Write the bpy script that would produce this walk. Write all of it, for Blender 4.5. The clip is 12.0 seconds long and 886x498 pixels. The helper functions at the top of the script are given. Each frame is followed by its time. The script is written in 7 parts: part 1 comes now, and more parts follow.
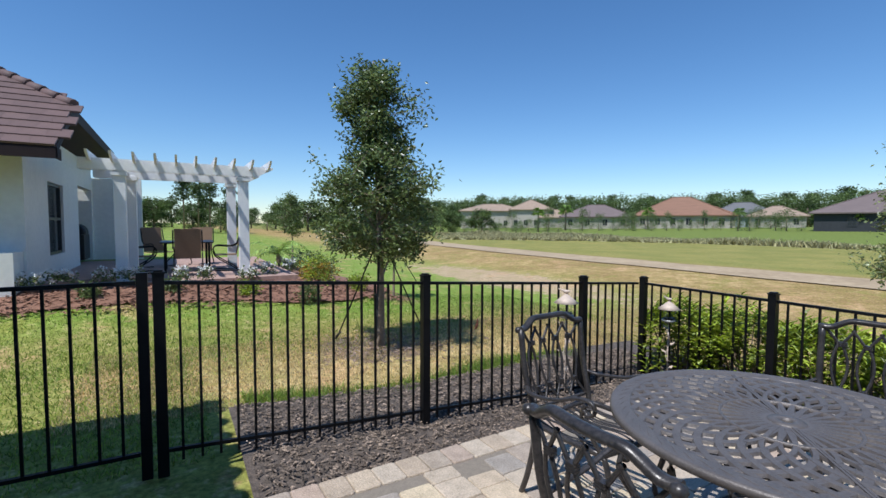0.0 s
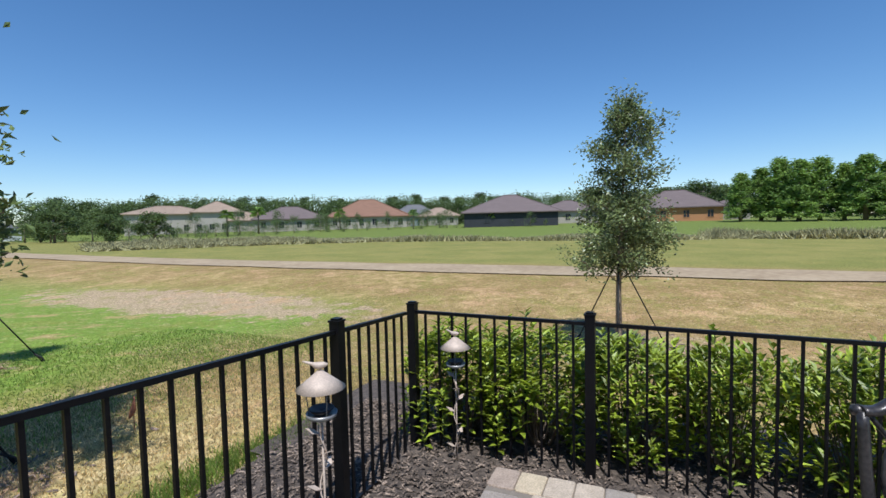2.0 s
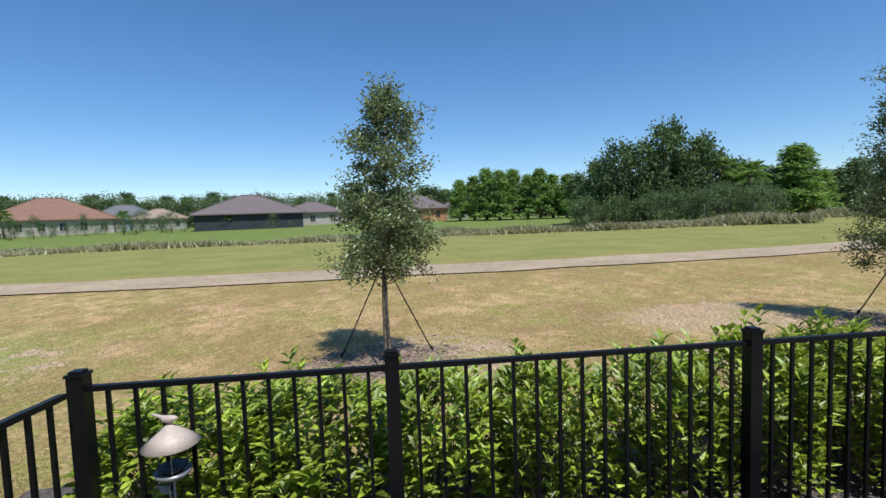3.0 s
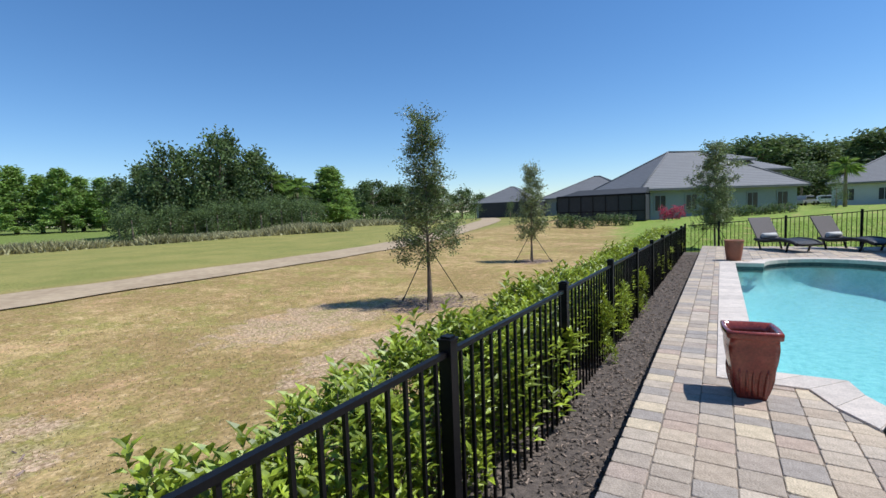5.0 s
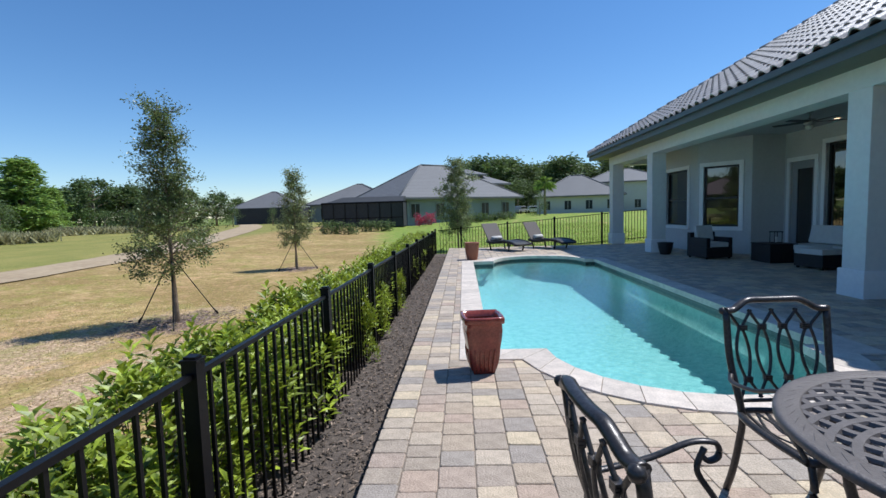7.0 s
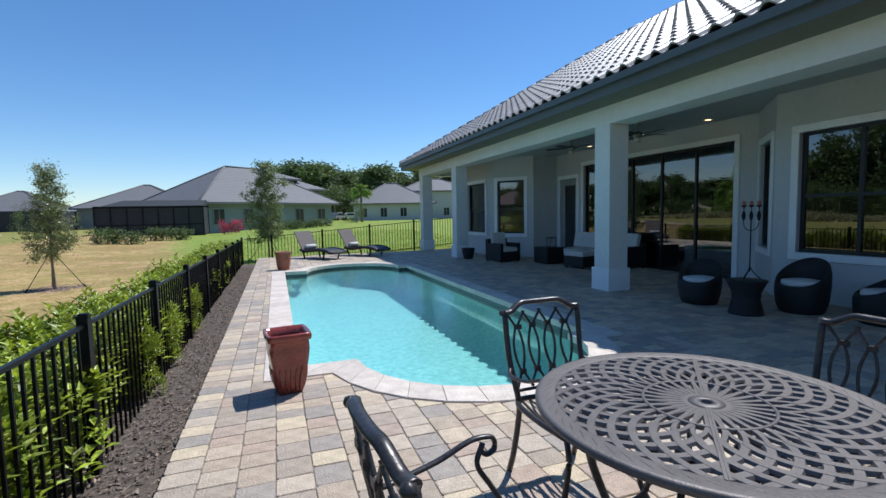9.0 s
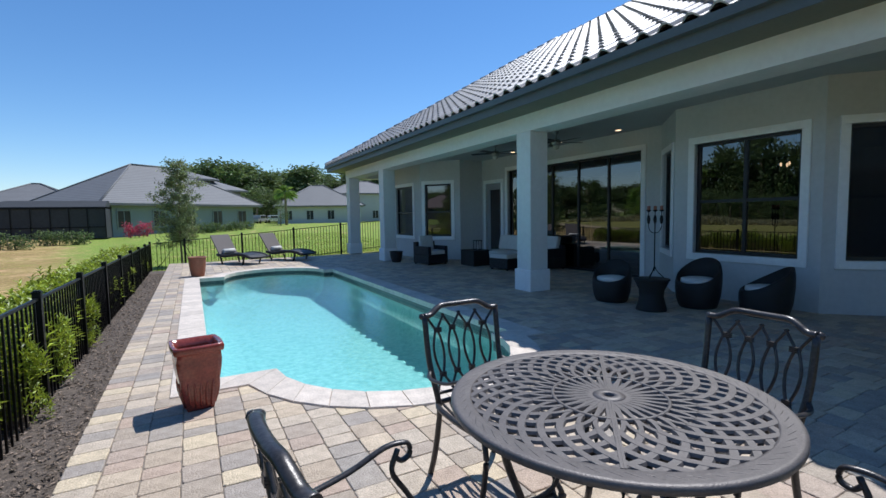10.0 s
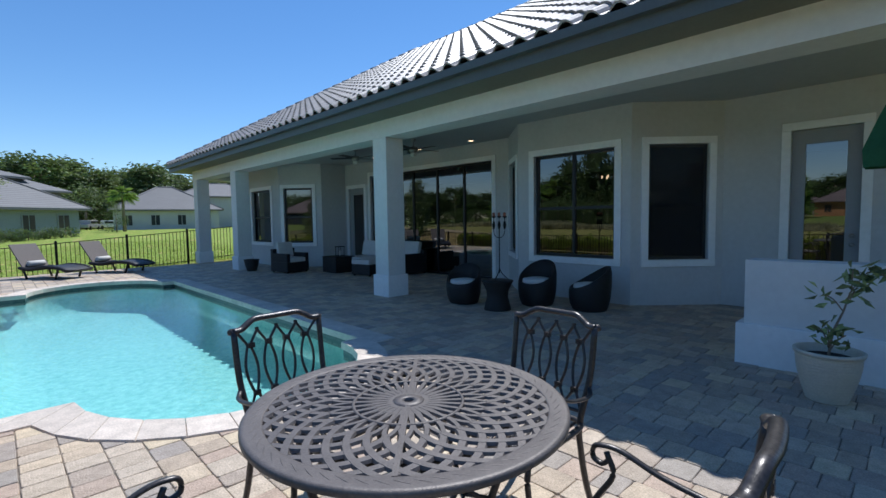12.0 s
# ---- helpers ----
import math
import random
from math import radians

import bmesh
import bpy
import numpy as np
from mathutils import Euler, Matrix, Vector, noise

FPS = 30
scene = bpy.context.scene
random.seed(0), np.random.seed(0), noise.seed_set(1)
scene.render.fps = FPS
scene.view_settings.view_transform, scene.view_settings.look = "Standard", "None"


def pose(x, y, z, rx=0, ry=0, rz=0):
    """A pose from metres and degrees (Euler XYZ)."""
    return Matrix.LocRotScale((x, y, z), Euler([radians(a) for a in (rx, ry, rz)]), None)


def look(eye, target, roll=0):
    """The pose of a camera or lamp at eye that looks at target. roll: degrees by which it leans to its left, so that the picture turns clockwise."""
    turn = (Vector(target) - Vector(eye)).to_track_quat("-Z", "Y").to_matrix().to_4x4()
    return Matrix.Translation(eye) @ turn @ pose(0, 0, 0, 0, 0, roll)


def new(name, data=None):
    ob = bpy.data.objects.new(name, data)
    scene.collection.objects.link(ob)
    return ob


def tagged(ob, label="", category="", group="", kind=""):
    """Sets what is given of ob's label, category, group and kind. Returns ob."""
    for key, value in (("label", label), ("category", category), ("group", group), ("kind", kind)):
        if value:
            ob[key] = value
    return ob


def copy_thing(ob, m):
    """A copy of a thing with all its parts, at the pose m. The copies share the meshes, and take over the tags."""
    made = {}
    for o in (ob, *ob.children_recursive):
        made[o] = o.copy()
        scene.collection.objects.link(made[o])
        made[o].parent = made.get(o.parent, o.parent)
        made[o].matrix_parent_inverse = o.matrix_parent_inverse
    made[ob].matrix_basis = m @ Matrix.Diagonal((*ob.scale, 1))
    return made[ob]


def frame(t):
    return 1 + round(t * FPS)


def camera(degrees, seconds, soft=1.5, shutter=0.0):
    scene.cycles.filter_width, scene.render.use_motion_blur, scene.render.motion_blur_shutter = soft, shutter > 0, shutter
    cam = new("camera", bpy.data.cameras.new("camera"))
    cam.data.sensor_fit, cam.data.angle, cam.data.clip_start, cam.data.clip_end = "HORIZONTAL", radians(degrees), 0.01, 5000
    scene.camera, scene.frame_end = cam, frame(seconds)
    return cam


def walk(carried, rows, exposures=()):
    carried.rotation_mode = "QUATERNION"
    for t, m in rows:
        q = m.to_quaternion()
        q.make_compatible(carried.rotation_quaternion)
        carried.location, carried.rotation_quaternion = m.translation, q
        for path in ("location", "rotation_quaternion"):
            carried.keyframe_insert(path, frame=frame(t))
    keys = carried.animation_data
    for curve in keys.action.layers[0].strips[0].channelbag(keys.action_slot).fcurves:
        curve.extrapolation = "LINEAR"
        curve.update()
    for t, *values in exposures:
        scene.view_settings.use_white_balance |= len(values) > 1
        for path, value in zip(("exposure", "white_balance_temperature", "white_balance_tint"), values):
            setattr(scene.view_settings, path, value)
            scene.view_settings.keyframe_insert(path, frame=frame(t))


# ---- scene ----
cam = camera(87.6, 12.0)
METRES, EYE, TILT, LEAN, TURN = 4.5, 1.57, 0.0, 0.0, -29.5
PATH = [
    (0, (0.391, 0.404, 1.45), (1.391, 2.132, 1.341), 0.2),
    (0.5, (0.715, 0.934, 1.441), (1.876, 2.559, 1.337), -0.1),
    (1, (1.068, 1.405, 1.446), (2.439, 2.858, 1.344), -0.5),
    (1.5, (1.407, 1.821, 1.448), (3.018, 3.001, 1.344), -0.8),
    (2, (1.811, 2.135, 1.462), (3.645, 2.926, 1.35), -1.3),
    (2.5, (2.329, 2.389, 1.434), (4.303, 2.684, 1.311), -1.8),
    (3, (2.858, 2.467, 1.456), (4.836, 2.207, 1.319), -2.0),
    (3.5, (3.321, 2.451, 1.437), (5.155, 1.665, 1.29), -2.1),
    (5.5, (3.898, 2.399, 1.404), (4.665, 0.559, 1.247), -2.0),
    (6, (3.878, 2.418, 1.406), (4.412, 0.497, 1.246), -1.9),
    (6.5, (3.858, 2.421, 1.403), (4.166, 0.451, 1.242), -1.8),
    (7, (3.827, 2.421, 1.401), (3.918, 0.43, 1.24), -1.7),
    (7.5, (3.8, 2.436, 1.411), (3.678, 0.446, 1.251), -1.5),
    (9.5, (3.701, 2.4, 1.435), (2.881, 0.581, 1.286), -1.1),
    (10, (3.671, 2.418, 1.435), (2.721, 0.663, 1.29), -1.0),
    (10.5, (3.629, 2.445, 1.435), (2.558, 0.762, 1.294), -1.0),
    (11, (3.553, 2.471, 1.436), (2.367, 0.866, 1.298), -1.0),
    (11.5, (3.484, 2.514, 1.44), (2.189, 0.995, 1.305), -1.0),
    (12, (3.413, 2.555, 1.437), (2.025, 1.121, 1.306), -0.9),
]
walk(cam, [(t, look(eye, target, roll)) for t, eye, target, roll in PATH], [(0.0, 0.0, 5950, 10), (1.2, 0.0, 5950, 10), (2.3, -0.08, 5950, 10), (3.5, 0.0, 5950, 10), (7.5, 0.0, 5950, 10), (9.5, 0.03, 5950, 10), (12.0, 0.06, 5950, 10)])

# ---- light ----
SUN = Vector((-0.49, -0.23, 1.0)).normalized()
world = bpy.data.worlds.new("sky")
scene.world = world
world.use_nodes = True
wn = world.node_tree
sky = wn.nodes.new("ShaderNodeTexSky")
sky.sky_type, sky.sun_disc = "NISHITA", False
sky.sun_elevation = math.asin(SUN.z)
sky.sun_rotation = math.atan2(SUN.x, SUN.y)
sky.altitude, sky.air_density, sky.dust_density, sky.ozone_density = 0, 1.0, 0.0, 4.6
sat = wn.nodes.new("ShaderNodeHueSaturation")
sat.inputs["Saturation"].default_value = 1.14
wn.links.new(sky.outputs[0], sat.inputs["Color"])
wn.links.new(sat.outputs[0], wn.nodes["Background"].inputs[0])
wn.nodes["Background"].inputs[1].default_value = 0.13
sun_data = bpy.data.lights.new("sun", "SUN")
sun_data.energy, sun_data.angle, sun_data.color = 4.9, radians(0.5), (1.0, 0.96, 0.9)
sun = new("sun", sun_data)
sun.matrix_world = look(SUN * 50, (0, 0, 0))


# ---- materials ----
def mat(name, colour, rough=0.6, metal=0.0, vary=0.12, scale=6.0, bump=0.0, bscale=60.0, spec=0.5, second=None, per_object=0.0, per_island=0.0, coat=0.0, stretch=None):
    m = bpy.data.materials.new(name)
    m.use_nodes = True
    nt = m.node_tree
    b = nt.nodes["Principled BSDF"]
    b.inputs["Roughness"].default_value, b.inputs["Metallic"].default_value = rough, metal
    b.inputs["Specular IOR Level"].default_value = spec
    b.inputs["Coat Weight"].default_value = coat
    tc = nt.nodes.new("ShaderNodeTexCoord")
    src = tc.outputs["Object"]
    if stretch:
        mp = nt.nodes.new("ShaderNodeMapping")
        mp.inputs["Scale"].default_value = stretch
        nt.links.new(src, mp.inputs[0])
        src = mp.outputs[0]
    out = None
    n1 = nt.nodes.new("ShaderNodeTexNoise")
    n1.inputs["Scale"].default_value, n1.inputs["Detail"].default_value = scale, 6
    n1.inputs["Roughness"].default_value = 0.65
    nt.links.new(src, n1.inputs["Vector"])
    n2 = nt.nodes.new("ShaderNodeTexNoise")
    n2.inputs["Scale"].default_value, n2.inputs["Detail"].default_value = scale * 9, 3
    nt.links.new(src, n2.inputs["Vector"])
    add = nt.nodes.new("ShaderNodeMath")
    add.operation = "ADD"
    nt.links.new(n1.outputs[0], add.inputs[0])
    nt.links.new(n2.outputs[0], add.inputs[1])
    ramp = nt.nodes.new("ShaderNodeMapRange")
    ramp.inputs[1].default_value, ramp.inputs[2].default_value = 0.7, 1.3
    nt.links.new(add.outputs[0], ramp.inputs[0])
    mix = nt.nodes.new("ShaderNodeMix")
    mix.data_type = "RGBA"
    a = Vector(colour)
    lo, hi = [max(0, c * (1 - vary)) for c in a], [min(1, c * (1 + vary)) for c in a]
    if second:
        hi = list(second)
    mix.inputs["A"].default_value, mix.inputs["B"].default_value = (*lo, 1), (*hi, 1)
    nt.links.new(ramp.outputs[0], mix.inputs["Factor"])
    out = mix.outputs["Result"]
    for amount, kind in ((per_object, "Object Info"), (per_island, "Geometry")):
        if amount:
            info = nt.nodes.new("ShaderNodeObjectInfo" if kind == "Object Info" else "ShaderNodeNewGeometry")
            hsv = nt.nodes.new("ShaderNodeHueSaturation")
            mr = nt.nodes.new("ShaderNodeMapRange")
            mr.inputs[3].default_value, mr.inputs[4].default_value = 1 - amount, 1 + amount
            nt.links.new(info.outputs["Random" if kind == "Object Info" else "Random Per Island"], mr.inputs[0])
            nt.links.new(mr.outputs[0], hsv.inputs["Value"])
            nt.links.new(out, hsv.inputs["Color"])
            out = hsv.outputs[0]
    nt.links.new(out, b.inputs["Base Color"])
    if bump:
        nb = nt.nodes.new("ShaderNodeTexNoise")
        nb.inputs["Scale"].default_value, nb.inputs["Detail"].default_value = bscale, 4
        nt.links.new(src, nb.inputs["Vector"])
        bp = nt.nodes.new("ShaderNodeBump")
        bp.inputs["Strength"].default_value, bp.inputs["Distance"].default_value = bump, 0.01
        nt.links.new(nb.outputs[0], bp.inputs["Height"])
        nt.links.new(bp.outputs[0], b.inputs["Normal"])
    return m


def ramp_by_random(m, colours, source="Object Info"):
    """Gives each piece one of several colours, by its own random number, over the noise that m has."""
    nt = m.node_tree
    b = nt.nodes["Principled BSDF"]
    old = b.inputs["Base Color"].links[0].from_socket
    info = nt.nodes.new("ShaderNodeObjectInfo" if source == "Object Info" else "ShaderNodeNewGeometry")
    cr = nt.nodes.new("ShaderNodeValToRGB")
    cr.color_ramp.interpolation = "CONSTANT"
    el = cr.color_ramp.elements
    el[0].position, el[0].color = 0.0, (*colours[0], 1)
    el[1].position, el[1].color = 1 / len(colours), (*colours[1], 1)
    for i in range(2, len(colours)):
        el.new(i / len(colours)).color = (*colours[i], 1)
    nt.links.new(info.outputs["Random" if source == "Object Info" else "Random Per Island"], cr.inputs[0])
    mx = nt.nodes.new("ShaderNodeMix")
    mx.data_type, mx.blend_type = "RGBA", "MULTIPLY"
    mx.inputs["Factor"].default_value = 1.0
    nt.links.new(cr.outputs[0], mx.inputs["A"])
    nt.links.new(old, mx.inputs["B"])
    nt.links.new(mx.outputs["Result"], b.inputs["Base Color"])
    return m


def leaf_mat(name, colour, second, rough=0.45, back=0.35, scale=3.0):
    m = mat(name, colour, rough, vary=0.2, scale=scale, second=second, per_island=0.5)
    nt = m.node_tree
    b = nt.nodes["Principled BSDF"]
    tr = nt.nodes.new("ShaderNodeBsdfTranslucent")
    mx = nt.nodes.new("ShaderNodeMixShader")
    mx.inputs[0].default_value = back
    col = b.inputs["Base Color"].links[0].from_socket
    hs = nt.nodes.new("ShaderNodeHueSaturation")
    hs.inputs["Value"].default_value, hs.inputs["Hue"].default_value = 1.5, 0.48
    nt.links.new(col, hs.inputs["Color"])
    nt.links.new(hs.outputs[0], tr.inputs[0])
    nt.links.new(b.outputs[0], mx.inputs[1])
    nt.links.new(tr.outputs[0], mx.inputs[2])
    nt.links.new(mx.outputs[0], nt.nodes["Material Output"].inputs[0])
    return m


def glass_mat(name, tint, ripple=0.0, gloss_rough=0.0):
    m = bpy.data.materials.new(name)
    m.use_nodes = True
    nt = m.node_tree
    nt.nodes.remove(nt.nodes["Principled BSDF"])
    tr, gl, mx, fr = (nt.nodes.new("ShaderNode" + k) for k in ("BsdfTransparent", "BsdfGlossy", "MixShader", "Fresnel"))
    tr.inputs[0].default_value = (*tint, 1)
    gl.inputs["Roughness"].default_value = gloss_rough
    fr.inputs[0].default_value = 1.42 if ripple else 2.6
    nt.links.new(fr.outputs[0], mx.inputs[0])
    nt.links.new(tr.outputs[0], mx.inputs[1])
    nt.links.new(gl.outputs[0], mx.inputs[2])
    nt.links.new(mx.outputs[0], nt.nodes["Material Output"].inputs[0])
    if ripple:
        tc, nb, bp = nt.nodes.new("ShaderNodeTexCoord"), nt.nodes.new("ShaderNodeTexNoise"), nt.nodes.new("ShaderNodeBump")
        nb.inputs["Scale"].default_value, nb.inputs["Detail"].default_value = 15, 6
        bp.inputs["Strength"].default_value, bp.inputs["Distance"].default_value = ripple, 0.02
        nt.links.new(tc.outputs["Object"], nb.inputs["Vector"])
        nt.links.new(nb.outputs[0], bp.inputs["Height"])
        for n in (gl, fr):
            nt.links.new(bp.outputs[0], n.inputs["Normal"])
    return m


def courses(m, rise=0.19):
    """Darker shadow joints between the tile courses, by height on the roof."""
    nt = m.node_tree
    b = nt.nodes["Principled BSDF"]
    old = b.inputs["Base Color"].links[0].from_socket
    tc, sep = nt.nodes.new("ShaderNodeTexCoord"), nt.nodes.new("ShaderNodeSeparateXYZ")
    nt.links.new(tc.outputs["Object"], sep.inputs[0])
    d, fr, mr = nt.nodes.new("ShaderNodeMath"), nt.nodes.new("ShaderNodeMath"), nt.nodes.new("ShaderNodeMapRange")
    d.operation, d.inputs[1].default_value, fr.operation = "DIVIDE", rise, "FRACT"
    nt.links.new(sep.outputs[2], d.inputs[0])
    nt.links.new(d.outputs[0], fr.inputs[0])
    nt.links.new(fr.outputs[0], mr.inputs[0])
    mr.inputs[1].default_value, mr.inputs[2].default_value, mr.inputs[3].default_value, mr.inputs[4].default_value = 0.0, 0.5, 0.5, 1.1
    hs = nt.nodes.new("ShaderNodeHueSaturation")
    nt.links.new(mr.outputs[0], hs.inputs["Value"])
    nt.links.new(old, hs.inputs["Color"])
    nt.links.new(hs.outputs[0], b.inputs["Base Color"])


def mesh_screen_mat():
    m = bpy.data.materials.new("dark insect mesh")
    m.use_nodes = True
    nt = m.node_tree
    b = nt.nodes["Principled BSDF"]
    b.inputs["Base Color"].default_value, b.inputs["Roughness"].default_value = (0.01, 0.01, 0.012, 1), 0.8
    tr, mx = nt.nodes.new("ShaderNodeBsdfTransparent"), nt.nodes.new("ShaderNodeMixShader")
    mx.inputs[0].default_value = 0.6
    nt.links.new(tr.outputs[0], mx.inputs[1])
    nt.links.new(b.outputs[0], mx.inputs[2])
    nt.links.new(mx.outputs[0], nt.nodes["Material Output"].inputs[0])
    return m


def ground_mat():
    """Turf with dry, green, sandy and mown zones, by place on the plan."""
    m = mat("turf", (0.2, 0.19, 0.05), 0.9, vary=0.3, scale=1.2, bump=0.6, bscale=40, spec=0.1)
    nt = m.node_tree
    b = nt.nodes["Principled BSDF"]
    tc = nt.nodes.new("ShaderNodeTexCoord")
    sep = nt.nodes.new("ShaderNodeSeparateXYZ")
    nt.links.new(tc.outputs["Object"], sep.inputs[0])

    def noise_at(scale, detail=5):
        n = nt.nodes.new("ShaderNodeTexNoise")
        n.inputs["Scale"].default_value, n.inputs["Detail"].default_value = scale, detail
        n.inputs["Roughness"].default_value = 0.7
        nt.links.new(tc.outputs["Object"], n.inputs["Vector"])
        return n.outputs[0]

    def math_node(op, a, c, clamp=False):
        n = nt.nodes.new("ShaderNodeMath")
        n.operation, n.use_clamp = op, clamp
        for i, v in enumerate((a, c)):
            if isinstance(v, (int, float)):
                n.inputs[i].default_value = v
            else:
                nt.links.new(v, n.inputs[i])
        return n.outputs[0]

    def rangenode(v, lo, hi):
        n = nt.nodes.new("ShaderNodeMapRange")
        n.interpolation_type = "SMOOTHSTEP"
        n.inputs[1].default_value, n.inputs[2].default_value = lo, hi
        nt.links.new(v, n.inputs[0])
        return n.outputs[0]

    def mixed(f, a, c):
        n = nt.nodes.new("ShaderNodeMix")
        n.data_type = "RGBA"
        nt.links.new(f, n.inputs["Factor"])
        for k, v in (("A", a), ("B", c)):
            if isinstance(v, tuple):
                n.inputs[k].default_value = (*v, 1)
            else:
                nt.links.new(v, n.inputs[k])
        return n.outputs["Result"]

    def patch(x, y, rx, ry):
        dx = math_node("DIVIDE", math_node("SUBTRACT", sep.outputs[0], x), rx)
        dy = math_node("DIVIDE", math_node("SUBTRACT", sep.outputs[1], y), ry)
        d = math_node("ADD", math_node("MULTIPLY", dx, dx), math_node("MULTIPLY", dy, dy))
        d = math_node("ADD", d, math_node("MULTIPLY", math_node("SUBTRACT", fine, 0.5), 4.2))
        return rangenode(d, 1.05, 0.6)

    fine, broad, blade = noise_at(2.2, 8), noise_at(0.35, 4), noise_at(22, 6)
    wob = math_node("MULTIPLY", math_node("SUBTRACT", broad, 0.5), 3.0)
    green, dry, straw = (0.16, 0.25, 0.04), (0.26, 0.185, 0.07), (0.5, 0.35, 0.17)
    tuft = noise_at(7.5, 4)
    col = mixed(rangenode(fine, 0.35, 0.68), dry, straw)
    col = mixed(rangenode(broad, 0.42, 0.62), col, (0.28, 0.19, 0.08))
    ynorth = math_node("ADD", sep.outputs[1], math_node("MULTIPLY", wob, 1.0))
    lawn = math_node("MULTIPLY", rangenode(ynorth, 6.8, 9.4), rangenode(math_node("SUBTRACT", 13.0, sep.outputs[0]), -1.0, 4.0), True)
    lawn2 = math_node("MULTIPLY", 0.55, rangenode(math_node("SUBTRACT", math_node("ADD", 2.2, wob), sep.outputs[0]), -0.8, 1.4))
    lawn = math_node("MAXIMUM", lawn, math_node("MULTIPLY", lawn2, rangenode(sep.outputs[1], 2.5, 3.2)))
    south = math_node("MULTIPLY", rangenode(math_node("SUBTRACT", -15.0, sep.outputs[1]), -1.0, 2.0), rangenode(math_node("SUBTRACT", math_node("SUBTRACT", 7.6, math_node("MULTIPLY", math_node("ADD", sep.outputs[1], 15.0), 0.16)), math_node("ADD", sep.outputs[0], wob)), -1.0, 1.5))
    lawn = math_node("MAXIMUM", lawn, south)
    col = mixed(lawn, col, mixed(rangenode(fine, 0.35, 0.75), green, (0.22, 0.31, 0.055)))
    col = mixed(patch(2.9, 5.75, 2.8, 1.15), col, mixed(rangenode(fine, 0.35, 0.7), (0.4, 0.3, 0.13), (0.56, 0.44, 0.23)))
    fair = rangenode(sep.outputs[0], 18.5, 21.5)
    col = mixed(fair, col, mixed(rangenode(broad, 0.35, 0.65), (0.21, 0.21, 0.06), (0.28, 0.25, 0.08)))
    far = rangenode(math_node("ADD", sep.outputs[0], wob), 58, 66)
    col = mixed(far, col, (0.16, 0.2, 0.05))
    sand = patch(10.6, 14.0, 1.7, 6.5)
    for x, y, rx, ry in ((10.6, -3.8, 1.2, 2.0), (8.2, -3.0, 0.6, 2.2), (9.3, 1.9, 1.3, 1.4), (9.4, -6.2, 1.2, 1.4)):
        sand = math_node("MAXIMUM", sand, math_node("MULTIPLY", patch(x, y, rx, ry), 0.8))
    col = mixed(math_node("MULTIPLY", sand, 0.85), col, mixed(rangenode(blade, 0.3, 0.7), (0.3, 0.19, 0.12), (0.62, 0.45, 0.34)))
    for x, y, rx, ry in ((2.86, 6.45, 1.0, 0.8), (9.3, 2.45, 0.95, 1.2), (9.3, -6.0, 0.95, 1.1), (10.0, -14.3, 0.8, 0.8), (4.6, 9.9, 0.5, 0.5)):
        col = mixed(patch(x, y, rx, ry), col, mixed(rangenode(blade, 0.3, 0.7), (0.1, 0.07, 0.055), (0.32, 0.22, 0.17)))
    near = rangenode(sep.outputs[0], 17.8, 16.5)
    mid = noise_at(0.9, 6)
    col = mixed(math_node("MULTIPLY", math_node("MULTIPLY", rangenode(mid, 0.52, 0.62), near), 0.5), col, (0.25, 0.24, 0.06))
    col = mixed(math_node("MULTIPLY", math_node("MULTIPLY", rangenode(mid, 0.46, 0.36), near), 0.6), col, (0.52, 0.32, 0.18))
    col = mixed(math_node("MULTIPLY", math_node("MULTIPLY", rangenode(tuft, 0.5, 0.64), near), 0.5), col, (0.24, 0.23, 0.055))
    col = mixed(math_node("MULTIPLY", math_node("MULTIPLY", rangenode(tuft, 0.46, 0.34), near), 0.45), col, (0.6, 0.44, 0.25))
    grain = mixed(rangenode(blade, 0.3, 0.7), (0.62, 0.62, 0.58), (1.42, 1.42, 1.36))
    mul = nt.nodes.new("ShaderNodeMix")
    mul.data_type, mul.blend_type = "RGBA", "MULTIPLY"
    mul.inputs["Factor"].default_value = 1
    nt.links.new(col, mul.inputs["A"])
    nt.links.new(grain, mul.inputs["B"])
    nt.links.new(mul.outputs["Result"], b.inputs["Base Color"])
    return m


BLACK = mat("black powder coat", (0.006, 0.006, 0.007), 0.42, vary=0.3, scale=8, bump=0.08, bscale=300, spec=0.2)
IRON = mat("dark cast aluminium", (0.035, 0.033, 0.034), 0.34, metal=0.35, vary=0.3, scale=10, bump=0.07, bscale=160, second=(0.085, 0.075, 0.07))
# lighter than the leg metal: the sky's reflection is put into the colour
TOPM = mat("cast table top with painted sky sheen", (0.125, 0.109, 0.1), 0.48, metal=0.2, vary=0.2, scale=12, bump=0.2, bscale=160)
STUCCO = mat("grey stucco", (0.53, 0.535, 0.53), 0.85, vary=0.06, scale=1.5, bump=0.35, bscale=90)
TRIM = mat("white stucco trim", (0.8, 0.8, 0.79), 0.6, vary=0.05, scale=2, bump=0.12, bscale=120)
BEAMS = mat("light grey stucco", (0.66, 0.66, 0.64), 0.8, vary=0.05, scale=1.5, bump=0.25, bscale=90)
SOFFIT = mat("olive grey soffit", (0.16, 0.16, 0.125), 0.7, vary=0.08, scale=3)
FASCIA = mat("dark grey fascia", (0.085, 0.1, 0.105), 0.5, vary=0.08, scale=3)
CEILING = mat("ceiling paint", (0.4, 0.41, 0.41), 0.8, vary=0.05, scale=2)
FRAME = mat("black window frame", (0.012, 0.012, 0.014), 0.4, vary=0.2)
GLASS = glass_mat("window glass", (0.35, 0.37, 0.37))
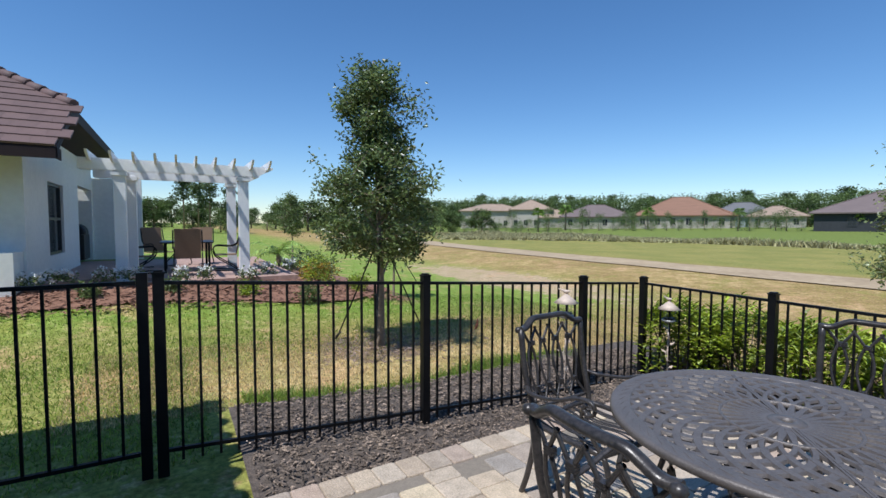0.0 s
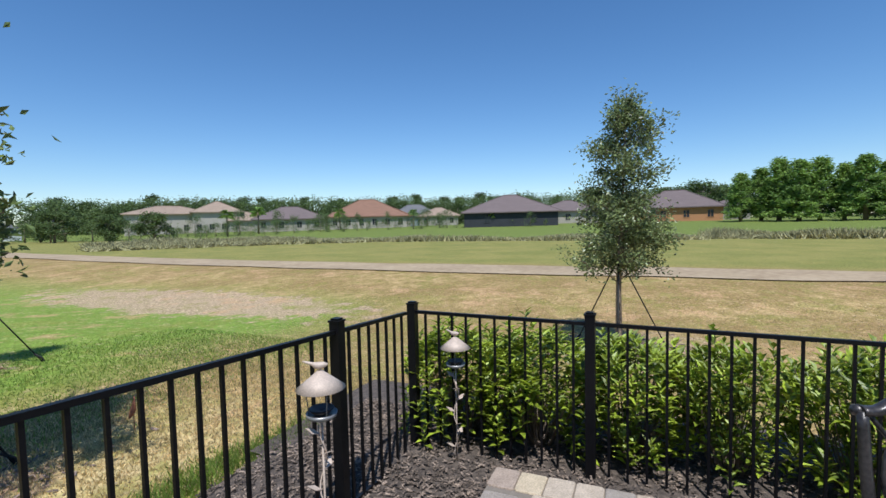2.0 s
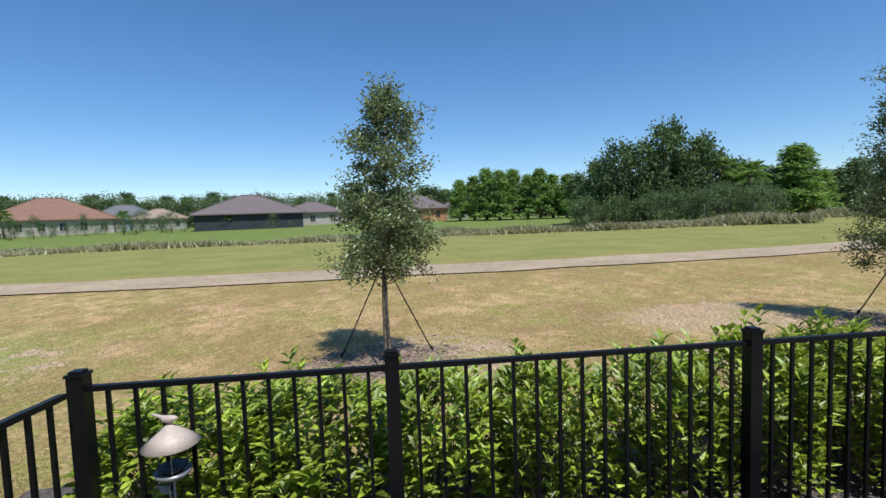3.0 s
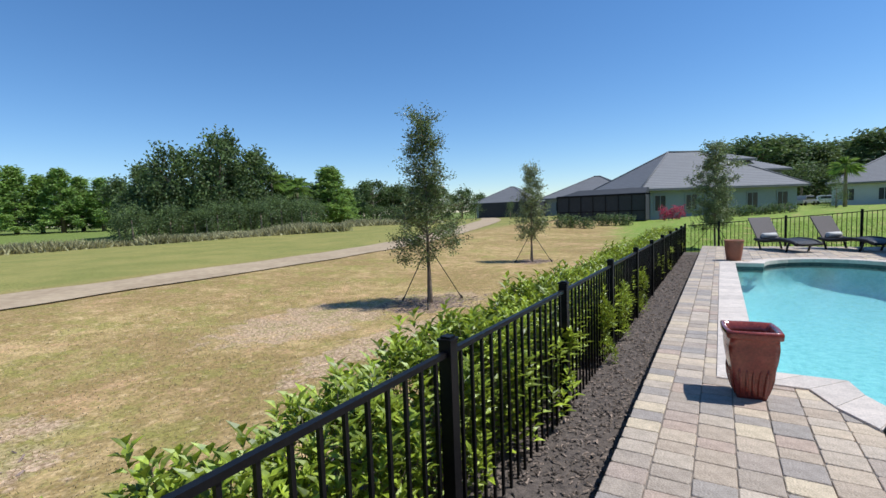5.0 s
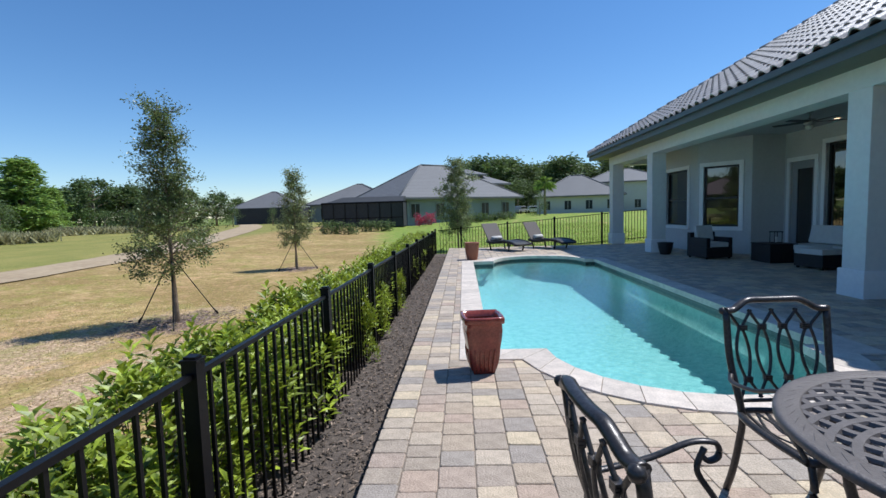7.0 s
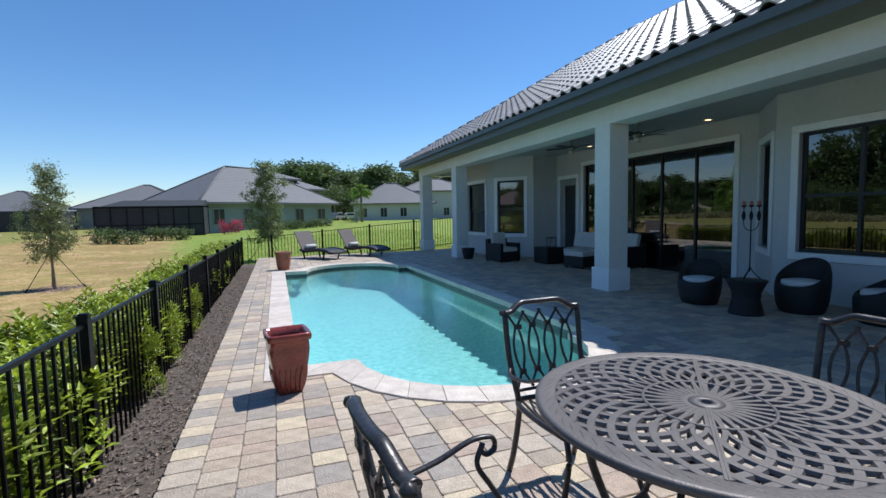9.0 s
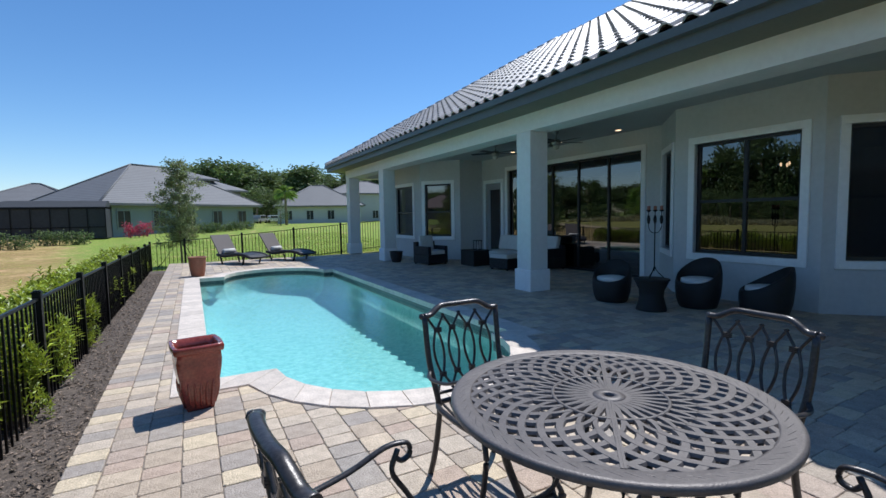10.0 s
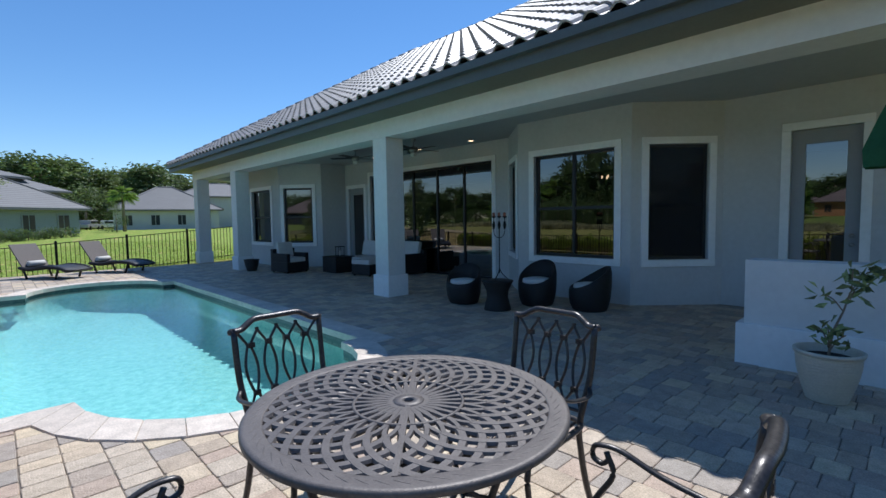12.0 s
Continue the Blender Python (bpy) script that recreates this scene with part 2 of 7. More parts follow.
# near-black: the shade of the unlit rooms is put into the colour
ROOM = mat("room plaster darkened for shade", (0.05, 0.05, 0.055), 0.9)
TILE = mat("grey barrel roof tile", (0.3, 0.28, 0.27), 0.5, vary=0.15, scale=9, bump=0.3, bscale=50, per_object=0.14)
TILE_J = mat("grey barrel roof tile, joined", (0.3, 0.28, 0.27), 0.5, vary=0.15, scale=9, bump=0.3, bscale=50, per_island=0.14)
PAVERS = [(0.64, 0.51, 0.37), (0.55, 0.435, 0.32), (0.48, 0.39, 0.3), (0.7, 0.56, 0.4), (0.53, 0.41, 0.32), (0.42, 0.365, 0.31), (0.63, 0.52, 0.4), (0.5, 0.405, 0.32), (0.6, 0.49, 0.37), (0.45, 0.385, 0.32), (0.74, 0.6, 0.41), (0.56, 0.42, 0.32), (0.44, 0.375, 0.315), (0.66, 0.54, 0.41)]
PAVER = ramp_by_random(mat("tumbled concrete paver", (0.94, 0.93, 0.9), 0.8, vary=0.42, scale=11, bump=0.7, bscale=90), PAVERS)
PAVER_J = ramp_by_random(mat("tumbled concrete paver, joined", (0.96, 0.95, 0.92), 0.6, vary=0.42, scale=11, bump=0.7, bscale=90), PAVERS, "Geometry")
JOINT = mat("joint sand", (0.22, 0.185, 0.145), 0.95, vary=0.2, scale=30)
COPING = mat("cream coping stone", (0.6, 0.52, 0.44), 0.75, vary=0.22, scale=9, bump=0.4, bscale=60, per_object=0.1)
# light mottling paints the water's caustic sparkle into the plaster colour
PLASTER = mat("aqua pool plaster with painted caustics", (0.24, 0.52, 0.49), 0.7, vary=0.1, scale=11, second=(0.6, 0.81, 0.75))
WATER = glass_mat("pool water", (0.7, 0.9, 0.92), ripple=0.26, gloss_rough=0.005)
WTILE = mat("dark waterline tile", (0.015, 0.035, 0.04), 0.3, vary=0.6, scale=18, second=(0.1, 0.14, 0.14))
POT = mat("glazed terracotta", (0.24, 0.045, 0.028), 0.22, vary=0.3, scale=7, bump=0.15, bscale=40, coat=0.4)
CLAY = mat("brown clay", (0.3, 0.11, 0.06), 0.6, vary=0.2, scale=8)
CREAM = mat("cream ribbed ceramic", (0.55, 0.5, 0.4), 0.5, vary=0.1, scale=6)
SOIL = mat("potting soil", (0.04, 0.028, 0.02), 0.95, vary=0.4, scale=30, bump=0.8, bscale=60)
MULCH = mat("dark bark mulch", (0.035, 0.027, 0.022), 0.9, vary=0.5, scale=22, bump=1.0, bscale=60, per_island=0.8, second=(0.16, 0.125, 0.1))
REDMULCH = mat("red pine bark mulch", (0.22, 0.1, 0.06), 0.9, vary=0.5, scale=14, bump=0.9, bscale=50, second=(0.36, 0.19, 0.12))
WICKER = mat("black resin wicker", (0.012, 0.011, 0.011), 0.5, vary=0.5, scale=40, bump=0.9, bscale=70, stretch=(1, 1, 3))
SLING = mat("brown sling mesh", (0.13, 0.11, 0.1), 0.7, vary=0.2, scale=40)
CUSHION = mat("off-white outdoor fabric", (0.6, 0.58, 0.54), 0.9, vary=0.08, scale=9, bump=0.2, bscale=200)
TURF = ground_mat()
CONC = mat("worn concrete path", (0.35, 0.25, 0.145), 0.9, vary=0.12, scale=0.5, bump=0.3, bscale=30, second=(0.48, 0.365, 0.225))
BARK = mat("oak bark", (0.24, 0.185, 0.13), 0.9, vary=0.35, scale=14, bump=0.8, bscale=40)
STRAP = mat("dark webbing strap", (0.02, 0.02, 0.018), 0.8)
CHIP = mat("loose bark chip", (0.03, 0.024, 0.02), 0.9, vary=0.5, scale=12, per_island=0.7, second=(0.33, 0.25, 0.19))
OAK = leaf_mat("live oak leaves", (0.03, 0.06, 0.015), (0.24, 0.31, 0.1), rough=0.35, back=0.25)
OAKB = leaf_mat("dusty oak leaves", (0.06, 0.1, 0.03), (0.34, 0.4, 0.16), rough=0.35, back=0.25)
HEDGE = leaf_mat("glossy hedge leaves", (0.06, 0.115, 0.01), (0.44, 0.54, 0.05), rough=0.45, back=0.24)
TREEF = leaf_mat("far hardwood leaves", (0.065, 0.11, 0.032), (0.17, 0.24, 0.07), 0.6, 0.25, 0.3)
CROTON = leaf_mat("yellow orange croton leaves", (0.3, 0.24, 0.03), (0.6, 0.4, 0.05))
PINEF = leaf_mat("far pine needles", (0.06, 0.1, 0.036), (0.13, 0.18, 0.07), 0.7, 0.2, 0.3)
CYPF = leaf_mat("bald cypress leaves", (0.15, 0.27, 0.05), (0.36, 0.5, 0.12), 0.6, 0.25, 0.3)
REED = leaf_mat("grey green reeds", (0.24, 0.24, 0.1), (0.46, 0.42, 0.22), 0.8, 0.2, 0.5)
WHITE = mat("white painted wood", (0.8, 0.8, 0.79), 0.5, vary=0.04, scale=4)
NSTUC = mat("cream white stucco", (0.78, 0.78, 0.74), 0.85, vary=0.06, scale=1.2, bump=0.5, bscale=40)
BTILE = mat("brown flat roof tile", (0.125, 0.075, 0.065), 0.7, vary=0.2, scale=6, per_object=0.15)
METAL = mat("weathered cream metal", (0.56, 0.45, 0.36), 0.6, metal=0.1, vary=0.2, scale=20)
PEWTER = mat("grey painted metal", (0.3, 0.3, 0.29), 0.4, metal=0.5, vary=0.2, scale=20)
FARWALL = mat("far house stucco", (0.42, 0.38, 0.32), 0.85, vary=0.08, scale=0.5)
FARGREY = mat("grey blue house stucco", (0.33, 0.37, 0.38), 0.85, vary=0.08, scale=0.5)
ROOFRED = mat("rust tile roof", (0.25, 0.135, 0.085), 0.8, vary=0.2, scale=0.6, stretch=(1, 1, 6))
ROOFBRN = mat("brown shingle roof", (0.17, 0.13, 0.12), 0.85, vary=0.15, scale=0.6, stretch=(1, 1, 6))
ROOFTAN = mat("tan tile roof", (0.34, 0.25, 0.18), 0.8, vary=0.2, scale=0.6, stretch=(1, 1, 6))
ROOFGRY = mat("grey tile roof", (0.15, 0.148, 0.148), 0.7, vary=0.12, scale=0.6, stretch=(1, 1, 6))
for m in (ROOFGRY, ROOFRED, ROOFBRN, ROOFTAN):
    courses(m)
SCREEN = mat("dark screen mesh", (0.03, 0.033, 0.038), 0.8, vary=0.2, scale=1.0)
FARWIN = mat("far window glass", (0.03, 0.035, 0.04), 0.1)


GLOW = bpy.data.materials.new("warm lamp glow")
GLOW.use_nodes = True
GLOW.node_tree.nodes["Principled BSDF"].inputs["Emission Color"].default_value = (1.0, 0.62, 0.35, 1)
GLOW.node_tree.nodes["Principled BSDF"].inputs["Emission Strength"].default_value = 3.0


# ---- mesh helpers ----
def box(bm, x0, y0, z0, x1, y1, z1, m=None, bevel=0.0):
    v = [bm.verts.new(p) for p in ((x0, y0, z0), (x1, y0, z0), (x1, y1, z0), (x0, y1, z0), (x0, y0, z1), (x1, y0, z1), (x1, y1, z1), (x0, y1, z1))]
    f = [bm.faces.new([v[i] for i in q]) for q in ((3, 2, 1, 0), (4, 5, 6, 7), (0, 1, 5, 4), (1, 2, 6, 5), (2, 3, 7, 6), (3, 0, 4, 7))]
    if bevel:
        es = list({e for q in f for e in q.edges})
        r = bmesh.ops.bevel(bm, geom=es, offset=bevel, segments=2, affect="EDGES", profile=0.7)
        v = list({w for q in r["faces"] for w in q.verts} | {w for w in v if w.is_valid})
    if m is not None:
        for w in v:
            w.co = m @ w.co
    return v


def quad(bm, *pts):
    return bm.faces.new([bm.verts.new(p) for p in pts])


def tube(bm, pts, r, n=8, flat=1.0, cap=True, up=(0, 0, 1)):
    """A bar along pts; r: one radius or one a point; flat: its height over its width."""
    pts = [Vector(p) for p in pts]
    rs = r if isinstance(r, (list, tuple)) else [r] * len(pts)
    rings = []
    for i, p in enumerate(pts):
        d = (pts[min(i + 1, len(pts) - 1)] - pts[max(i - 1, 0)]).normalized()
        a = d.cross(Vector(up))
        a = a.normalized() if a.length > 0.05 else d.orthogonal().normalized()
        b = a.cross(d).normalized()
        rings.append([bm.verts.new(p + (a * math.cos(k * math.tau / n) + b * math.sin(k * math.tau / n) * flat) * rs[i]) for k in range(n)])
    for s, t in zip(rings, rings[1:]):
        for k in range(n):
            f = bm.faces.new((s[k], s[(k + 1) % n], t[(k + 1) % n], t[k]))
            f.smooth = True
    if cap:
        bm.faces.new(list(reversed(rings[0])))
        bm.faces.new(rings[-1])


def lathe(bm, profile, n=32, at=(0, 0, 0), square=0.0):
    rings = []
    for r, z in profile:
        ring = []
        for k in range(n):
            a = k * math.tau / n
            c, s = math.cos(a), math.sin(a)
            q = 1.0
            if square:
                q = 1 + square * (1 / max(abs(c), abs(s)) - 1)
            ring.append(bm.verts.new((at[0] + c * r * q, at[1] + s * r * q, at[2] + z)))
        rings.append(ring)
    for s, t in zip(rings, rings[1:]):
        for k in range(n):
            f = bm.faces.new((s[k], s[(k + 1) % n], t[(k + 1) % n], t[k]))
            f.smooth = True
    return rings


def curve(pts, steps=6):
    """A smooth line through pts."""
    P = [Vector(p) for p in pts]
    P = [P[0] * 2 - P[1]] + P + [P[-1] * 2 - P[-2]]
    out = []
    for i in range(1, len(P) - 2):
        for k in range(steps):
            t = k / steps
            a, b, c, d = P[i - 1 : i + 3]
            out.append(0.5 * ((2 * b) + (c - a) * t + (2 * a - 5 * b + 4 * c - d) * t * t + (3 * b - a - 3 * c + d) * t ** 3))
    return out + [P[-2]]


def mesh_of(name, bm, material):
    me = bpy.data.meshes.new(name)
    bmesh.ops.recalc_face_normals(bm, faces=bm.faces)
    bm.to_mesh(me)
    bm.free()
    me.materials.append(material)
    return me


def part(name, bm, material, parent=None, label="", kind=""):
    ob = new(name, mesh_of(name, bm, material) if isinstance(bm, bmesh.types.BMesh) else bm)
    ob.parent = parent
    return tagged(ob, label=label, kind=kind)


def flat_bar(bm, pts, w, th):
    """A flat bar with level top along pts."""
    pts = [Vector(p) for p in pts]
    rings = []
    for i, p in enumerate(pts):
        d = (pts[min(i + 1, len(pts) - 1)] - pts[max(i - 1, 0)]).normalized()
        n = Vector((-d.y, d.x, 0)) * w / 2
        z = Vector((0, 0, th / 2))
        rings.append([bm.verts.new(q) for q in (p - n * 1.15 - z, p + n * 1.15 - z, p + n * 0.8 + z, p - n * 0.8 + z)])
    for s, t in zip(rings, rings[1:]):
        for k in range(4):
            bm.faces.new((s[k], s[(k + 1) % 4], t[(k + 1) % 4], t[k]))


def thing(name, label, category, at=None, group="", kind=""):
    ob = new(name)
    if at is not None:
        ob.matrix_world = at
    return tagged(ob, label, category, group, kind)


def solid(name, boxes, material, parent=None, label="", kind="", bevel=0.0):
    bm = bmesh.new()
    for b in boxes:
        box(bm, *b, bevel=bevel)
    return part(name, bm, material, parent, label, kind)


def raw_mesh(name, verts, faces, material):
    me = bpy.data.meshes.new(name)
    me.from_pydata([tuple(v) for v in verts], [], faces)
    me.materials.append(material)
    return me


# ---- the plan ----
FX = 4.95
FENCE_N = 3.757
FENCE_S = -15.85
DX0, DX1, DY0, DY1 = -5.0, 4.4, -15.2, 2.93


def step(v, lo, hi):
    t = min(1, max(0, (v - lo) / (hi - lo)))
    return t * t * (3 - 2 * t)


def ground_z(x, y):
    z = -0.3 - 0.25 * step(x, 5.5, 9.5) + 0.25 * step(x, 11, 17)
    z -= 0.55 * step(x, 40, 58) * (1 - step(x, 62, 80))
    z += 1.1 * step(x, 62, 125)
    z += 0.5 * step(-y, 14, 45) * (1 - step(x, 60, 125))
    if y > 3:
        z += 0.45 * step(y, 7.8, 11.2) * (1 - step(x, 2.5, 6.0))
        z += 0.15 * step(y, 20, 60) * (1 - step(x, 60, 125))
        z += 0.12 * (1 - step(x, -0.5, 3.0)) * step(y, 2.5, 3.5)
    if y < -14:
        z += 0.3 * (1 - step(x, -3.0, 4.5)) * step(-y, 14, 15.5)
    z += 0.03 * noise.noise(Vector((x * 0.35, y * 0.35, 0)))
    return z


# ---- ground ----
def spaced(marks):
    out = []
    for (a, s), (b, _) in zip(marks, marks[1:]):
        n = max(1, round((b - a) / s))
        out += [a + (b - a) * i / n for i in range(n)]
    return out + [marks[-1][0]]


GX = spaced([(-1500, 300), (-300, 60), (-60, 8), (-20, 2.5), (DX0, 0.94), (DX1, 0.5), (26, 2), (60, 4), (140, 30), (400, 200), (2400, 1)])
GY = spaced([(-2400, 300), (-400, 50), (-100, 8), (-40, 2), (DY0, 0.95), (DY1, 0.5), (20, 2), (60, 8), (140, 40), (400, 250), (2400, 1)])
gv = [(x, y, ground_z(x, y)) for y in GY for x in GX]
gf = []
for j in range(len(GY) - 1):
    for i in range(len(GX) - 1):
        cx, cy = (GX[i] + GX[i + 1]) / 2, (GY[j] + GY[j + 1]) / 2
        if DX0 < cx < DX1 and DY0 < cy < DY1:
            continue
        k = j * len(GX) + i
        gf.append((k, k + 1, k + 1 + len(GX), k + len(GX)))
ground = part("ground", raw_mesh("ground", gv, gf, TURF), None, kind="structure")
for p in ground.data.polygons:
    p.use_smooth = True


def ribbon(name, line, half, lift, material, thick=0.0, kind="structure", cut=1.0):
    """A band laid on the ground along a line of plan points."""
    pts = curve([(x, y, 0) for x, y in line], 14)
    v, f = [], []
    for i, p in enumerate(pts):
        d = (pts[min(i + 1, len(pts) - 1)] - pts[max(i - 1, 0)]).normalized()
        n = Vector((-d.y, d.x, 0))
        w = half + 0.12 * noise.noise(p * 0.4) * cut
        for s in (-1, -0.5, 0, 0.5, 1):
            q = p + n * s * w
            v.append((q.x, q.y, ground_z(q.x, q.y) + lift))
    for i in range(len(pts) - 1):
        for k in range(4):
            f.append((i * 5 + k, i * 5 + k + 1, i * 5 + k + 6, i * 5 + k + 5))
    return part(name, raw_mesh(name, v, f, material), None, kind=kind)


tagged(ribbon("cart_path", [(24, 80), (20.5, 45), (18.9, 25), (18.3, 12), (18.2, 3), (18.3, -6), (18.9, -14), (21, -26), (25.5, -42), (34, -62), (46, -84)], 1.4, 0.035, CONC), label="worn pinkish concrete golf cart path across the turf", category="path")
pond = part("pond_water", raw_mesh("pond", [(58, -60, -1.02), (70, -60, -1.02), (70, 2, -1.02), (58, 2, -1.02)], [(0, 1, 2, 3)], mat("dark pond water", (0.02, 0.025, 0.02), 0.12)), None, kind="structure")

# mulch strips along the fence and tree rings
def flat_patch(name, outline, lift, material, label, category):
    bm = bmesh.new()
    vs = [bm.verts.new((x, y, 0)) for x, y in outline]
    bm.faces.new(vs)
    bmesh.ops.triangulate(bm, faces=bm.faces)
    for _ in range(3):
        bmesh.ops.subdivide_edges(bm, edges=[e for e in bm.edges if e.calc_length() > 0.5], cuts=1)
        bmesh.ops.triangulate(bm, faces=bm.faces)
    for w in bm.verts:
        w.co.z = ground_z(w.co.x, w.co.y) + lift + 0.012 * noise.noise(w.co * 5)
    return tagged(part(name, bm, material), label=label, category=category, kind="structure")


def blob(cx, cy, rx, ry, n=26, seed=0.0, amp=0.15):
    return [(cx + rx * math.cos(a) * (1 + amp * noise.noise(Vector((math.cos(a) * 2 + seed, math.sin(a) * 2, seed)))),
             cy + ry * math.sin(a) * (1 + amp * noise.noise(Vector((math.cos(a) * 2 + seed, math.sin(a) * 2, seed))))) for a in (k * math.tau / n for k in range(n))]


def mulch_bed(x0, y0, x1, y1, nx, ny, lift, name):
    v, f = [], []
    for j in range(ny + 1):
        for i in range(nx + 1):
            x, y = x0 + (x1 - x0) * i / nx, y0 + (y1 - y0) * j / ny
            v.append((x, y, max(ground_z(x, y) + lift, -0.34) + 0.02 * noise.noise(Vector((x * 4, y * 4, 1)))))
    for j in range(ny):
        for i in range(nx):
            k = j * (nx + 1) + i
            f.append((k, k + 1, k + nx + 2, k + nx + 1))
    part(name, raw_mesh(name, v, f, MULCH), None, kind="structure")


mulch_bed(DX1 - 0.02, DY0 - 0.3, 6.2, 4.9, 6, 60, 0.05, "mulch_bed_east")
mulch_bed(0.75, DY1 - 0.02, DX1 - 0.03, 4.75, 14, 8, 0.05, "mulch_bed_north")
BED_RED = [(-2.2, 9.55), (0.0, 9.7), (1.4, 9.6), (2.5, 9.3), (3.5, 9.4), (4.5, 10.2), (5.0, 11.0), (5.0, 11.8), (4.6, 13.5), (3.4, 15.5), (2.6, 15.5), (2.5, 11.3), (-2.2, 11.0)]
flat_patch("mulch_bed_red", BED_RED, 0.04, REDMULCH, "red bark mulch bed round the neighbour's patio", "flower bed")

# ---- pool and deck ----
POOL_R = 1.26


def pool_outline(off):
    """The water's edge, moved outwards by off: a long basin with a rounded end at both ends."""
    x0, x1, y0, y1 = 0.3 - off, 3.61 + off, -10.2 - off, -2.1 + off
    r = POOL_R + off
    cx, dy = 1.8, -2.15
    h = math.sqrt(max(0, r * r - (y1 - dy) ** 2))
    out = [(x1, y0), (x1, y1)]
    a0 = math.atan2(y1 - dy, h)
    n = 26
    out += [(cx + r * math.cos(a0 + (math.pi - 2 * a0) * k / n), dy + r * math.sin(a0 + (math.pi - 2 * a0) * k / n)) for k in range(n + 1)]
    out += [(x0, y1), (x0, y0)]
    far = -10.15
    b0 = math.atan2(far - y0, h)
    out += [(cx - r * math.cos(b0 + (math.pi - 2 * b0) * k / n) * 1.0, far - r * math.sin(b0 + (math.pi - 2 * b0) * k / n)) for k in range(n + 1)]
    return out


def prism_ring(bm, inner, z0, z1, flip=False):
    n = len(inner)
    lo = [bm.verts.new((x, y, z0)) for x, y in inner]
    hi = [bm.verts.new((x, y, z1)) for x, y in inner]
    for k in range(n):
        bm.faces.new((lo[k], lo[(k + 1) % n], hi[(k + 1) % n], hi[k]))
    return lo, hi


def inside(pt, poly):
    x, y = pt
    r = False
    for (ax, ay), (bx, by) in zip(poly, poly[1:] + poly[:1]):
        if (ay > y) != (by > y) and x < (bx - ax) * (y - ay) / (by - ay) + ax:
            r = not r
    return r


WL = -0.12
edge = pool_outline(0.0)
bm = bmesh.new()
rings = [[bm.verts.new((x, y, z)) for x, y in pool_outline(-o)] for o, z in ((0.0, -0.05), (0.0, -0.32), (0.05, -0.5), (0.16, -0.64), (0.32, -0.72), (0.55, -0.75))]
for r0, r1 in zip(rings, rings[1:]):
    for k in range(len(edge)):
        bm.faces.new((r0[k], r0[(k + 1) % len(edge)], r1[(k + 1) % len(edge)], r1[k])).smooth = True
bm.faces.new(rings[-1])
part("pool_shell", bm, PLASTER, None, "pale aqua plastered swimming pool basin", "structure")
bm = bmesh.new()
prism_ring(bm, [(x, y) for x, y in pool_outline(-0.012)], -0.2, -0.045)
part("waterline_tile", bm, WTILE, None, kind="structure")
wo = pool_outline(-0.006)
tagged(part("pool_water", raw_mesh("pool_water", [(x, y, WL) for x, y in wo], [tuple(range(len(wo))) if sum(a[0] * b[1] - b[0] * a[1] for a, b in zip(wo, wo[1:] + wo[:1])) > 0 else tuple(reversed(range(len(wo))))], WATER), None), label="clear turquoise pool water with small ripples", kind="structure")
# deck bed with the pool cut out, in strips
deck_cut = pool_outline(0.05)
bm = bmesh.new()
DX1B = DX1 - 0.01
outer = [bm.verts.new(p) for p in ((DX0, DY0, -0.009), (DX1B, DY0, -0.009), (DX1B, DY1, -0.009), (DX0, DY1, -0.009))]
inner = [bm.verts.new((x, y, -0.009)) for x, y in deck_cut]
edges = [bm.edges.new((outer[k], outer[(k + 1) % 4])) for k in range(4)] + [bm.edges.new((inner[k], inner[(k + 1) % len(inner)])) for k in range(len(inner))]
bmesh.ops.triangle_fill(bm, edges=edges, use_beauty=True)
for f in list(bm.faces):
    c = f.calc_center_median()
    if inside((c.x, c.y), deck_cut):
        bm.faces.remove(f)
for a, b in zip(((DX0, DY0), (DX1B, DY0), (DX1B, DY1), (DX0, DY1)), ((DX1B, DY0), (DX1B, DY1), (DX0, DY1), (DX0, DY0))):
    quad(bm, (*a, -0.45), (*b, -0.45), (*b, -0.009), (*a, -0.009))
floor = part("floor", bm, JOINT, None, "sand bed under the paved pool deck", "structure")


# ---- fence ----
def rail_z(x, y):
    """Height of the fence's top rail on the plan."""
    if y > 3.7:
        return 0.80 + 0.062 * (FX - x)
    if y < FENCE_S + 0.1:
        return 0.66 + 0.075 * (FX - x)
    return 0.80 - 0.013 * (3.7 - y) * 0.6


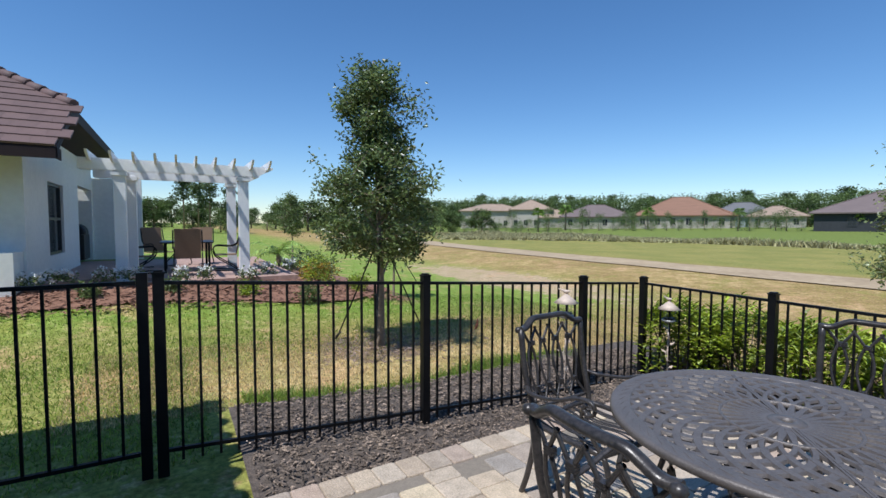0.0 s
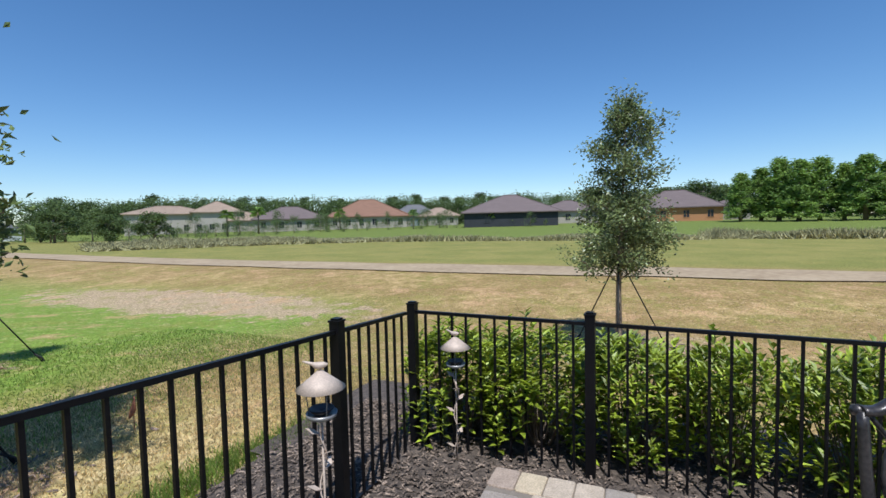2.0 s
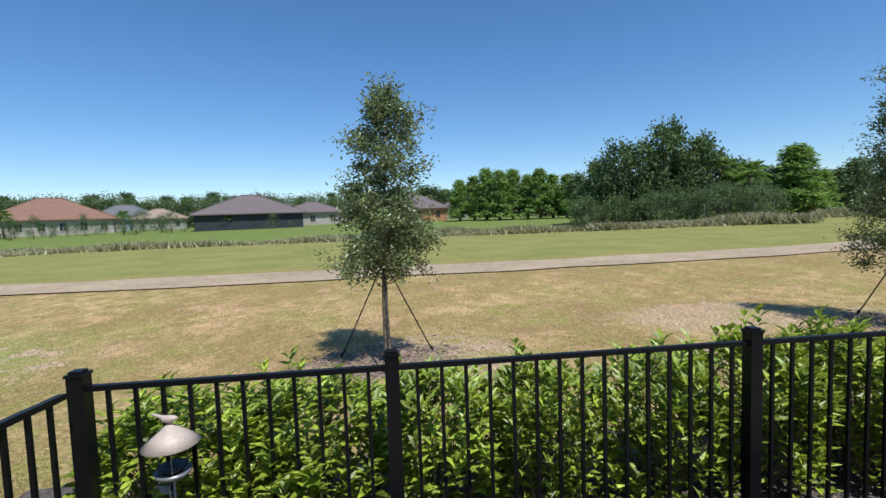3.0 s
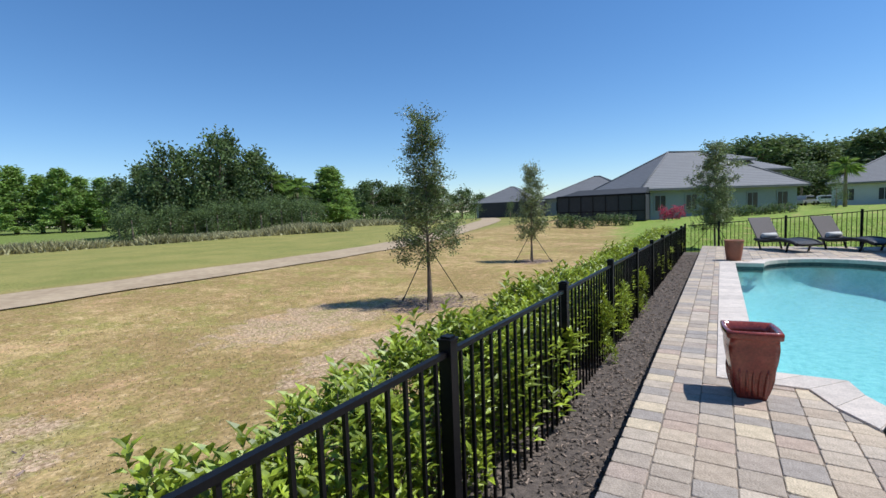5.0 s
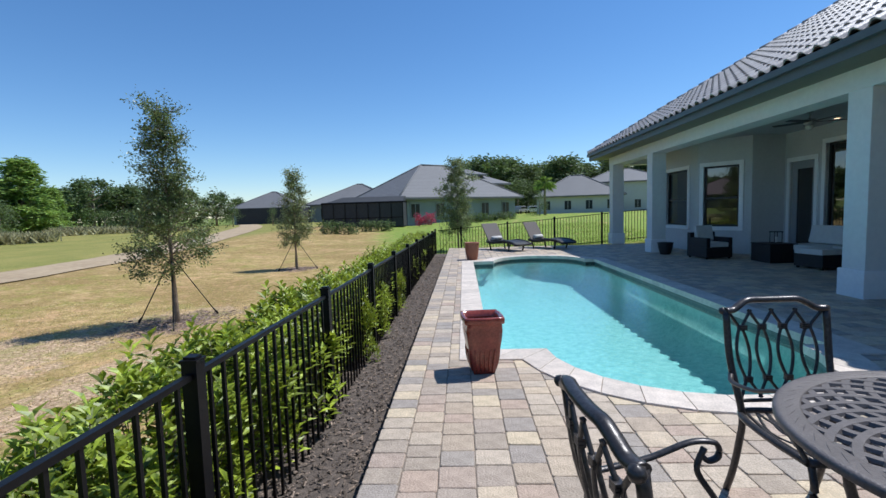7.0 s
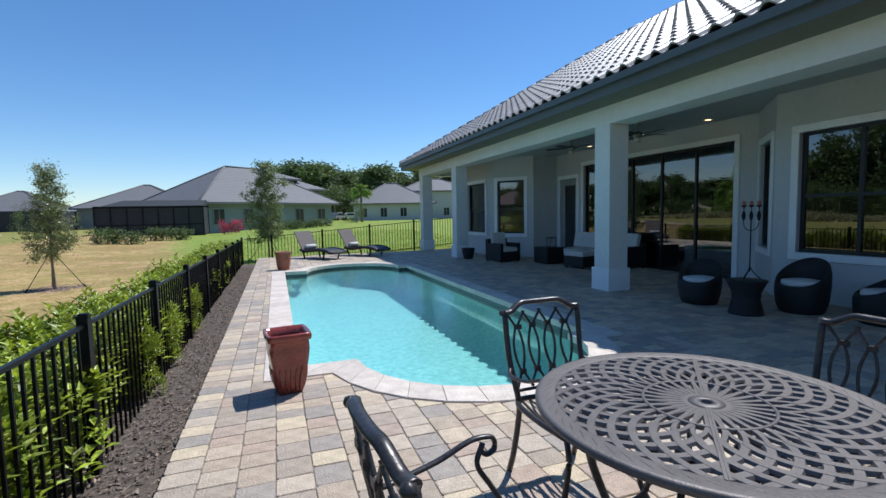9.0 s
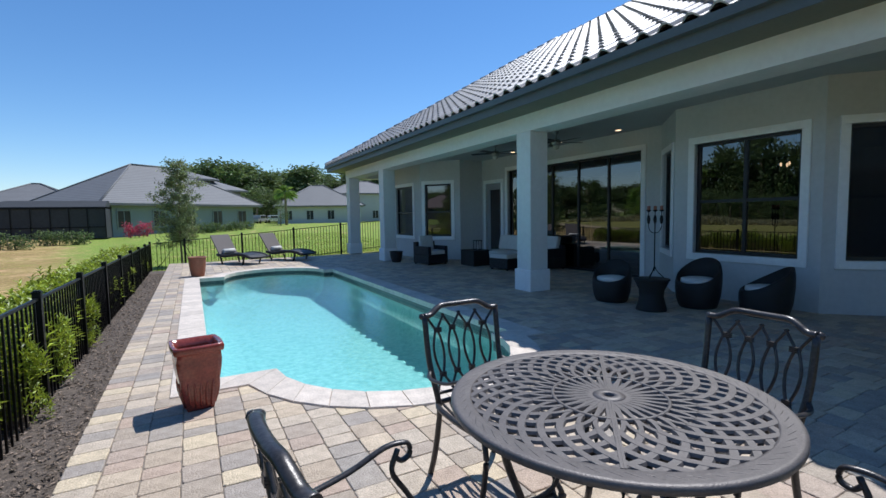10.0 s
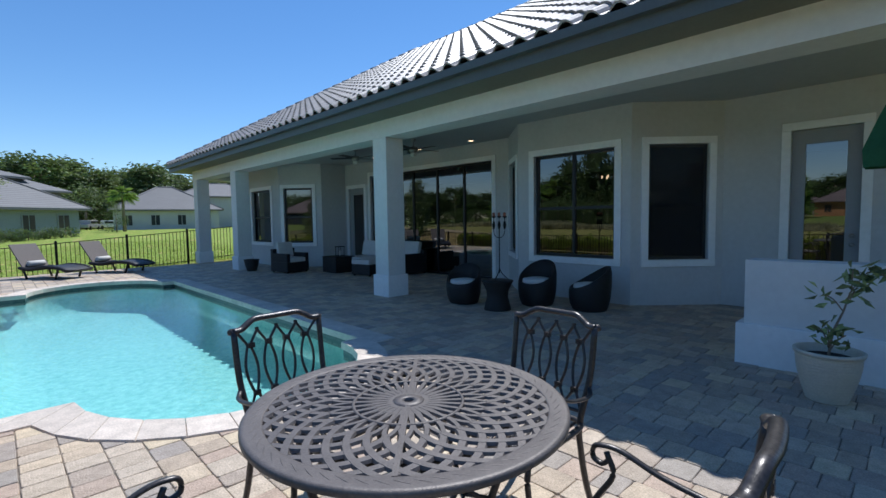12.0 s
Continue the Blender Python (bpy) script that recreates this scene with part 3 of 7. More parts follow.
def fence_run(p, q, posts, name_posts=True, group="fence panels"):
    """A run of fence with posts at each end and at the given steps."""
    p, q = Vector((*p, 0)), Vector((*q, 0))
    L = (q - p).length
    d = (q - p).normalized()
    made = thing("fence", "black powder-coated aluminium picket fence beside dark mulch", "fence", None)
    ang = math.atan2(d.y, d.x)
    stops = posts
    for s in stops:
        c = p + d * s
        if (c - Vector((FX - 0.07, FENCE_N, 0))).length < 0.01 or (c - Vector((FX - 0.07, FENCE_S, 0))).length < 0.01:
            continue
        z = rail_z(c.x, c.y)
        bm = bmesh.new()
        box(bm, -0.032, -0.032, z - 1.25, 0.032, 0.032, z + 0.045)
        box(bm, -0.037, -0.037, z + 0.045, 0.037, 0.037, z + 0.057)
        box(bm, -0.025, -0.025, z + 0.057, 0.025, 0.025, z + 0.068)
        part("post", bm, BLACK, made).matrix_local = pose(c.x, c.y, 0, 0, 0, math.degrees(ang))
    pick = bmesh.new()
    box(pick, -0.008, -0.008, -1.14, 0.008, 0.008, 0)
    pick = mesh_of("picket", pick, BLACK)
    for s, t in zip(stops, stops[1:]):
        a, b = p + d * (s + 0.032), p + d * (t - 0.032)
        za, zb = rail_z(a.x, a.y), rail_z(b.x, b.y)
        for off, h, w in ((-0.012, 0.024, 0.014), (-1.09, 0.024, 0.012)):
            bm = bmesh.new()
            n = Vector((-d.y, d.x, 0)) * w
            vs = [bm.verts.new(c + sgn * n + Vector((0, 0, zz + off + e))) for c, zz in ((a, za), (b, zb)) for sgn, e in ((-1, -h / 2), (1, -h / 2), (1, h / 2), (-1, h / 2))]
            for f in ((0, 1, 2, 3), (7, 6, 5, 4), (0, 4, 5, 1), (1, 5, 6, 2), (2, 6, 7, 3), (3, 7, 4, 0)):
                bm.faces.new([vs[i] for i in f])
            part("rail", bm, BLACK, made)
        n = max(1, round((t - s) / 0.1127))
        for k in range(1, n):
            c = p + d * (s + (t - s) * k / n)
            o = part("picket", pick, BLACK, made)
            o.matrix_local = pose(c.x, c.y, rail_z(c.x, c.y) - 0.024, 0, 0, math.degrees(ang))
    return made


side = [0.0, 1.31] + [1.31 + 1.83 * k for k in range(1, 10)]
side = [s for s in side if s < 3.757 + 15.85 - 0.4] + [3.757 + 15.85]
fence_run((FX, FENCE_N), (FX, FENCE_S), side)
fence_run((FX - 0.07, FENCE_N), (0.3, FENCE_N + 0.02), [0.0, 0.88, 2.71, 4.59])
fence_run((FX - 0.07, FENCE_S), (-9.2, FENCE_S), [0.0] + [0.95 + 1.83 * k for k in range(7)])
z0 = rail_z(0.2, 3.8)
gate = thing("fence_gate", "black aluminium picket fence gate with its own post, closed", "gate")
for s in (0.203, -0.98):
    bm = bmesh.new()
    box(bm, s - 0.03, 3.75, z0 - 1.25, s + 0.03, 3.81, z0 + 0.05)
    part("post", bm, BLACK, gate)
for h in (-0.024, -1.1):
    bm = bmesh.new()
    box(bm, -0.95, 3.766, z0 + h, 0.17, 3.794, z0 + h + 0.024)
    part("rail", bm, BLACK, gate)
for k in range(1, 10):
    bm = bmesh.new()
    box(bm, -0.98 + 0.118 * k - 0.008, 3.772, z0 - 1.1, -0.98 + 0.118 * k + 0.008, 3.788, z0 - 0.024)
    part("picket", bm, BLACK, gate)
fence_run((-1.05, 3.78), (-4.8, 3.78), [0.0, 1.83, 3.66])


# ---- the house ----
house = thing("house", "grey stucco single-storey house with covered porch and barrel tile roof", "house")
CEIL_Z = 3.2


def wall_run(p, q, openings, z1=CEIL_Z + 0.1, thick=0.2):
    """A wall from p to q seen from its right side, with openings (s0, s1, z0, z1, kind)."""
    p, q = Vector((*p, 0)), Vector((*q, 0))
    L = (q - p).length
    m = pose(p.x, p.y, 0, 0, 0, math.degrees(math.atan2(q.y - p.y, q.x - p.x)))
    bm = bmesh.new()
    s = 0.0
    for a, b, z0, zt, kind in openings + [(L, L, 0, 0, "end")]:
        if a > s:
            box(bm, s, 0, 0, a, thick, z1)
        if kind != "end":
            if z0 > 0:
                box(bm, a, 0, 0, b, thick, z0)
            box(bm, a, 0, zt, b, thick, z1)
            s = b
    bmesh.ops.remove_doubles(bm, verts=bm.verts, dist=0.0005)
    w = part("wall", bm, STUCCO, house)
    w.matrix_local = m
    for a, b, z0, zt, kind in openings:
        opening(a, b, z0, zt, kind, m)


def opening(a, b, z0, z1, kind, m):
    w = thing("window" if kind != "door" else "door", {"window": "single-hung window with black frame and white stucco trim on the grey wall", "double": "wide double window with black frame and white stucco trim on the grey wall", "slider": "wide bank of dark sliding glass doors with white stucco trim", "door": "grey glazed patio door with white stucco trim and two knobs"}[kind], "")
    w.parent = house
    w.matrix_local = m
    t = 0.11
    bm = bmesh.new()
    box(bm, a - t, -0.03, z1, b + t, 0.02, z1 + t, bevel=0.006)
    for x in (a - t, b):
        box(bm, x, -0.03, z0, x + t, 0.02, z1 - 0.001, bevel=0.006)
    if z0 > 0:
        box(bm, a - t, -0.035, z0 - t, b + t, 0.02, z0 - 0.001, bevel=0.006)
    part("trim", bm, TRIM, w, "white stucco trim")
    fr = bmesh.new()
    f = 0.05
    if kind == "door":
        box(fr, a + 0.002, 0.06, z0 + 0.02, a + 0.16, 0.11, z1 - 0.002)
        box(fr, b - 0.16, 0.06, z0 + 0.02, b - 0.002, 0.11, z1 - 0.002)
        box(fr, a + 0.16, 0.06, z1 - 0.2, b - 0.16, 0.11, z1 - 0.002)
        box(fr, a + 0.16, 0.06, z0 + 0.02, b - 0.16, 0.11, z0 + 0.3)
        part("leaf", fr, DOORM, w, "grey painted door leaf")
        panes = [(a + 0.16, b - 0.16, z0 + 0.3, z1 - 0.2)]
        for zz in (1.0, 1.12):
            bm = bmesh.new()
            lathe(bm, [(0.001, 0.06), (0.028, 0.055), (0.03, 0.03), (0.012, 0.02), (0.012, 0.0), (0.03, -0.004), (0.001, -0.004)], 12)
            part("knob", bm, PEWTER, w, "brushed metal knob").matrix_local = pose(b - 0.08, 0.06, zz, 90)
    else:
        n = {"window": 1, "double": 2, "slider": 5}[kind]
        box(fr, a + 0.002, 0.05, z1 - f, b - 0.002, 0.12, z1 - 0.002)
        box(fr, a + 0.002, 0.05, z0 + 0.002, b - 0.002, 0.12, z0 + f)
        panes = []
        for k in range(n + 1):
            x = a + (b - a) * k / n
            x = min(max(x - f / 2, a + 0.002), b - f - 0.002)
            box(fr, x, 0.055, z0 + f, x + f, 0.115, z1 - f)
        for k in range(n):
            x0, x1 = a + (b - a) * k / n + f / 2, a + (b - a) * (k + 1) / n - f / 2
            if kind == "slider":
                panes.append((x0, x1, z0 + f, z1 - f))
            else:
                zm = (z0 + z1) / 2 - 0.05
                box(fr, x0, 0.06, zm - 0.025, x1, 0.11, zm + 0.025)
                panes += [(x0, x1, z0 + f, zm - 0.025), (x0, x1, zm + 0.025, z1 - f)]
        part("frame", fr, FRAME, w, "black frame")
    if kind == "window" and b - a < 1.2 and z1 > 2.5:
        solid("screen", [(a + 0.05, 0.044, z0 + 0.05, b - 0.05, 0.047, z1 - 0.05)], INSECT, w, "dark insect screen")
    for x0, x1, za, zb in panes:
        o = part("pane", raw_mesh("pane", [(x0, 0.085, za), (x1, 0.085, za), (x1, 0.085, zb), (x0, 0.085, zb)], [(0, 1, 2, 3)], GLASS), None, w)
        o.visible_shadow = False


INSECT = mesh_screen_mat()
DOORM = mat("grey painted door", (0.28, 0.29, 0.3), 0.5, vary=0.05)
BX, W0, W1 = -4.85, 0.73, 2.55
wall_run((-3.05, -14.5), (-3.05, -11.5), [(0.91, 2.4, 0.75, 2.465, "window")])
wall_run((-3.05, -11.5), (-3.95, -10.45), [(0.16, 1.08, 0.75, 2.46, "window")])
wall_run((-9.0, -14.5), (-3.05, -14.5), [])
wall_run((-3.95, -10.45), (BX, -10.52), [])
wall_run((BX, -10.52), (BX, -3.85), [(0.22, 1.08, 0, 2.43, "door"), (1.42, 6.2, 0, 2.755, "slider")])
wall_run((BX, -3.85), (-3.83, -2.83), [(0.27, 1.21, W0, W1, "window")])
wall_run((-3.83, -2.83), (-3.83, -0.64), [(0.37, 1.925, W0, W1, "double")])
wall_run((-3.83, -0.64), (BX, 0.38), [(0.27, 1.21, W0, W1, "window")])
wall_run((BX, 0.38), (BX, 3.78), [(0.85, 1.62, 0, 2.61, "door")])
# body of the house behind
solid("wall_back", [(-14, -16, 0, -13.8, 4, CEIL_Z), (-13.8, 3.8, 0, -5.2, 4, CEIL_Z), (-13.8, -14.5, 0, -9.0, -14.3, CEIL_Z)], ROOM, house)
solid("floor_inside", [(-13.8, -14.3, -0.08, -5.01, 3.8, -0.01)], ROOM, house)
ceiling = solid("ceiling", [(-13.8, -15.55, CEIL_Z, -2.22, 4.1, CEIL_Z + 0.06)], CEILING, None, kind="structure")
# beams and columns
solid("beam", [(-2.2, -15.57, 2.93, -1.75, 4.12, 3.31)], BEAMS, house, "light grey stucco porch beam")
solid("beam", [(-13.8, -15.57, 2.93, -2.202, -15.15, 3.31)], BEAMS, house, "light grey stucco porch beam")
for yc in (-15.35, -11.75, -4.44):
    col = thing("column", "square grey stucco porch column on a white painted base block", "")
    col.parent = house
    col.location = (-1.96, yc, 0)
    solid("shaft", [(-0.2, -0.2, 0.4, 0.2, 0.2, 2.93)], BEAMS, col, bevel=0.008)
    solid("base", [(-0.235, -0.235, 0, 0.235, 0.235, 0.4)], TRIM, col, "white painted base block", bevel=0.01)
low = thing("porch_half_wall", "low grey stucco half wall with a white painted base on the porch edge", "low wall")
solid("wall", [(-2.0, 1.4, 0.39, -1.74, 3.7, 1.0)], BEAMS, low, bevel=0.006)
solid("base", [(-2.05, 1.34, -0.4, -1.70, 3.72, 0.39)], TRIM, low, "white painted base", bevel=0.008)
# eaves
EX, EZ, EYS, EYN, K = -1.2, 3.5, -16.3, 4.2, 0.6
roof = thing("roof", "grey concrete barrel tile hip roof", "")
roof.parent = house
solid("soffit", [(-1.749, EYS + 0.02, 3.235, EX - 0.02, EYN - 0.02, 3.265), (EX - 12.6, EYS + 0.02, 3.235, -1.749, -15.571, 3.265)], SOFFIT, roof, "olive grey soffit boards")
for piece in ((EX - 0.02, EYS, 3.22, EX, EYN, 3.47), (EX - 12.6, EYS - 0.02, 3.22, EX - 0.021, EYS, 3.47), (EX - 12.6, EYN, 3.30, EX - 0.021, EYN + 0.02, 3.47)):
    solid("fascia", [piece], FASCIA, roof, "dark grey fascia board")
solid("gutter", [(EX + 0.002, EYS, 3.36, EX + 0.09, EYN, 3.46)], FASCIA, roof, "dark grey eaves gutter")
RUN = 6.4
bm = bmesh.new()
a, b = (EX, EYS, 3.47), (EX, EYN, 3.47)
c, d = (EX - RUN, EYN - RUN, 3.47 + K * RUN), (EX - RUN, EYS + RUN, 3.47 + K * RUN)
e, f = (EX - 2 * RUN, EYS, 3.47), (EX - 2 * RUN, EYN, 3.47)
quad(bm, a, b, c, d)
bm.faces.new([bm.verts.new(p) for p in (e, a, d)])
bm.faces.new([bm.verts.new(p) for p in (b, f, c)])
quad(bm, f, e, d, c)
part("underlay", bm, FASCIA, roof)


def tile_mesh(joined=False):
    """One barrel tile: a half round with a flat pan beside it, thick at its lower end."""
    v, f = [], []
    prof = [(0.0, 0.012), (0.05, 0.0), (0.11, 0.012), (0.14, 0.05), (0.19, 0.085), (0.24, 0.08), (0.28, 0.05), (0.305, 0.012)]
    for along, lift in ((0.0, 0.035), (0.42, 0.0)):
        for x, z in prof:
            v.append((x, along, z + lift))
    for x, z in prof:
        v.append((x, 0.0, z + 0.008))
    n = len(prof)
    for i in range(n - 1):
        f.append((i, i + 1, n + i + 1, n + i))
        f.append((2 * n + i, 2 * n + i + 1, i + 1, i))
    return v, f


def slope_tiles():
    tv, tf = tile_mesh()
    one = raw_mesh("roof_tile", tv, tf, TILE)
    ang = math.atan(K)
    su, sv = 0.30, 0.37
    rows = int(RUN / math.cos(ang) / sv)
    near, jv, jf = [], [], []
    rnd = random.Random(3)
    for r in range(rows):
        run = r * sv * math.cos(ang)
        y = EYS + run * 1.0
        end = EYN - run
        yy = EYS + su * math.ceil((y - EYS) / su)
        while yy + su * 0.5 < end:
            m = Matrix.Translation((EX + 0.05 - run, yy, 3.475 + K * (run - 0.05))) @ Matrix.Rotation(radians(90), 4, "Z") @ Matrix.Rotation(ang, 4, "X") @ pose(0, 0, rnd.uniform(0, 0.004), 0, rnd.uniform(-0.6, 0.6), rnd.uniform(-0.4, 0.4))
            if len(near) < 300 and -9.0 < yy < -0.2 and r < 10:
                near.append(m)
            else:
                k = len(jv)
                jv += [tuple(m @ Vector(p)) for p in tv]
                jf += [tuple(k + i for i in q) for q in tf]
            yy += su
    for m in near:
        part("roof_tile", one, TILE, roof).matrix_local = m
    part("far_tiles", raw_mesh("far_tiles", jv, jf, TILE_J), TILE_J, roof, kind="stuff")
    # ridge and hip caps
    cap = bmesh.new()
    tube(cap, [(0, 0, 0.02), (0.38, 0, 0.0)], [0.11, 0.1], 10)
    cap = mesh_of("ridge_cap", cap, TILE)
    for s, t in (((EX, EYS, 3.5), (EX - RUN, EYS + RUN, 3.5 + K * RUN)), ((EX, EYN, 3.5), (EX - RUN, EYN - RUN, 3.5 + K * RUN)), (c, d)):
        s, t = Vector(s), Vector(t)
        n = int((t - s).length / 0.36)
        for k in range(n):
            q = s.lerp(t, k / n)
            o = part("ridge_cap", cap, TILE, roof)
            o.matrix_local = Matrix.Translation(q) @ (t - s).to_track_quat("X", "Z").to_matrix().to_4x4()


slope_tiles()
for x, y in ((-4.5, -4.65), (-4.45, -6.4), (-4.48, -8.35), (-3.07, 2.13), (-3.1, -1.6)):
    dl = thing("recessed_downlight", "small round recessed downlight in the porch ceiling, lit", "ceiling light", pose(x, y, CEIL_Z), "porch downlights")
    bm = bmesh.new()
    lathe(bm, [(0.06, -0.004), (0.09, -0.008), (0.095, 0.0)], 24)
    part("ring", bm, TRIM, dl)
    bm = bmesh.new()
    lathe(bm, [(0.001, -0.003), (0.06, -0.003)], 24)
    part("lens", bm, GLOW, dl)


# ---- patio table ----
def patio_table(at):
    t = thing("patio_table", "round dark cast metal patio table with pierced lattice top", "table", at)
    R = 0.605
    bm = bmesh.new()
    lathe(bm, [(0.528, 0.712), (R - 0.012, 0.706), (R, 0.715), (R, 0.73), (R - 0.004, 0.736), (R - 0.012, 0.739), (R - 0.02, 0.738), (0.535, 0.738), (0.528, 0.736), (0.528, 0.712)], 96)
    part("tabletop", bm, TOPM, t)
    n = 30
    arch, petal = [], []
    for sgn in (-1, 1):
        bm = bmesh.new()
        pts = []
        for i in range(9):
            u = i / 8
            a, r = sgn * 0.52 * u ** 1.35, 0.30 + 0.235 * u
            pts.append((r * math.cos(a), r * math.sin(a), 0.731 + 0.0006 * sgn))
        flat_bar(bm, pts, 0.029, 0.010)
        arch.append(mesh_of("lattice_bar", bm, TOPM))
        bm = bmesh.new()
        pts = []
        for i in range(9):
            u = i / 8
            a, r = sgn * (0.012 + 0.092 * math.sin(math.pi * u ** 1.2)) * (1 - 0.0 * u), 0.058 + 0.244 * u
            pts.append((r * math.cos(a), r * math.sin(a), 0.731 + 0.0006 * sgn))
        flat_bar(bm, pts, 0.019, 0.010)
        petal.append(mesh_of("petal_bar", bm, TOPM))
    for k in range(n):
        for s in (0, 1):
            part("lattice_bar", arch[s], None, t).matrix_local = pose(0, 0, 0, 0, 0, 360 * k / n)
            part("petal_bar", petal[s], None, t).matrix_local = pose(0, 0, 0, 0, 0, 360 * k / n)
    bm = bmesh.new()
    lathe(bm, [(0.02, 0.72), (0.06, 0.722), (0.06, 0.738), (0.034, 0.741), (0.02, 0.739), (0.02, 0.72)], 36)
    part("umbrella_ring", bm, TOPM, t)
    bm = bmesh.new()
    lathe(bm, [(0.205, 0.722), (0.216, 0.722), (0.216, 0.7385), (0.205, 0.7385), (0.205, 0.722)], 60)
    part("inner_ring", bm, TOPM, t)
    for a in (34, 214):
        bm = bmesh.new()
        box(bm, 0.055, -0.009, 0.724, 0.53, -0.001, 0.7388)
        box(bm, 0.055, 0.001, 0.724, 0.53, 0.009, 0.7388)
        box(bm, 0.055, -0.0011, 0.724, 0.53, 0.0011, 0.737)
        part("seam_bar", bm, TOPM, t).matrix_local = pose(0, 0, 0, 0, 0, a)
    bm = bmesh.new()
    for rr in range(64):
        a = rr * math.tau / 64
        tube(bm, [(0.548 * math.cos(a), 0.548 * math.sin(a), 0.7375), (0.56 * math.cos(a + 0.045), 0.56 * math.sin(a + 0.045), 0.738), (0.572 * math.cos(a + 0.09), 0.572 * math.sin(a + 0.09), 0.7375)], 0.0016, 4, 1, False)
    part("rim_relief", bm, TOPM, t)
    bm = bmesh.new()
    lathe(bm, [(0.4, 0.69), (0.42, 0.69), (0.42, 0.71), (0.4, 0.71), (0.4, 0.69)], 48)
    part("apron", bm, IRON, t)
    for k in range(4):
        bm = bmesh.new()
        tube(bm, curve([(0.41, 0, 0.70), (0.40, 0, 0.5), (0.33, 0, 0.3), (0.30, 0, 0.2), (0.36, 0, 0.08), (0.44, 0, 0.02)], 5), 0.016, 8)
        tube(bm, curve([(0.40, 0, 0.58), (0.3, 0, 0.62), (0.2, 0, 0.52), (0.2, 0, 0.38), (0.31, 0, 0.29)], 5), 0.009, 6)
        lathe(bm, [(0.001, 0), (0.024, 0.0), (0.028, 0.014), (0.02, 0.028), (0.001, 0.03)], 12, (0.44, 0, 0))
        part("leg", bm, IRON, t).matrix_local = pose(0, 0, 0, 0, 0, 45 + 90 * k)
    bm = bmesh.new()
    lathe(bm, [(0.2, 0.33), (0.215, 0.33), (0.215, 0.345), (0.2, 0.345), (0.2, 0.33)], 36)
    for k in range(4):
        tube(bm, [(0.2 * math.cos(k * math.pi / 2 + 0.785), 0.2 * math.sin(k * math.pi / 2 + 0.785), 0.337), (0.32 * math.cos(k * math.pi / 2 + 0.785), 0.32 * math.sin(k * math.pi / 2 + 0.785), 0.3)], 0.009, 6)
    part("stretcher", bm, IRON, t)
    return t


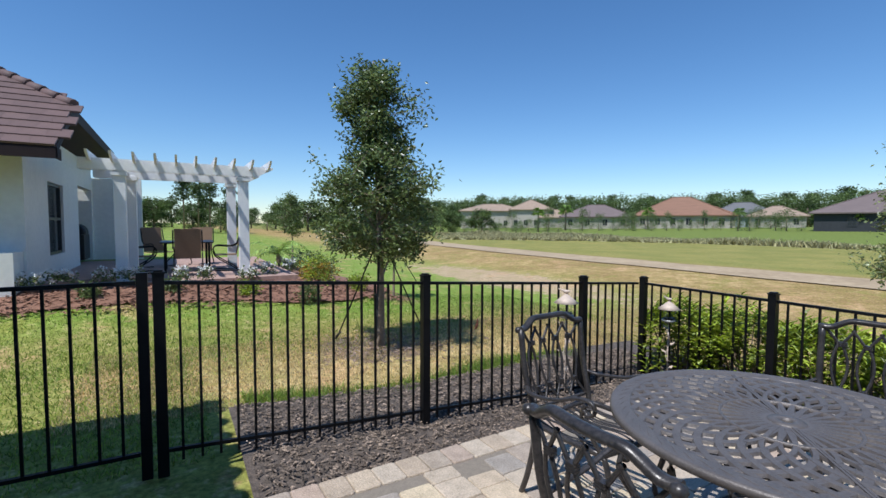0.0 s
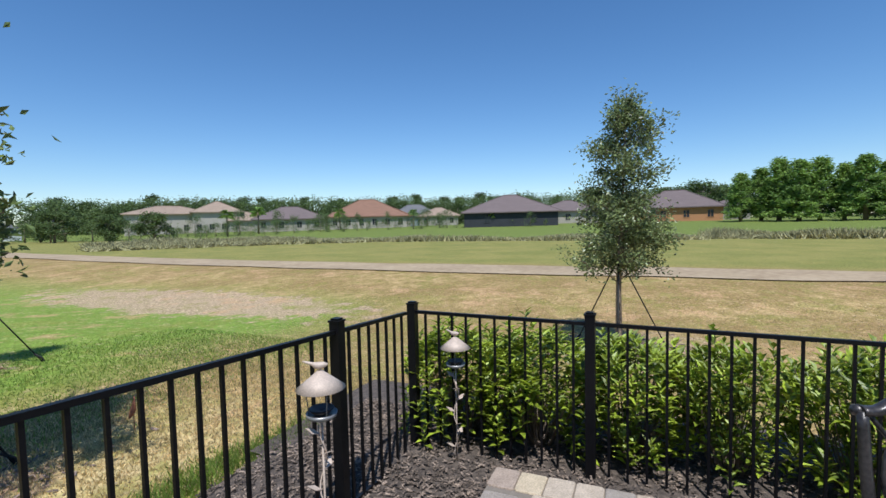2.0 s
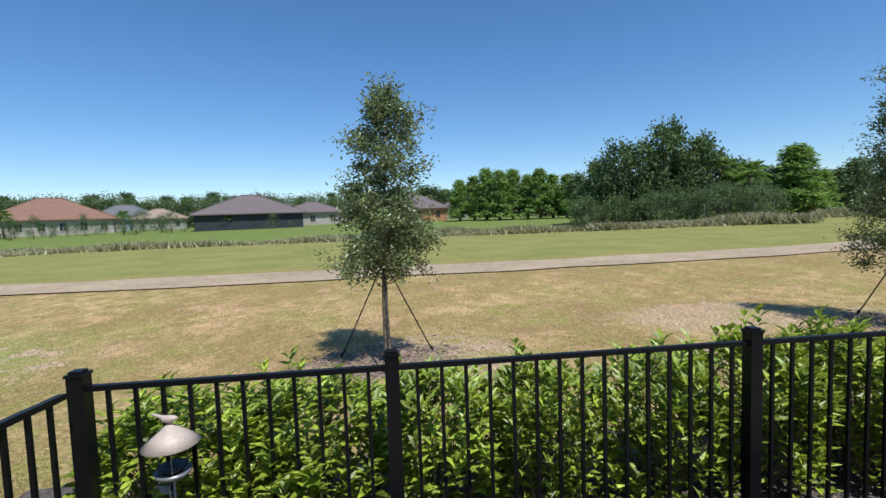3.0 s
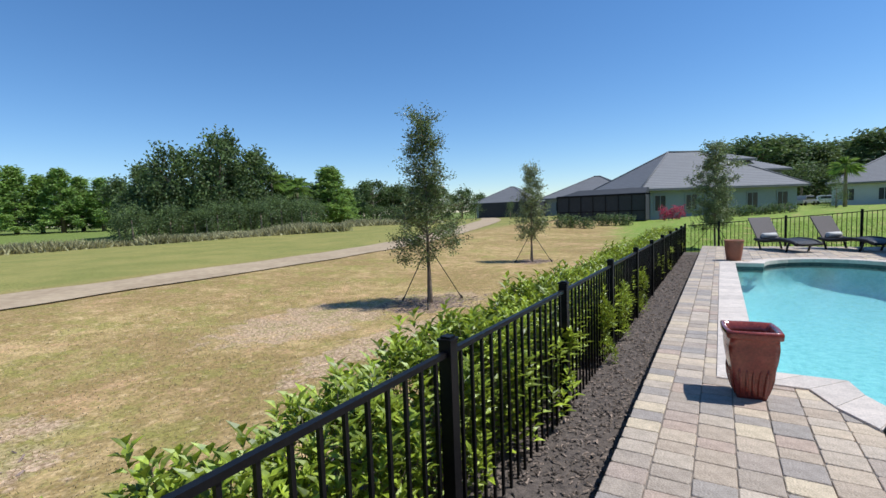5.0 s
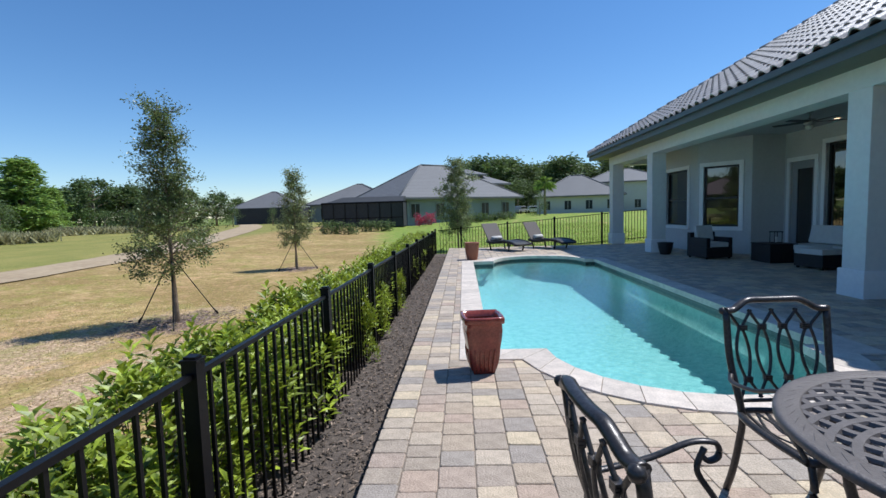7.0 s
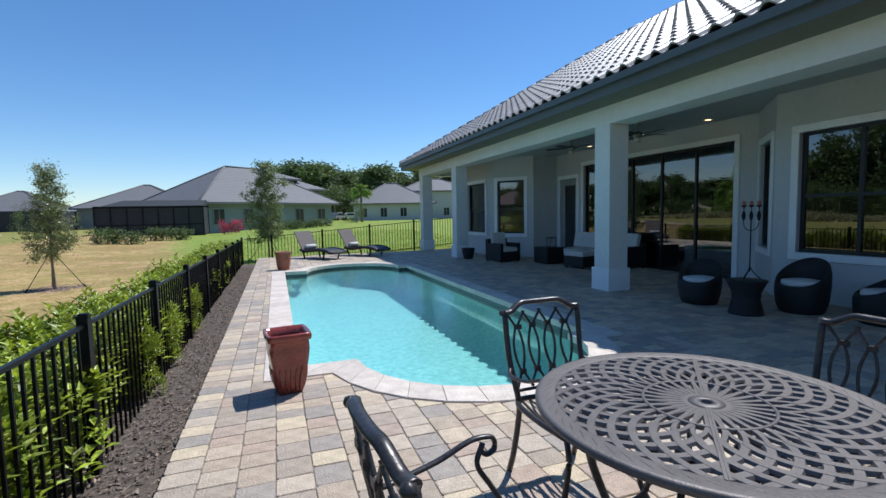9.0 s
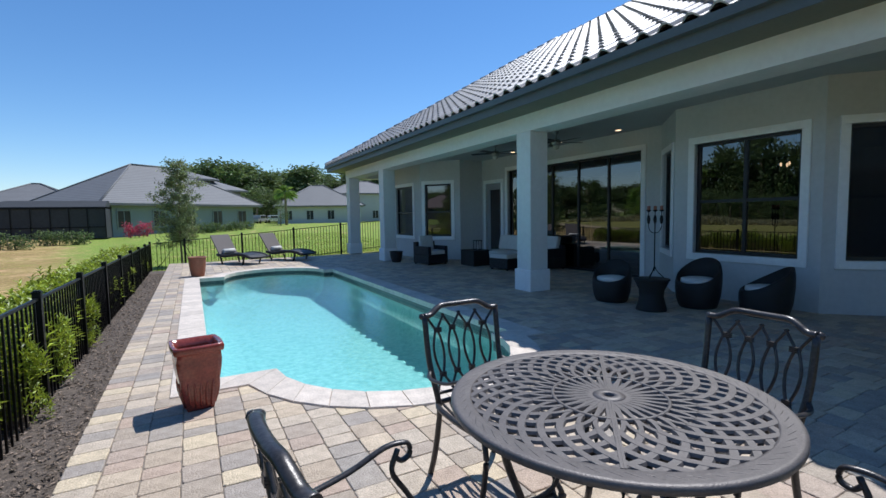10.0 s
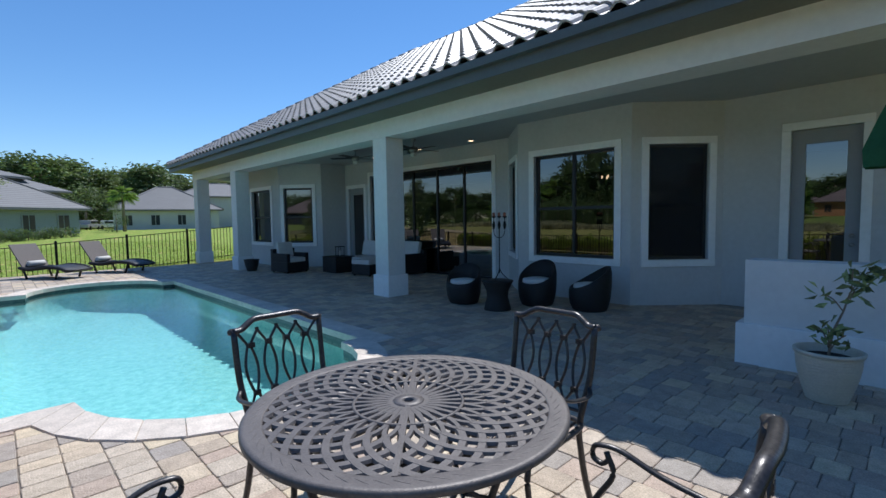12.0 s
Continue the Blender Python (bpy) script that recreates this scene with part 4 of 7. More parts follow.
def patio_chair(at):
    """Faces +x."""
    c = thing("patio_chair", "dark cast metal patio armchair with oval lattice back and scrolled arms", "chair", at, "chairs round the patio table")

    def bk(y, z):
        u = (z - 0.42) / 0.5
        return Vector((-0.225 - 0.11 * u - 0.02 * math.sin(u * math.pi) + 0.10 * (y / 0.25) ** 2 * 0.35, y, z))

    for s in (-1, 1):
        bm = bmesh.new()
        tube(bm, curve([(-0.30, s * 0.22, 0.0), (-0.26, s * 0.215, 0.12), (-0.225, s * 0.21, 0.28), tuple(bk(s * 0.215, 0.43)), tuple(bk(s * 0.235, 0.65)), tuple(bk(s * 0.24, 0.89))], 5), 0.016, 8)
        part("back_leg", bm, IRON, c)
        bm = bmesh.new()
        tube(bm, curve([(0.215, s * 0.225, 0.41), (0.245, s * 0.235, 0.33), (0.215, s * 0.225, 0.2), (0.20, s * 0.225, 0.1), (0.25, s * 0.235, 0.02)], 6), 0.014, 8)
        lathe(bm, [(0.001, 0), (0.02, 0), (0.022, 0.014), (0.001, 0.026)], 10, (0.25, s * 0.235, 0))
        part("front_leg", bm, IRON, c)
        bm = bmesh.new()
        scroll = [(0.17 + 0.03 * math.cos(a), s * 0.275, 0.625 + 0.03 * math.sin(a)) for a in (1.6, 0.6, -0.6, -1.8, -2.8)]
        tube(bm, curve([tuple(bk(s * 0.24, 0.60)), (-0.18, s * 0.275, 0.585), (-0.02, s * 0.285, 0.61), (0.10, s * 0.28, 0.655), (0.17, s * 0.275, 0.658)] + scroll[1:], 5), 0.0125, 8, 0.7)
        part("arm", bm, IRON, c)
        bm = bmesh.new()
        tube(bm, curve([(0.15, s * 0.275, 0.64), (0.125, s * 0.27, 0.57), (0.17, s * 0.255, 0.49), (0.21, s * 0.235, 0.42)], 6), 0.010, 8)
        part("arm_support", bm, IRON, c)
    bm = bmesh.new()
    top = [tuple(bk(y, 0.89 + 0.042 * step(0.21 - abs(y), 0.0, 0.09))) for y in (-0.245, -0.2, -0.16, -0.12, -0.05, 0.05, 0.12, 0.16, 0.2, 0.245)]
    tube(bm, curve(top, 4), 0.021, 10, 0.75)
    for e in (-1, 1):
        b = bk(e * 0.24, 0.885)
        lathe(bm, [(0.001, -0.018), (0.016, -0.013), (0.021, 0.0), (0.016, 0.013), (0.001, 0.018)], 12, tuple(b + Vector((-0.012, e * 0.006, 0.002))))
    part("top_rail", bm, IRON, c)
    bm = bmesh.new()
    tube(bm, curve([tuple(bk(y, 0.485 - 0.015 * (1 - (y / 0.25) ** 2))) for y in (-0.215, -0.1, 0, 0.1, 0.215)], 4), 0.009, 6)
    part("bottom_rail", bm, IRON, c)
    bm = bmesh.new()
    for k in range(4):
        yc = -0.15 + 0.1 * k
        for sgn in (-1, 1):
            pts = []
            for i in range(19):
                z = 0.485 + 0.40 * i / 18
                w = i / 18
                off = 0.05 * (0.2 - w) / 0.2 if w < 0.2 else 0.05 * (w - 0.8) / 0.2 if w > 0.8 else 0.026 * math.sin(math.pi * (w - 0.2) / 0.6)
                pts.append(tuple(bk((yc + sgn * (0.006 + off)) * (1 + 0.1 * (z - 0.48) / 0.4), z)))
            tube(bm, pts, 0.0075, 6, 1.0, False)
        for zz in (0.567, 0.803):
            b = bk(yc, zz)
            for dz in (-0.009, 0.0, 0.009):
                box(bm, b.x - 0.011, b.y - 0.017, zz + dz - 0.0035, b.x + 0.011, b.y + 0.017, zz + dz + 0.0035)
    part("back_lattice", bm, IRON, c)
    bm = bmesh.new()
    ring = curve([(0.215, -0.235, 0.42), (0.235, 0, 0.415), (0.215, 0.235, 0.42), (0.0, 0.245, 0.42), (-0.22, 0.21, 0.425), (-0.23, 0, 0.42), (-0.22, -0.21, 0.425), (0.0, -0.245, 0.42), (0.215, -0.235, 0.42)], 4)
    tube(bm, ring, 0.015, 8)
    part("seat_frame", bm, IRON, c)
    for k in range(9):
        bm = bmesh.new()
        y = -0.2 + 0.05 * k
        tube(bm, curve([(-0.215, y * 0.92, 0.42), (-0.05, y + 0.03 * math.sin(k * 2.0), 0.408), (0.1, y - 0.03 * math.sin(k * 2.0), 0.41), (0.22, y, 0.42)], 4), 0.009, 5, 0.5)
        part("seat_slat", bm, IRON, c)
        if k < 8:
            bm = bmesh.new()
            tube(bm, curve([(-0.215, (y + 0.05) * 0.92, 0.42), (-0.05, y + 0.01, 0.408), (0.1, y + 0.045, 0.41), (0.22, y, 0.42)], 4), 0.007, 5, 0.5)
            part("seat_slat", bm, IRON, c)
    return c


TX, TY = 2.30, 1.20
patio_table(pose(TX, TY, 0, 0, 0, 12))


def chair_pose(bx, by):
    d = Vector((TX - bx, TY - by, 0)).normalized()
    o = Vector((bx, by, 0)) + d * 0.335
    return pose(o.x, o.y, 0, 0, 0, math.degrees(math.atan2(d.y, d.x)))


first = patio_chair(chair_pose(2.35, 0.145))
for bx, by in ((1.28, 1.22), (2.2, 2.35), (3.55, 1.31)):
    copy_thing(first, chair_pose(bx, by))


# ---- planters ----
def square_planter(at):
    t = thing("tall_planter", "tall square glazed terracotta planter on the sunlit pavers", "planter", at)
    k_h = 0.91
    bm = bmesh.new()
    prof = [(0.095, 0.0), (0.102, 0.03), (0.132, 0.2), (0.153, 0.34), (0.16, 0.42), (0.156, 0.485), (0.167, 0.49), (0.175, 0.50), (0.178, 0.54), (0.172, 0.555), (0.15, 0.553), (0.14, 0.49), (0.135, 0.44)]
    lathe(bm, [(0.001, 0.0)] + [(r, z * k_h) for r, z in prof], 40, square=0.8)
    part("body", bm, POT, t)
    bm = bmesh.new()
    lathe(bm, [(0.001, 0.39), (0.13, 0.39)], 40, square=0.8)
    part("soil", bm, SOIL, t)
    for k in range(4):
        for j in range(5):
            bm = bmesh.new()
            x = -0.07 + 0.035 * j
            m = Matrix.Rotation(k * math.pi / 2, 4, "Z")
            pts = [m @ Vector((0.102 + 0.03 * u + 0.01 * math.sin(u * 3), x * (1 + 0.25 * u), 0.03 + 0.22 * u)) for u in (0, 0.25, 0.5, 0.75, 1)]
            tube(bm, pts, [0.006, 0.01, 0.011, 0.009, 0.002], 6)
            part("fluting", bm, POT, t)
    return t


square_planter(pose(3.69, -1.55, 0, 0, 0, 8))


def round_pot(name, label, at, r0, r1, h, material, ribs=0):
    t = thing(name, label, "pot", at)
    bm = bmesh.new()
    prof = [(0.001, 0)] + [(r0 + (r1 - r0) * math.sin(u * math.pi / 2) + (0.003 * math.sin(u * ribs * math.tau) if ribs else 0), h * 0.92 * u) for u in [k / 60 for k in range(61)]]
    prof += [(r1 + 0.015, h * 0.93), (r1 + 0.018, h * 0.99), (r1, h), (r1 - 0.02, h * 0.97), (r1 - 0.03, h * 0.8)]
    lathe(bm, prof, 48)
    part("body", bm, material, t)
    bm = bmesh.new()
    lathe(bm, [(0.001, h * 0.84), (r1 - 0.02, h * 0.84)], 32)
    part("soil", bm, SOIL, t)
    return t


pot = round_pot("ribbed_pot", "cream ribbed round pot with a sparse green shrub", pose(-1.13, 2.1, 0), 0.13, 0.205, 0.39, CREAM, 16)
round_pot("clay_pot", "brown clay pot on the pool deck corner", pose(3.6, -10.85, 0), 0.15, 0.2, 0.5, CLAY)
round_pot("dark_pot", "small dark round pot beside a porch column", pose(-1.92, -11.1, 0) @ pose(0, 0.1, 0), 0.13, 0.2, 0.34, WICKER)


def leaf_bunch(centres, n_leaf, length, width, spread, seed, fold=0.3, droop=0.2):
    """Many small folded leaves round the given points; returns verts and faces."""
    rnd = random.Random(seed)
    v, f = [], []
    for c in centres:
        for _ in range(n_leaf):
            q = Vector(c) + Vector((rnd.gauss(0, spread), rnd.gauss(0, spread), rnd.gauss(0, spread)))
            d = Vector((rnd.uniform(-1, 1), rnd.uniform(-1, 1), rnd.uniform(-0.5, 0.9) - droop)).normalized()
            s = d.orthogonal().normalized()
            s.rotate(Matrix.Rotation(rnd.uniform(0, math.tau), 3, d))
            u = d.cross(s)
            L, W = length * rnd.uniform(0.6, 1.25), width * rnd.uniform(0.7, 1.2)
            k = len(v)
            v += [q, q + d * L * 0.5 + s * W / 2 + u * W * fold, q + d * L, q + d * L * 0.5 - s * W / 2 + u * W * fold]
            f += [(k, k + 1, k + 2), (k, k + 2, k + 3)]
    return v, f


bm = bmesh.new()
tips = []
rnd = random.Random(5)
main = curve([(0, 0, 0.33), (-0.03, 0.02, 0.52), (-0.08, 0.07, 0.68), (-0.11, 0.11, 0.84), (-0.17, 0.19, 0.98)], 5)
tube(bm, main, [0.011 - 0.0004 * k for k in range(len(main))], 6)
for s, e in (((-0.08, 0.07, 0.68), (0.07, -0.04, 0.82)), ((-0.1, 0.1, 0.76), (-0.26, 0.16, 0.88)), ((-0.11, 0.11, 0.84), (-0.03, 0.12, 1.0)), ((-0.17, 0.19, 0.98), (-0.24, 0.29, 0.95)), ((0, 0, 0.4), (0.08, -0.05, 0.56)), ((0, 0, 0.42), (-0.1, -0.02, 0.54)), ((0, 0, 0.36), (0.03, 0.1, 0.52))):
    tube(bm, curve([s, tuple((Vector(s) + Vector(e)) / 2 + Vector((0, 0, 0.03))), e], 4), 0.005, 5)
    tips += [e, tuple(Vector(s).lerp(Vector(e), 0.7))]
tips += [(-0.17, 0.19, 1.0), (-0.14, 0.17, 0.95), (-0.2, 0.22, 0.94)]
part("stem", bm, BARK, pot)
v, f = leaf_bunch(tips, 5, 0.12, 0.05, 0.035, 4)
part("foliage", raw_mesh("foliage", v, f, OAKB), None, pot, "thin green leaves", "stuff")


# ---- bird feeders ----
def bird_feeder(x, y, apex, seed):
    g = ground_z(x, y) + 0.03
    t = thing("bird_feeder", "weathered metal bird feeder stake with leafy stem and small bird", "bird feeder", pose(x, y, g, 0, 0, 160 - 40 * seed), "bird feeders by the fence")
    h = apex - g
    bm = bmesh.new()
    lathe(bm, [(0.106, h - 0.082), (0.11, h - 0.08), (0.06, h - 0.04), (0.012, h), (0.001, h + 0.002)], 28)
    part("roof", bm, METAL, t, "cream cone roof")
    for k in range(3):
        a = k * math.tau / 3
        bm = bmesh.new()
        tube(bm, [(0.07 * math.cos(a), 0.07 * math.sin(a), h - 0.07), (0.055 * math.cos(a), 0.055 * math.sin(a), h - 0.2)], 0.0026, 6)
        part("cage_wire", bm, PEWTER, t)
    bm = bmesh.new()
    lathe(bm, [(0.03, h - 0.225), (0.065, h - 0.21), (0.07, h - 0.19), (0.06, h - 0.195), (0.001, h - 0.205)], 24)
    part("seed_cup", bm, PEWTER, t)
    bm = bmesh.new()
    lathe(bm, [(0.03, h - 0.2), (0.058, h - 0.172), (0.054, h - 0.17), (0.001, h - 0.185)], 20)
    part("seed_dish", bm, FRAME, t, "dark seed dish")
    bm = bmesh.new()
    tube(bm, [(0, 0, -0.1), (0, 0, h - 0.22)], 0.005, 6)
    tube(bm, [(0.018 * math.cos(u), 0.018 * math.sin(u), h - 0.25 - 0.045 * u) for u in [k * 0.5 for k in range(28)] if h - 0.25 - 0.045 * u > 0], 0.0035, 5)
    part("stake", bm, METAL, t)
    for k in range(7):
        z = h - 0.3 - 0.085 * k
        if z < 0.05:
            break
        a = k * 2.2
        bm = bmesh.new()
        d = Vector((math.cos(a), math.sin(a), 0.5)).normalized()
        s = d.cross(Vector((0, 0, 1))).normalized()
        b = Vector((0, 0, z))
        pts = [b + d * 0.012, b + d * 0.045 + s * 0.024, b + d * 0.085, b + d * 0.045 - s * 0.024]
        vs = [bm.verts.new(p) for p in pts] + [bm.verts.new(p + Vector((0, 0, 0.003))) for p in pts]
        bm.faces.new(vs[:4][::-1])
        bm.faces.new(vs[4:])
        for i in range(4):
            bm.faces.new((vs[i], vs[(i + 1) % 4], vs[4 + (i + 1) % 4], vs[4 + i]))
        part("metal_leaf", bm, METAL, t)
    bm = bmesh.new()
    tube(bm, [(-0.035, 0, h + 0.028), (-0.02, 0, h + 0.026), (0.0, 0, h + 0.022), (0.02, 0, h + 0.024), (0.036, 0, h + 0.032), (0.06, 0, h + 0.04), (0.075, 0, h + 0.045)], [0.004, 0.013, 0.018, 0.015, 0.008, 0.006, 0.003], 8)
    part("bird_ornament", bm, METAL, t, "small cream metal bird")


bird_feeder(3.46, 3.46, 0.815, 1)
bird_feeder(4.83, 3.36, 0.65, 2)


# ---- loungers ----
def lounger(at):
    t = thing("pool_lounger", "dark wicker pool lounger with grey sling and rolled white towel", "lounge chair", at, "loungers at the far pool end")
    W = 0.35
    bm = bmesh.new()
    for s in (-1, 1):
        tube(bm, curve([(0.0, s * W, 0.30), (0.35, s * W, 0.27), (0.8, s * W, 0.33), (1.25, s * W, 0.30), (1.5, s * W, 0.22)], 5), 0.05, 8, 0.9)
    tube(bm, [(1.5, -W, 0.22), (1.5, W, 0.22)], 0.03, 8)
    tube(bm, [(0.0, -W, 0.30), (0.0, W, 0.30)], 0.03, 8)
    part("frame", bm, WICKER, t)
    bm = bmesh.new()
    P = curve([(0.02, 0, 0.315), (0.35, 0, 0.285), (0.8, 0, 0.345), (1.25, 0, 0.315), (1.48, 0, 0.24)], 5)
    for a, b in zip(P, P[1:]):
        quad(bm, (a.x, -W, a.z), (b.x, -W, b.z), (b.x, W, b.z), (a.x, W, a.z))
    bmesh.ops.remove_doubles(bm, verts=bm.verts, dist=0.001)
    bmesh.ops.solidify(bm, geom=list(bm.faces), thickness=0.07)
    part("seat", bm, WICKER, t)
    bm = bmesh.new()
    box(bm, -0.02, -W, 0, 0.015, W, 0.74, m=pose(0.1, 0, 0.3, 0, -33, 0), bevel=0.01)
    part("backrest", bm, SLING, t, "grey brown sling backrest")
    for x, z in ((0.1, 0.27), (1.2, 0.27)):
        for s in (-1, 1):
            bm = bmesh.new()
            tube(bm, [(x, s * W * 0.95, z), (x + (0.1 if x < 1 else -0.1), s * W * 0.95, 0.0)], 0.028, 6)
            part("leg", bm, WICKER, t)
    bm = bmesh.new()
    tube(bm, [(0.12, -0.22, 0.40), (0.12, -0.2, 0.40), (0.12, 0.2, 0.40), (0.12, 0.22, 0.40)], [0.05, 0.075, 0.075, 0.05], 12)
    part("towel", bm, CUSHION, t, "rolled white towel")
    return t


l1 = lounger(pose(2.72, -14.3, 0, 0, 0, 126))
copy_thing(l1, pose(1.2, -14.6, 0, 0, 0, 130))


# ---- porch furniture ----
def tub_chair(at):
    t = thing("wicker_tub_chair", "black wicker tub chair with a white seat cushion on shaded pavers", "armchair", at, "wicker tub chairs under the porch")
    bm = bmesh.new()
    n = 40
    rings = []
    for zf, r in ((0.0, 0.23), (0.06, 0.25), (0.3, 0.285), (0.6, 0.30), (0.85, 0.30), (1.0, 0.285), (1.0, 0.255), (0.7, 0.235), (0.45, 0.22)):
        ring = []
        for k in range(n):
            a = k * math.tau / n
            back = 0.5 - 0.5 * math.cos(a)
            top = 0.34 + 0.32 * back ** 1.3
            ring.append(bm.verts.new((r * math.cos(a), r * math.sin(a), top * zf)))
        rings.append(ring)
    for s, u in zip(rings, rings[1:]):
        for k in range(n):
            f = bm.faces.new((s[k], s[(k + 1) % n], u[(k + 1) % n], u[k]))
            f.smooth = True
    bm.faces.new(list(reversed(rings[0])))
    part("shell", bm, WICKER, t)
    bm = bmesh.new()
    lathe(bm, [(0.001, 0.3), (0.2, 0.3), (0.236, 0.34), (0.228, 0.39), (0.15, 0.405), (0.001, 0.408)], 32)
    part("seat_cushion", bm, CUSHION, t, "white seat cushion")
    return t


tc0 = tub_chair(pose(-2.3, -2.85, 0, 0, 0, 20))
copy_thing(tc0, pose(-2.95, -1.8, 0, 0, 0, 5) @ Matrix.Diagonal((1.04, 1.04, 1.1, 1)))
copy_thing(tc0, pose(-3.12, -0.95, 0, 0, 0, -50) @ Matrix.Diagonal((1.06, 1.06, 1.02, 1)))
wt = thing("wicker_side_table", "black wicker hourglass side table between tub chairs", "side table", pose(-2.2, -2.03, 0))
bm = bmesh.new()
lathe(bm, [(0.001, 0), (0.21, 0), (0.21, 0.02), (0.165, 0.2), (0.175, 0.3), (0.23, 0.42), (0.235, 0.44)], 36)
part("base", bm, WICKER, wt)
bm = bmesh.new()
lathe(bm, [(0.001, 0.44), (0.245, 0.44), (0.25, 0.45), (0.245, 0.462), (0.001, 0.462)], 36)
part("top", bm, WICKER, wt)
cs = thing("candle_stand", "black iron three-arm candle stand with red candles on the side table", "candle holder", pose(-2.28, -2.05, 0.462, 0, 0, 127))
bm = bmesh.new()
tube(bm, [(0, 0, 0.1), (0, 0, 0.86)], 0.008, 8)
part("stem", bm, BLACK, cs)
for k in range(3):
    bm = bmesh.new()
    a = k * math.tau / 3
    tube(bm, curve([(0, 0, 0.18), (0.04 * math.cos(a), 0.04 * math.sin(a), 0.1), (0.13 * math.cos(a), 0.13 * math.sin(a), 0.008)], 5), 0.007, 6)
    part("foot", bm, BLACK, cs)
for k in (-1, 0, 1):
    bm = bmesh.new()
    tube(bm, curve([(0, 0, 0.66), (k * 0.05, 0, 0.68), (k * 0.085, 0, 0.76), (k * 0.085, 0, 0.98)], 5), 0.006, 6)
    lathe(bm, [(0.008, 0.97), (0.034, 0.99), (0.036, 1.0), (0.001, 0.995)], 16, (k * 0.085, 0, 0))
    lathe(bm, [(0.014, 0.8), (0.026, 0.86), (0.014, 0.92)], 12, (k * 0.085, 0, 0))
    arm = part("arm", bm, BLACK, cs)
    bm = bmesh.new()
    lathe(bm, [(0.022, 0.998), (0.022, 1.055), (0.001, 1.06)], 14, (k * 0.085, 0, 0))
    part("candle", bm, CLAY, arm, "red candle")


def wicker_seat(name, label, category, at, L, D, back=True, arms=(1, 1), cushions=1, pillow=True, h=0.66):
    t = thing(name, label, category, at)
    bm = bmesh.new()
    box(bm, 0, 0, 0.04, D, L, 0.30, bevel=0.015)
    if back:
        box(bm, 0, 0, 0.30, 0.12, L, h, bevel=0.02)
    for s, on in enumerate(arms):
        if on:
            y = 0 if s == 0 else L - 0.11
            box(bm, 0.121, y, 0.30, D, y + 0.11, 0.54, bevel=0.02)
    part("frame", bm, WICKER, t)
    w = (L - 0.11 * sum(arms)) / cushions
    for k in range(cushions):
        y = 0.11 * arms[0] + w * k
        bm = bmesh.new()
        box(bm, 0.13, y + 0.005, 0.302, D + 0.01, y + w - 0.005, 0.42, bevel=0.03)
        part("seat_cushion", bm, CUSHION, t, "off-white seat cushion")
        if back and pillow:
            bm = bmesh.new()
            box(bm, -0.06, -w / 2 + 0.01, 0.0, 0.06, w / 2 - 0.01, 0.42, m=pose(0.19, y + w / 2, 0.425, 0, -12, 0), bevel=0.04)
            part("back_cushion", bm, CUSHION, t, "off-white back cushion")
    for x in (0.05, D - 0.05):
        for y in (0.05, L - 0.05):
            bm = bmesh.new()
            box(bm, x - 0.02, y - 0.02, 0, x + 0.02, y + 0.02, 0.05)
            part("foot", bm, BLACK, t)
    return t


wicker_seat("wicker_armchair", "black wicker armchair with off-white cushions beside the wall", "armchair", pose(-2.12, -10.15, 0, 0, 0, 100), 0.72, 0.75)
wicker_seat("wicker_sofa", "black wicker sofa with off-white cushions under the porch", "sofa", pose(-4.45, -8.75, 0, 0, 0, 4), 0.95, 0.8, arms=(0, 0), h=0.7)
wicker_seat("wicker_sofa", "long black wicker sofa section with off-white cushions", "sofa", pose(-4.8, -7.9, 0, 0, 0, 0), 1.35, 0.75, arms=(0, 1), cushions=1, h=0.62)
wicker_seat("wicker_ottoman", "black wicker ottoman with off-white cushion", "ottoman", pose(-3.8, -7.8, 0, 0, 0, 10), 0.65, 0.62, back=False, arms=(0, 0))
st = thing("lantern_table", "small black wicker side table under the porch", "side table", pose(-3.75, -9.0, 0))
solid("base", [(0, -0.1, 0.0, 0.6, 0.6, 0.42)], WICKER, st, bevel=0.01)
solid("top", [(-0.01, -0.11, 0.422, 0.61, 0.61, 0.44)], BLACK, st, bevel=0.004)
lan = thing("lantern", "black metal lantern standing on the side table", "lantern", pose(-3.5, -8.75, 0.441))
solid("frame", [(-0.09, -0.09, 0, 0.09, 0.09, 0.015), (-0.09, -0.09, 0.015, -0.078, -0.078, 0.25), (0.078, -0.09, 0.015, 0.09, -0.078, 0.25), (-0.09, 0.078, 0.015, -0.078, 0.09, 0.25), (0.078, 0.078, 0.015, 0.09, 0.09, 0.25), (-0.1, -0.1, 0.25, 0.1, 0.1, 0.27)], BLACK, lan)
bm = bmesh.new()
lathe(bm, [(0.035, 0.016), (0.035, 0.14), (0.001, 0.145)], 14)
part("candle", bm, CUSHION, lan, "white candle")


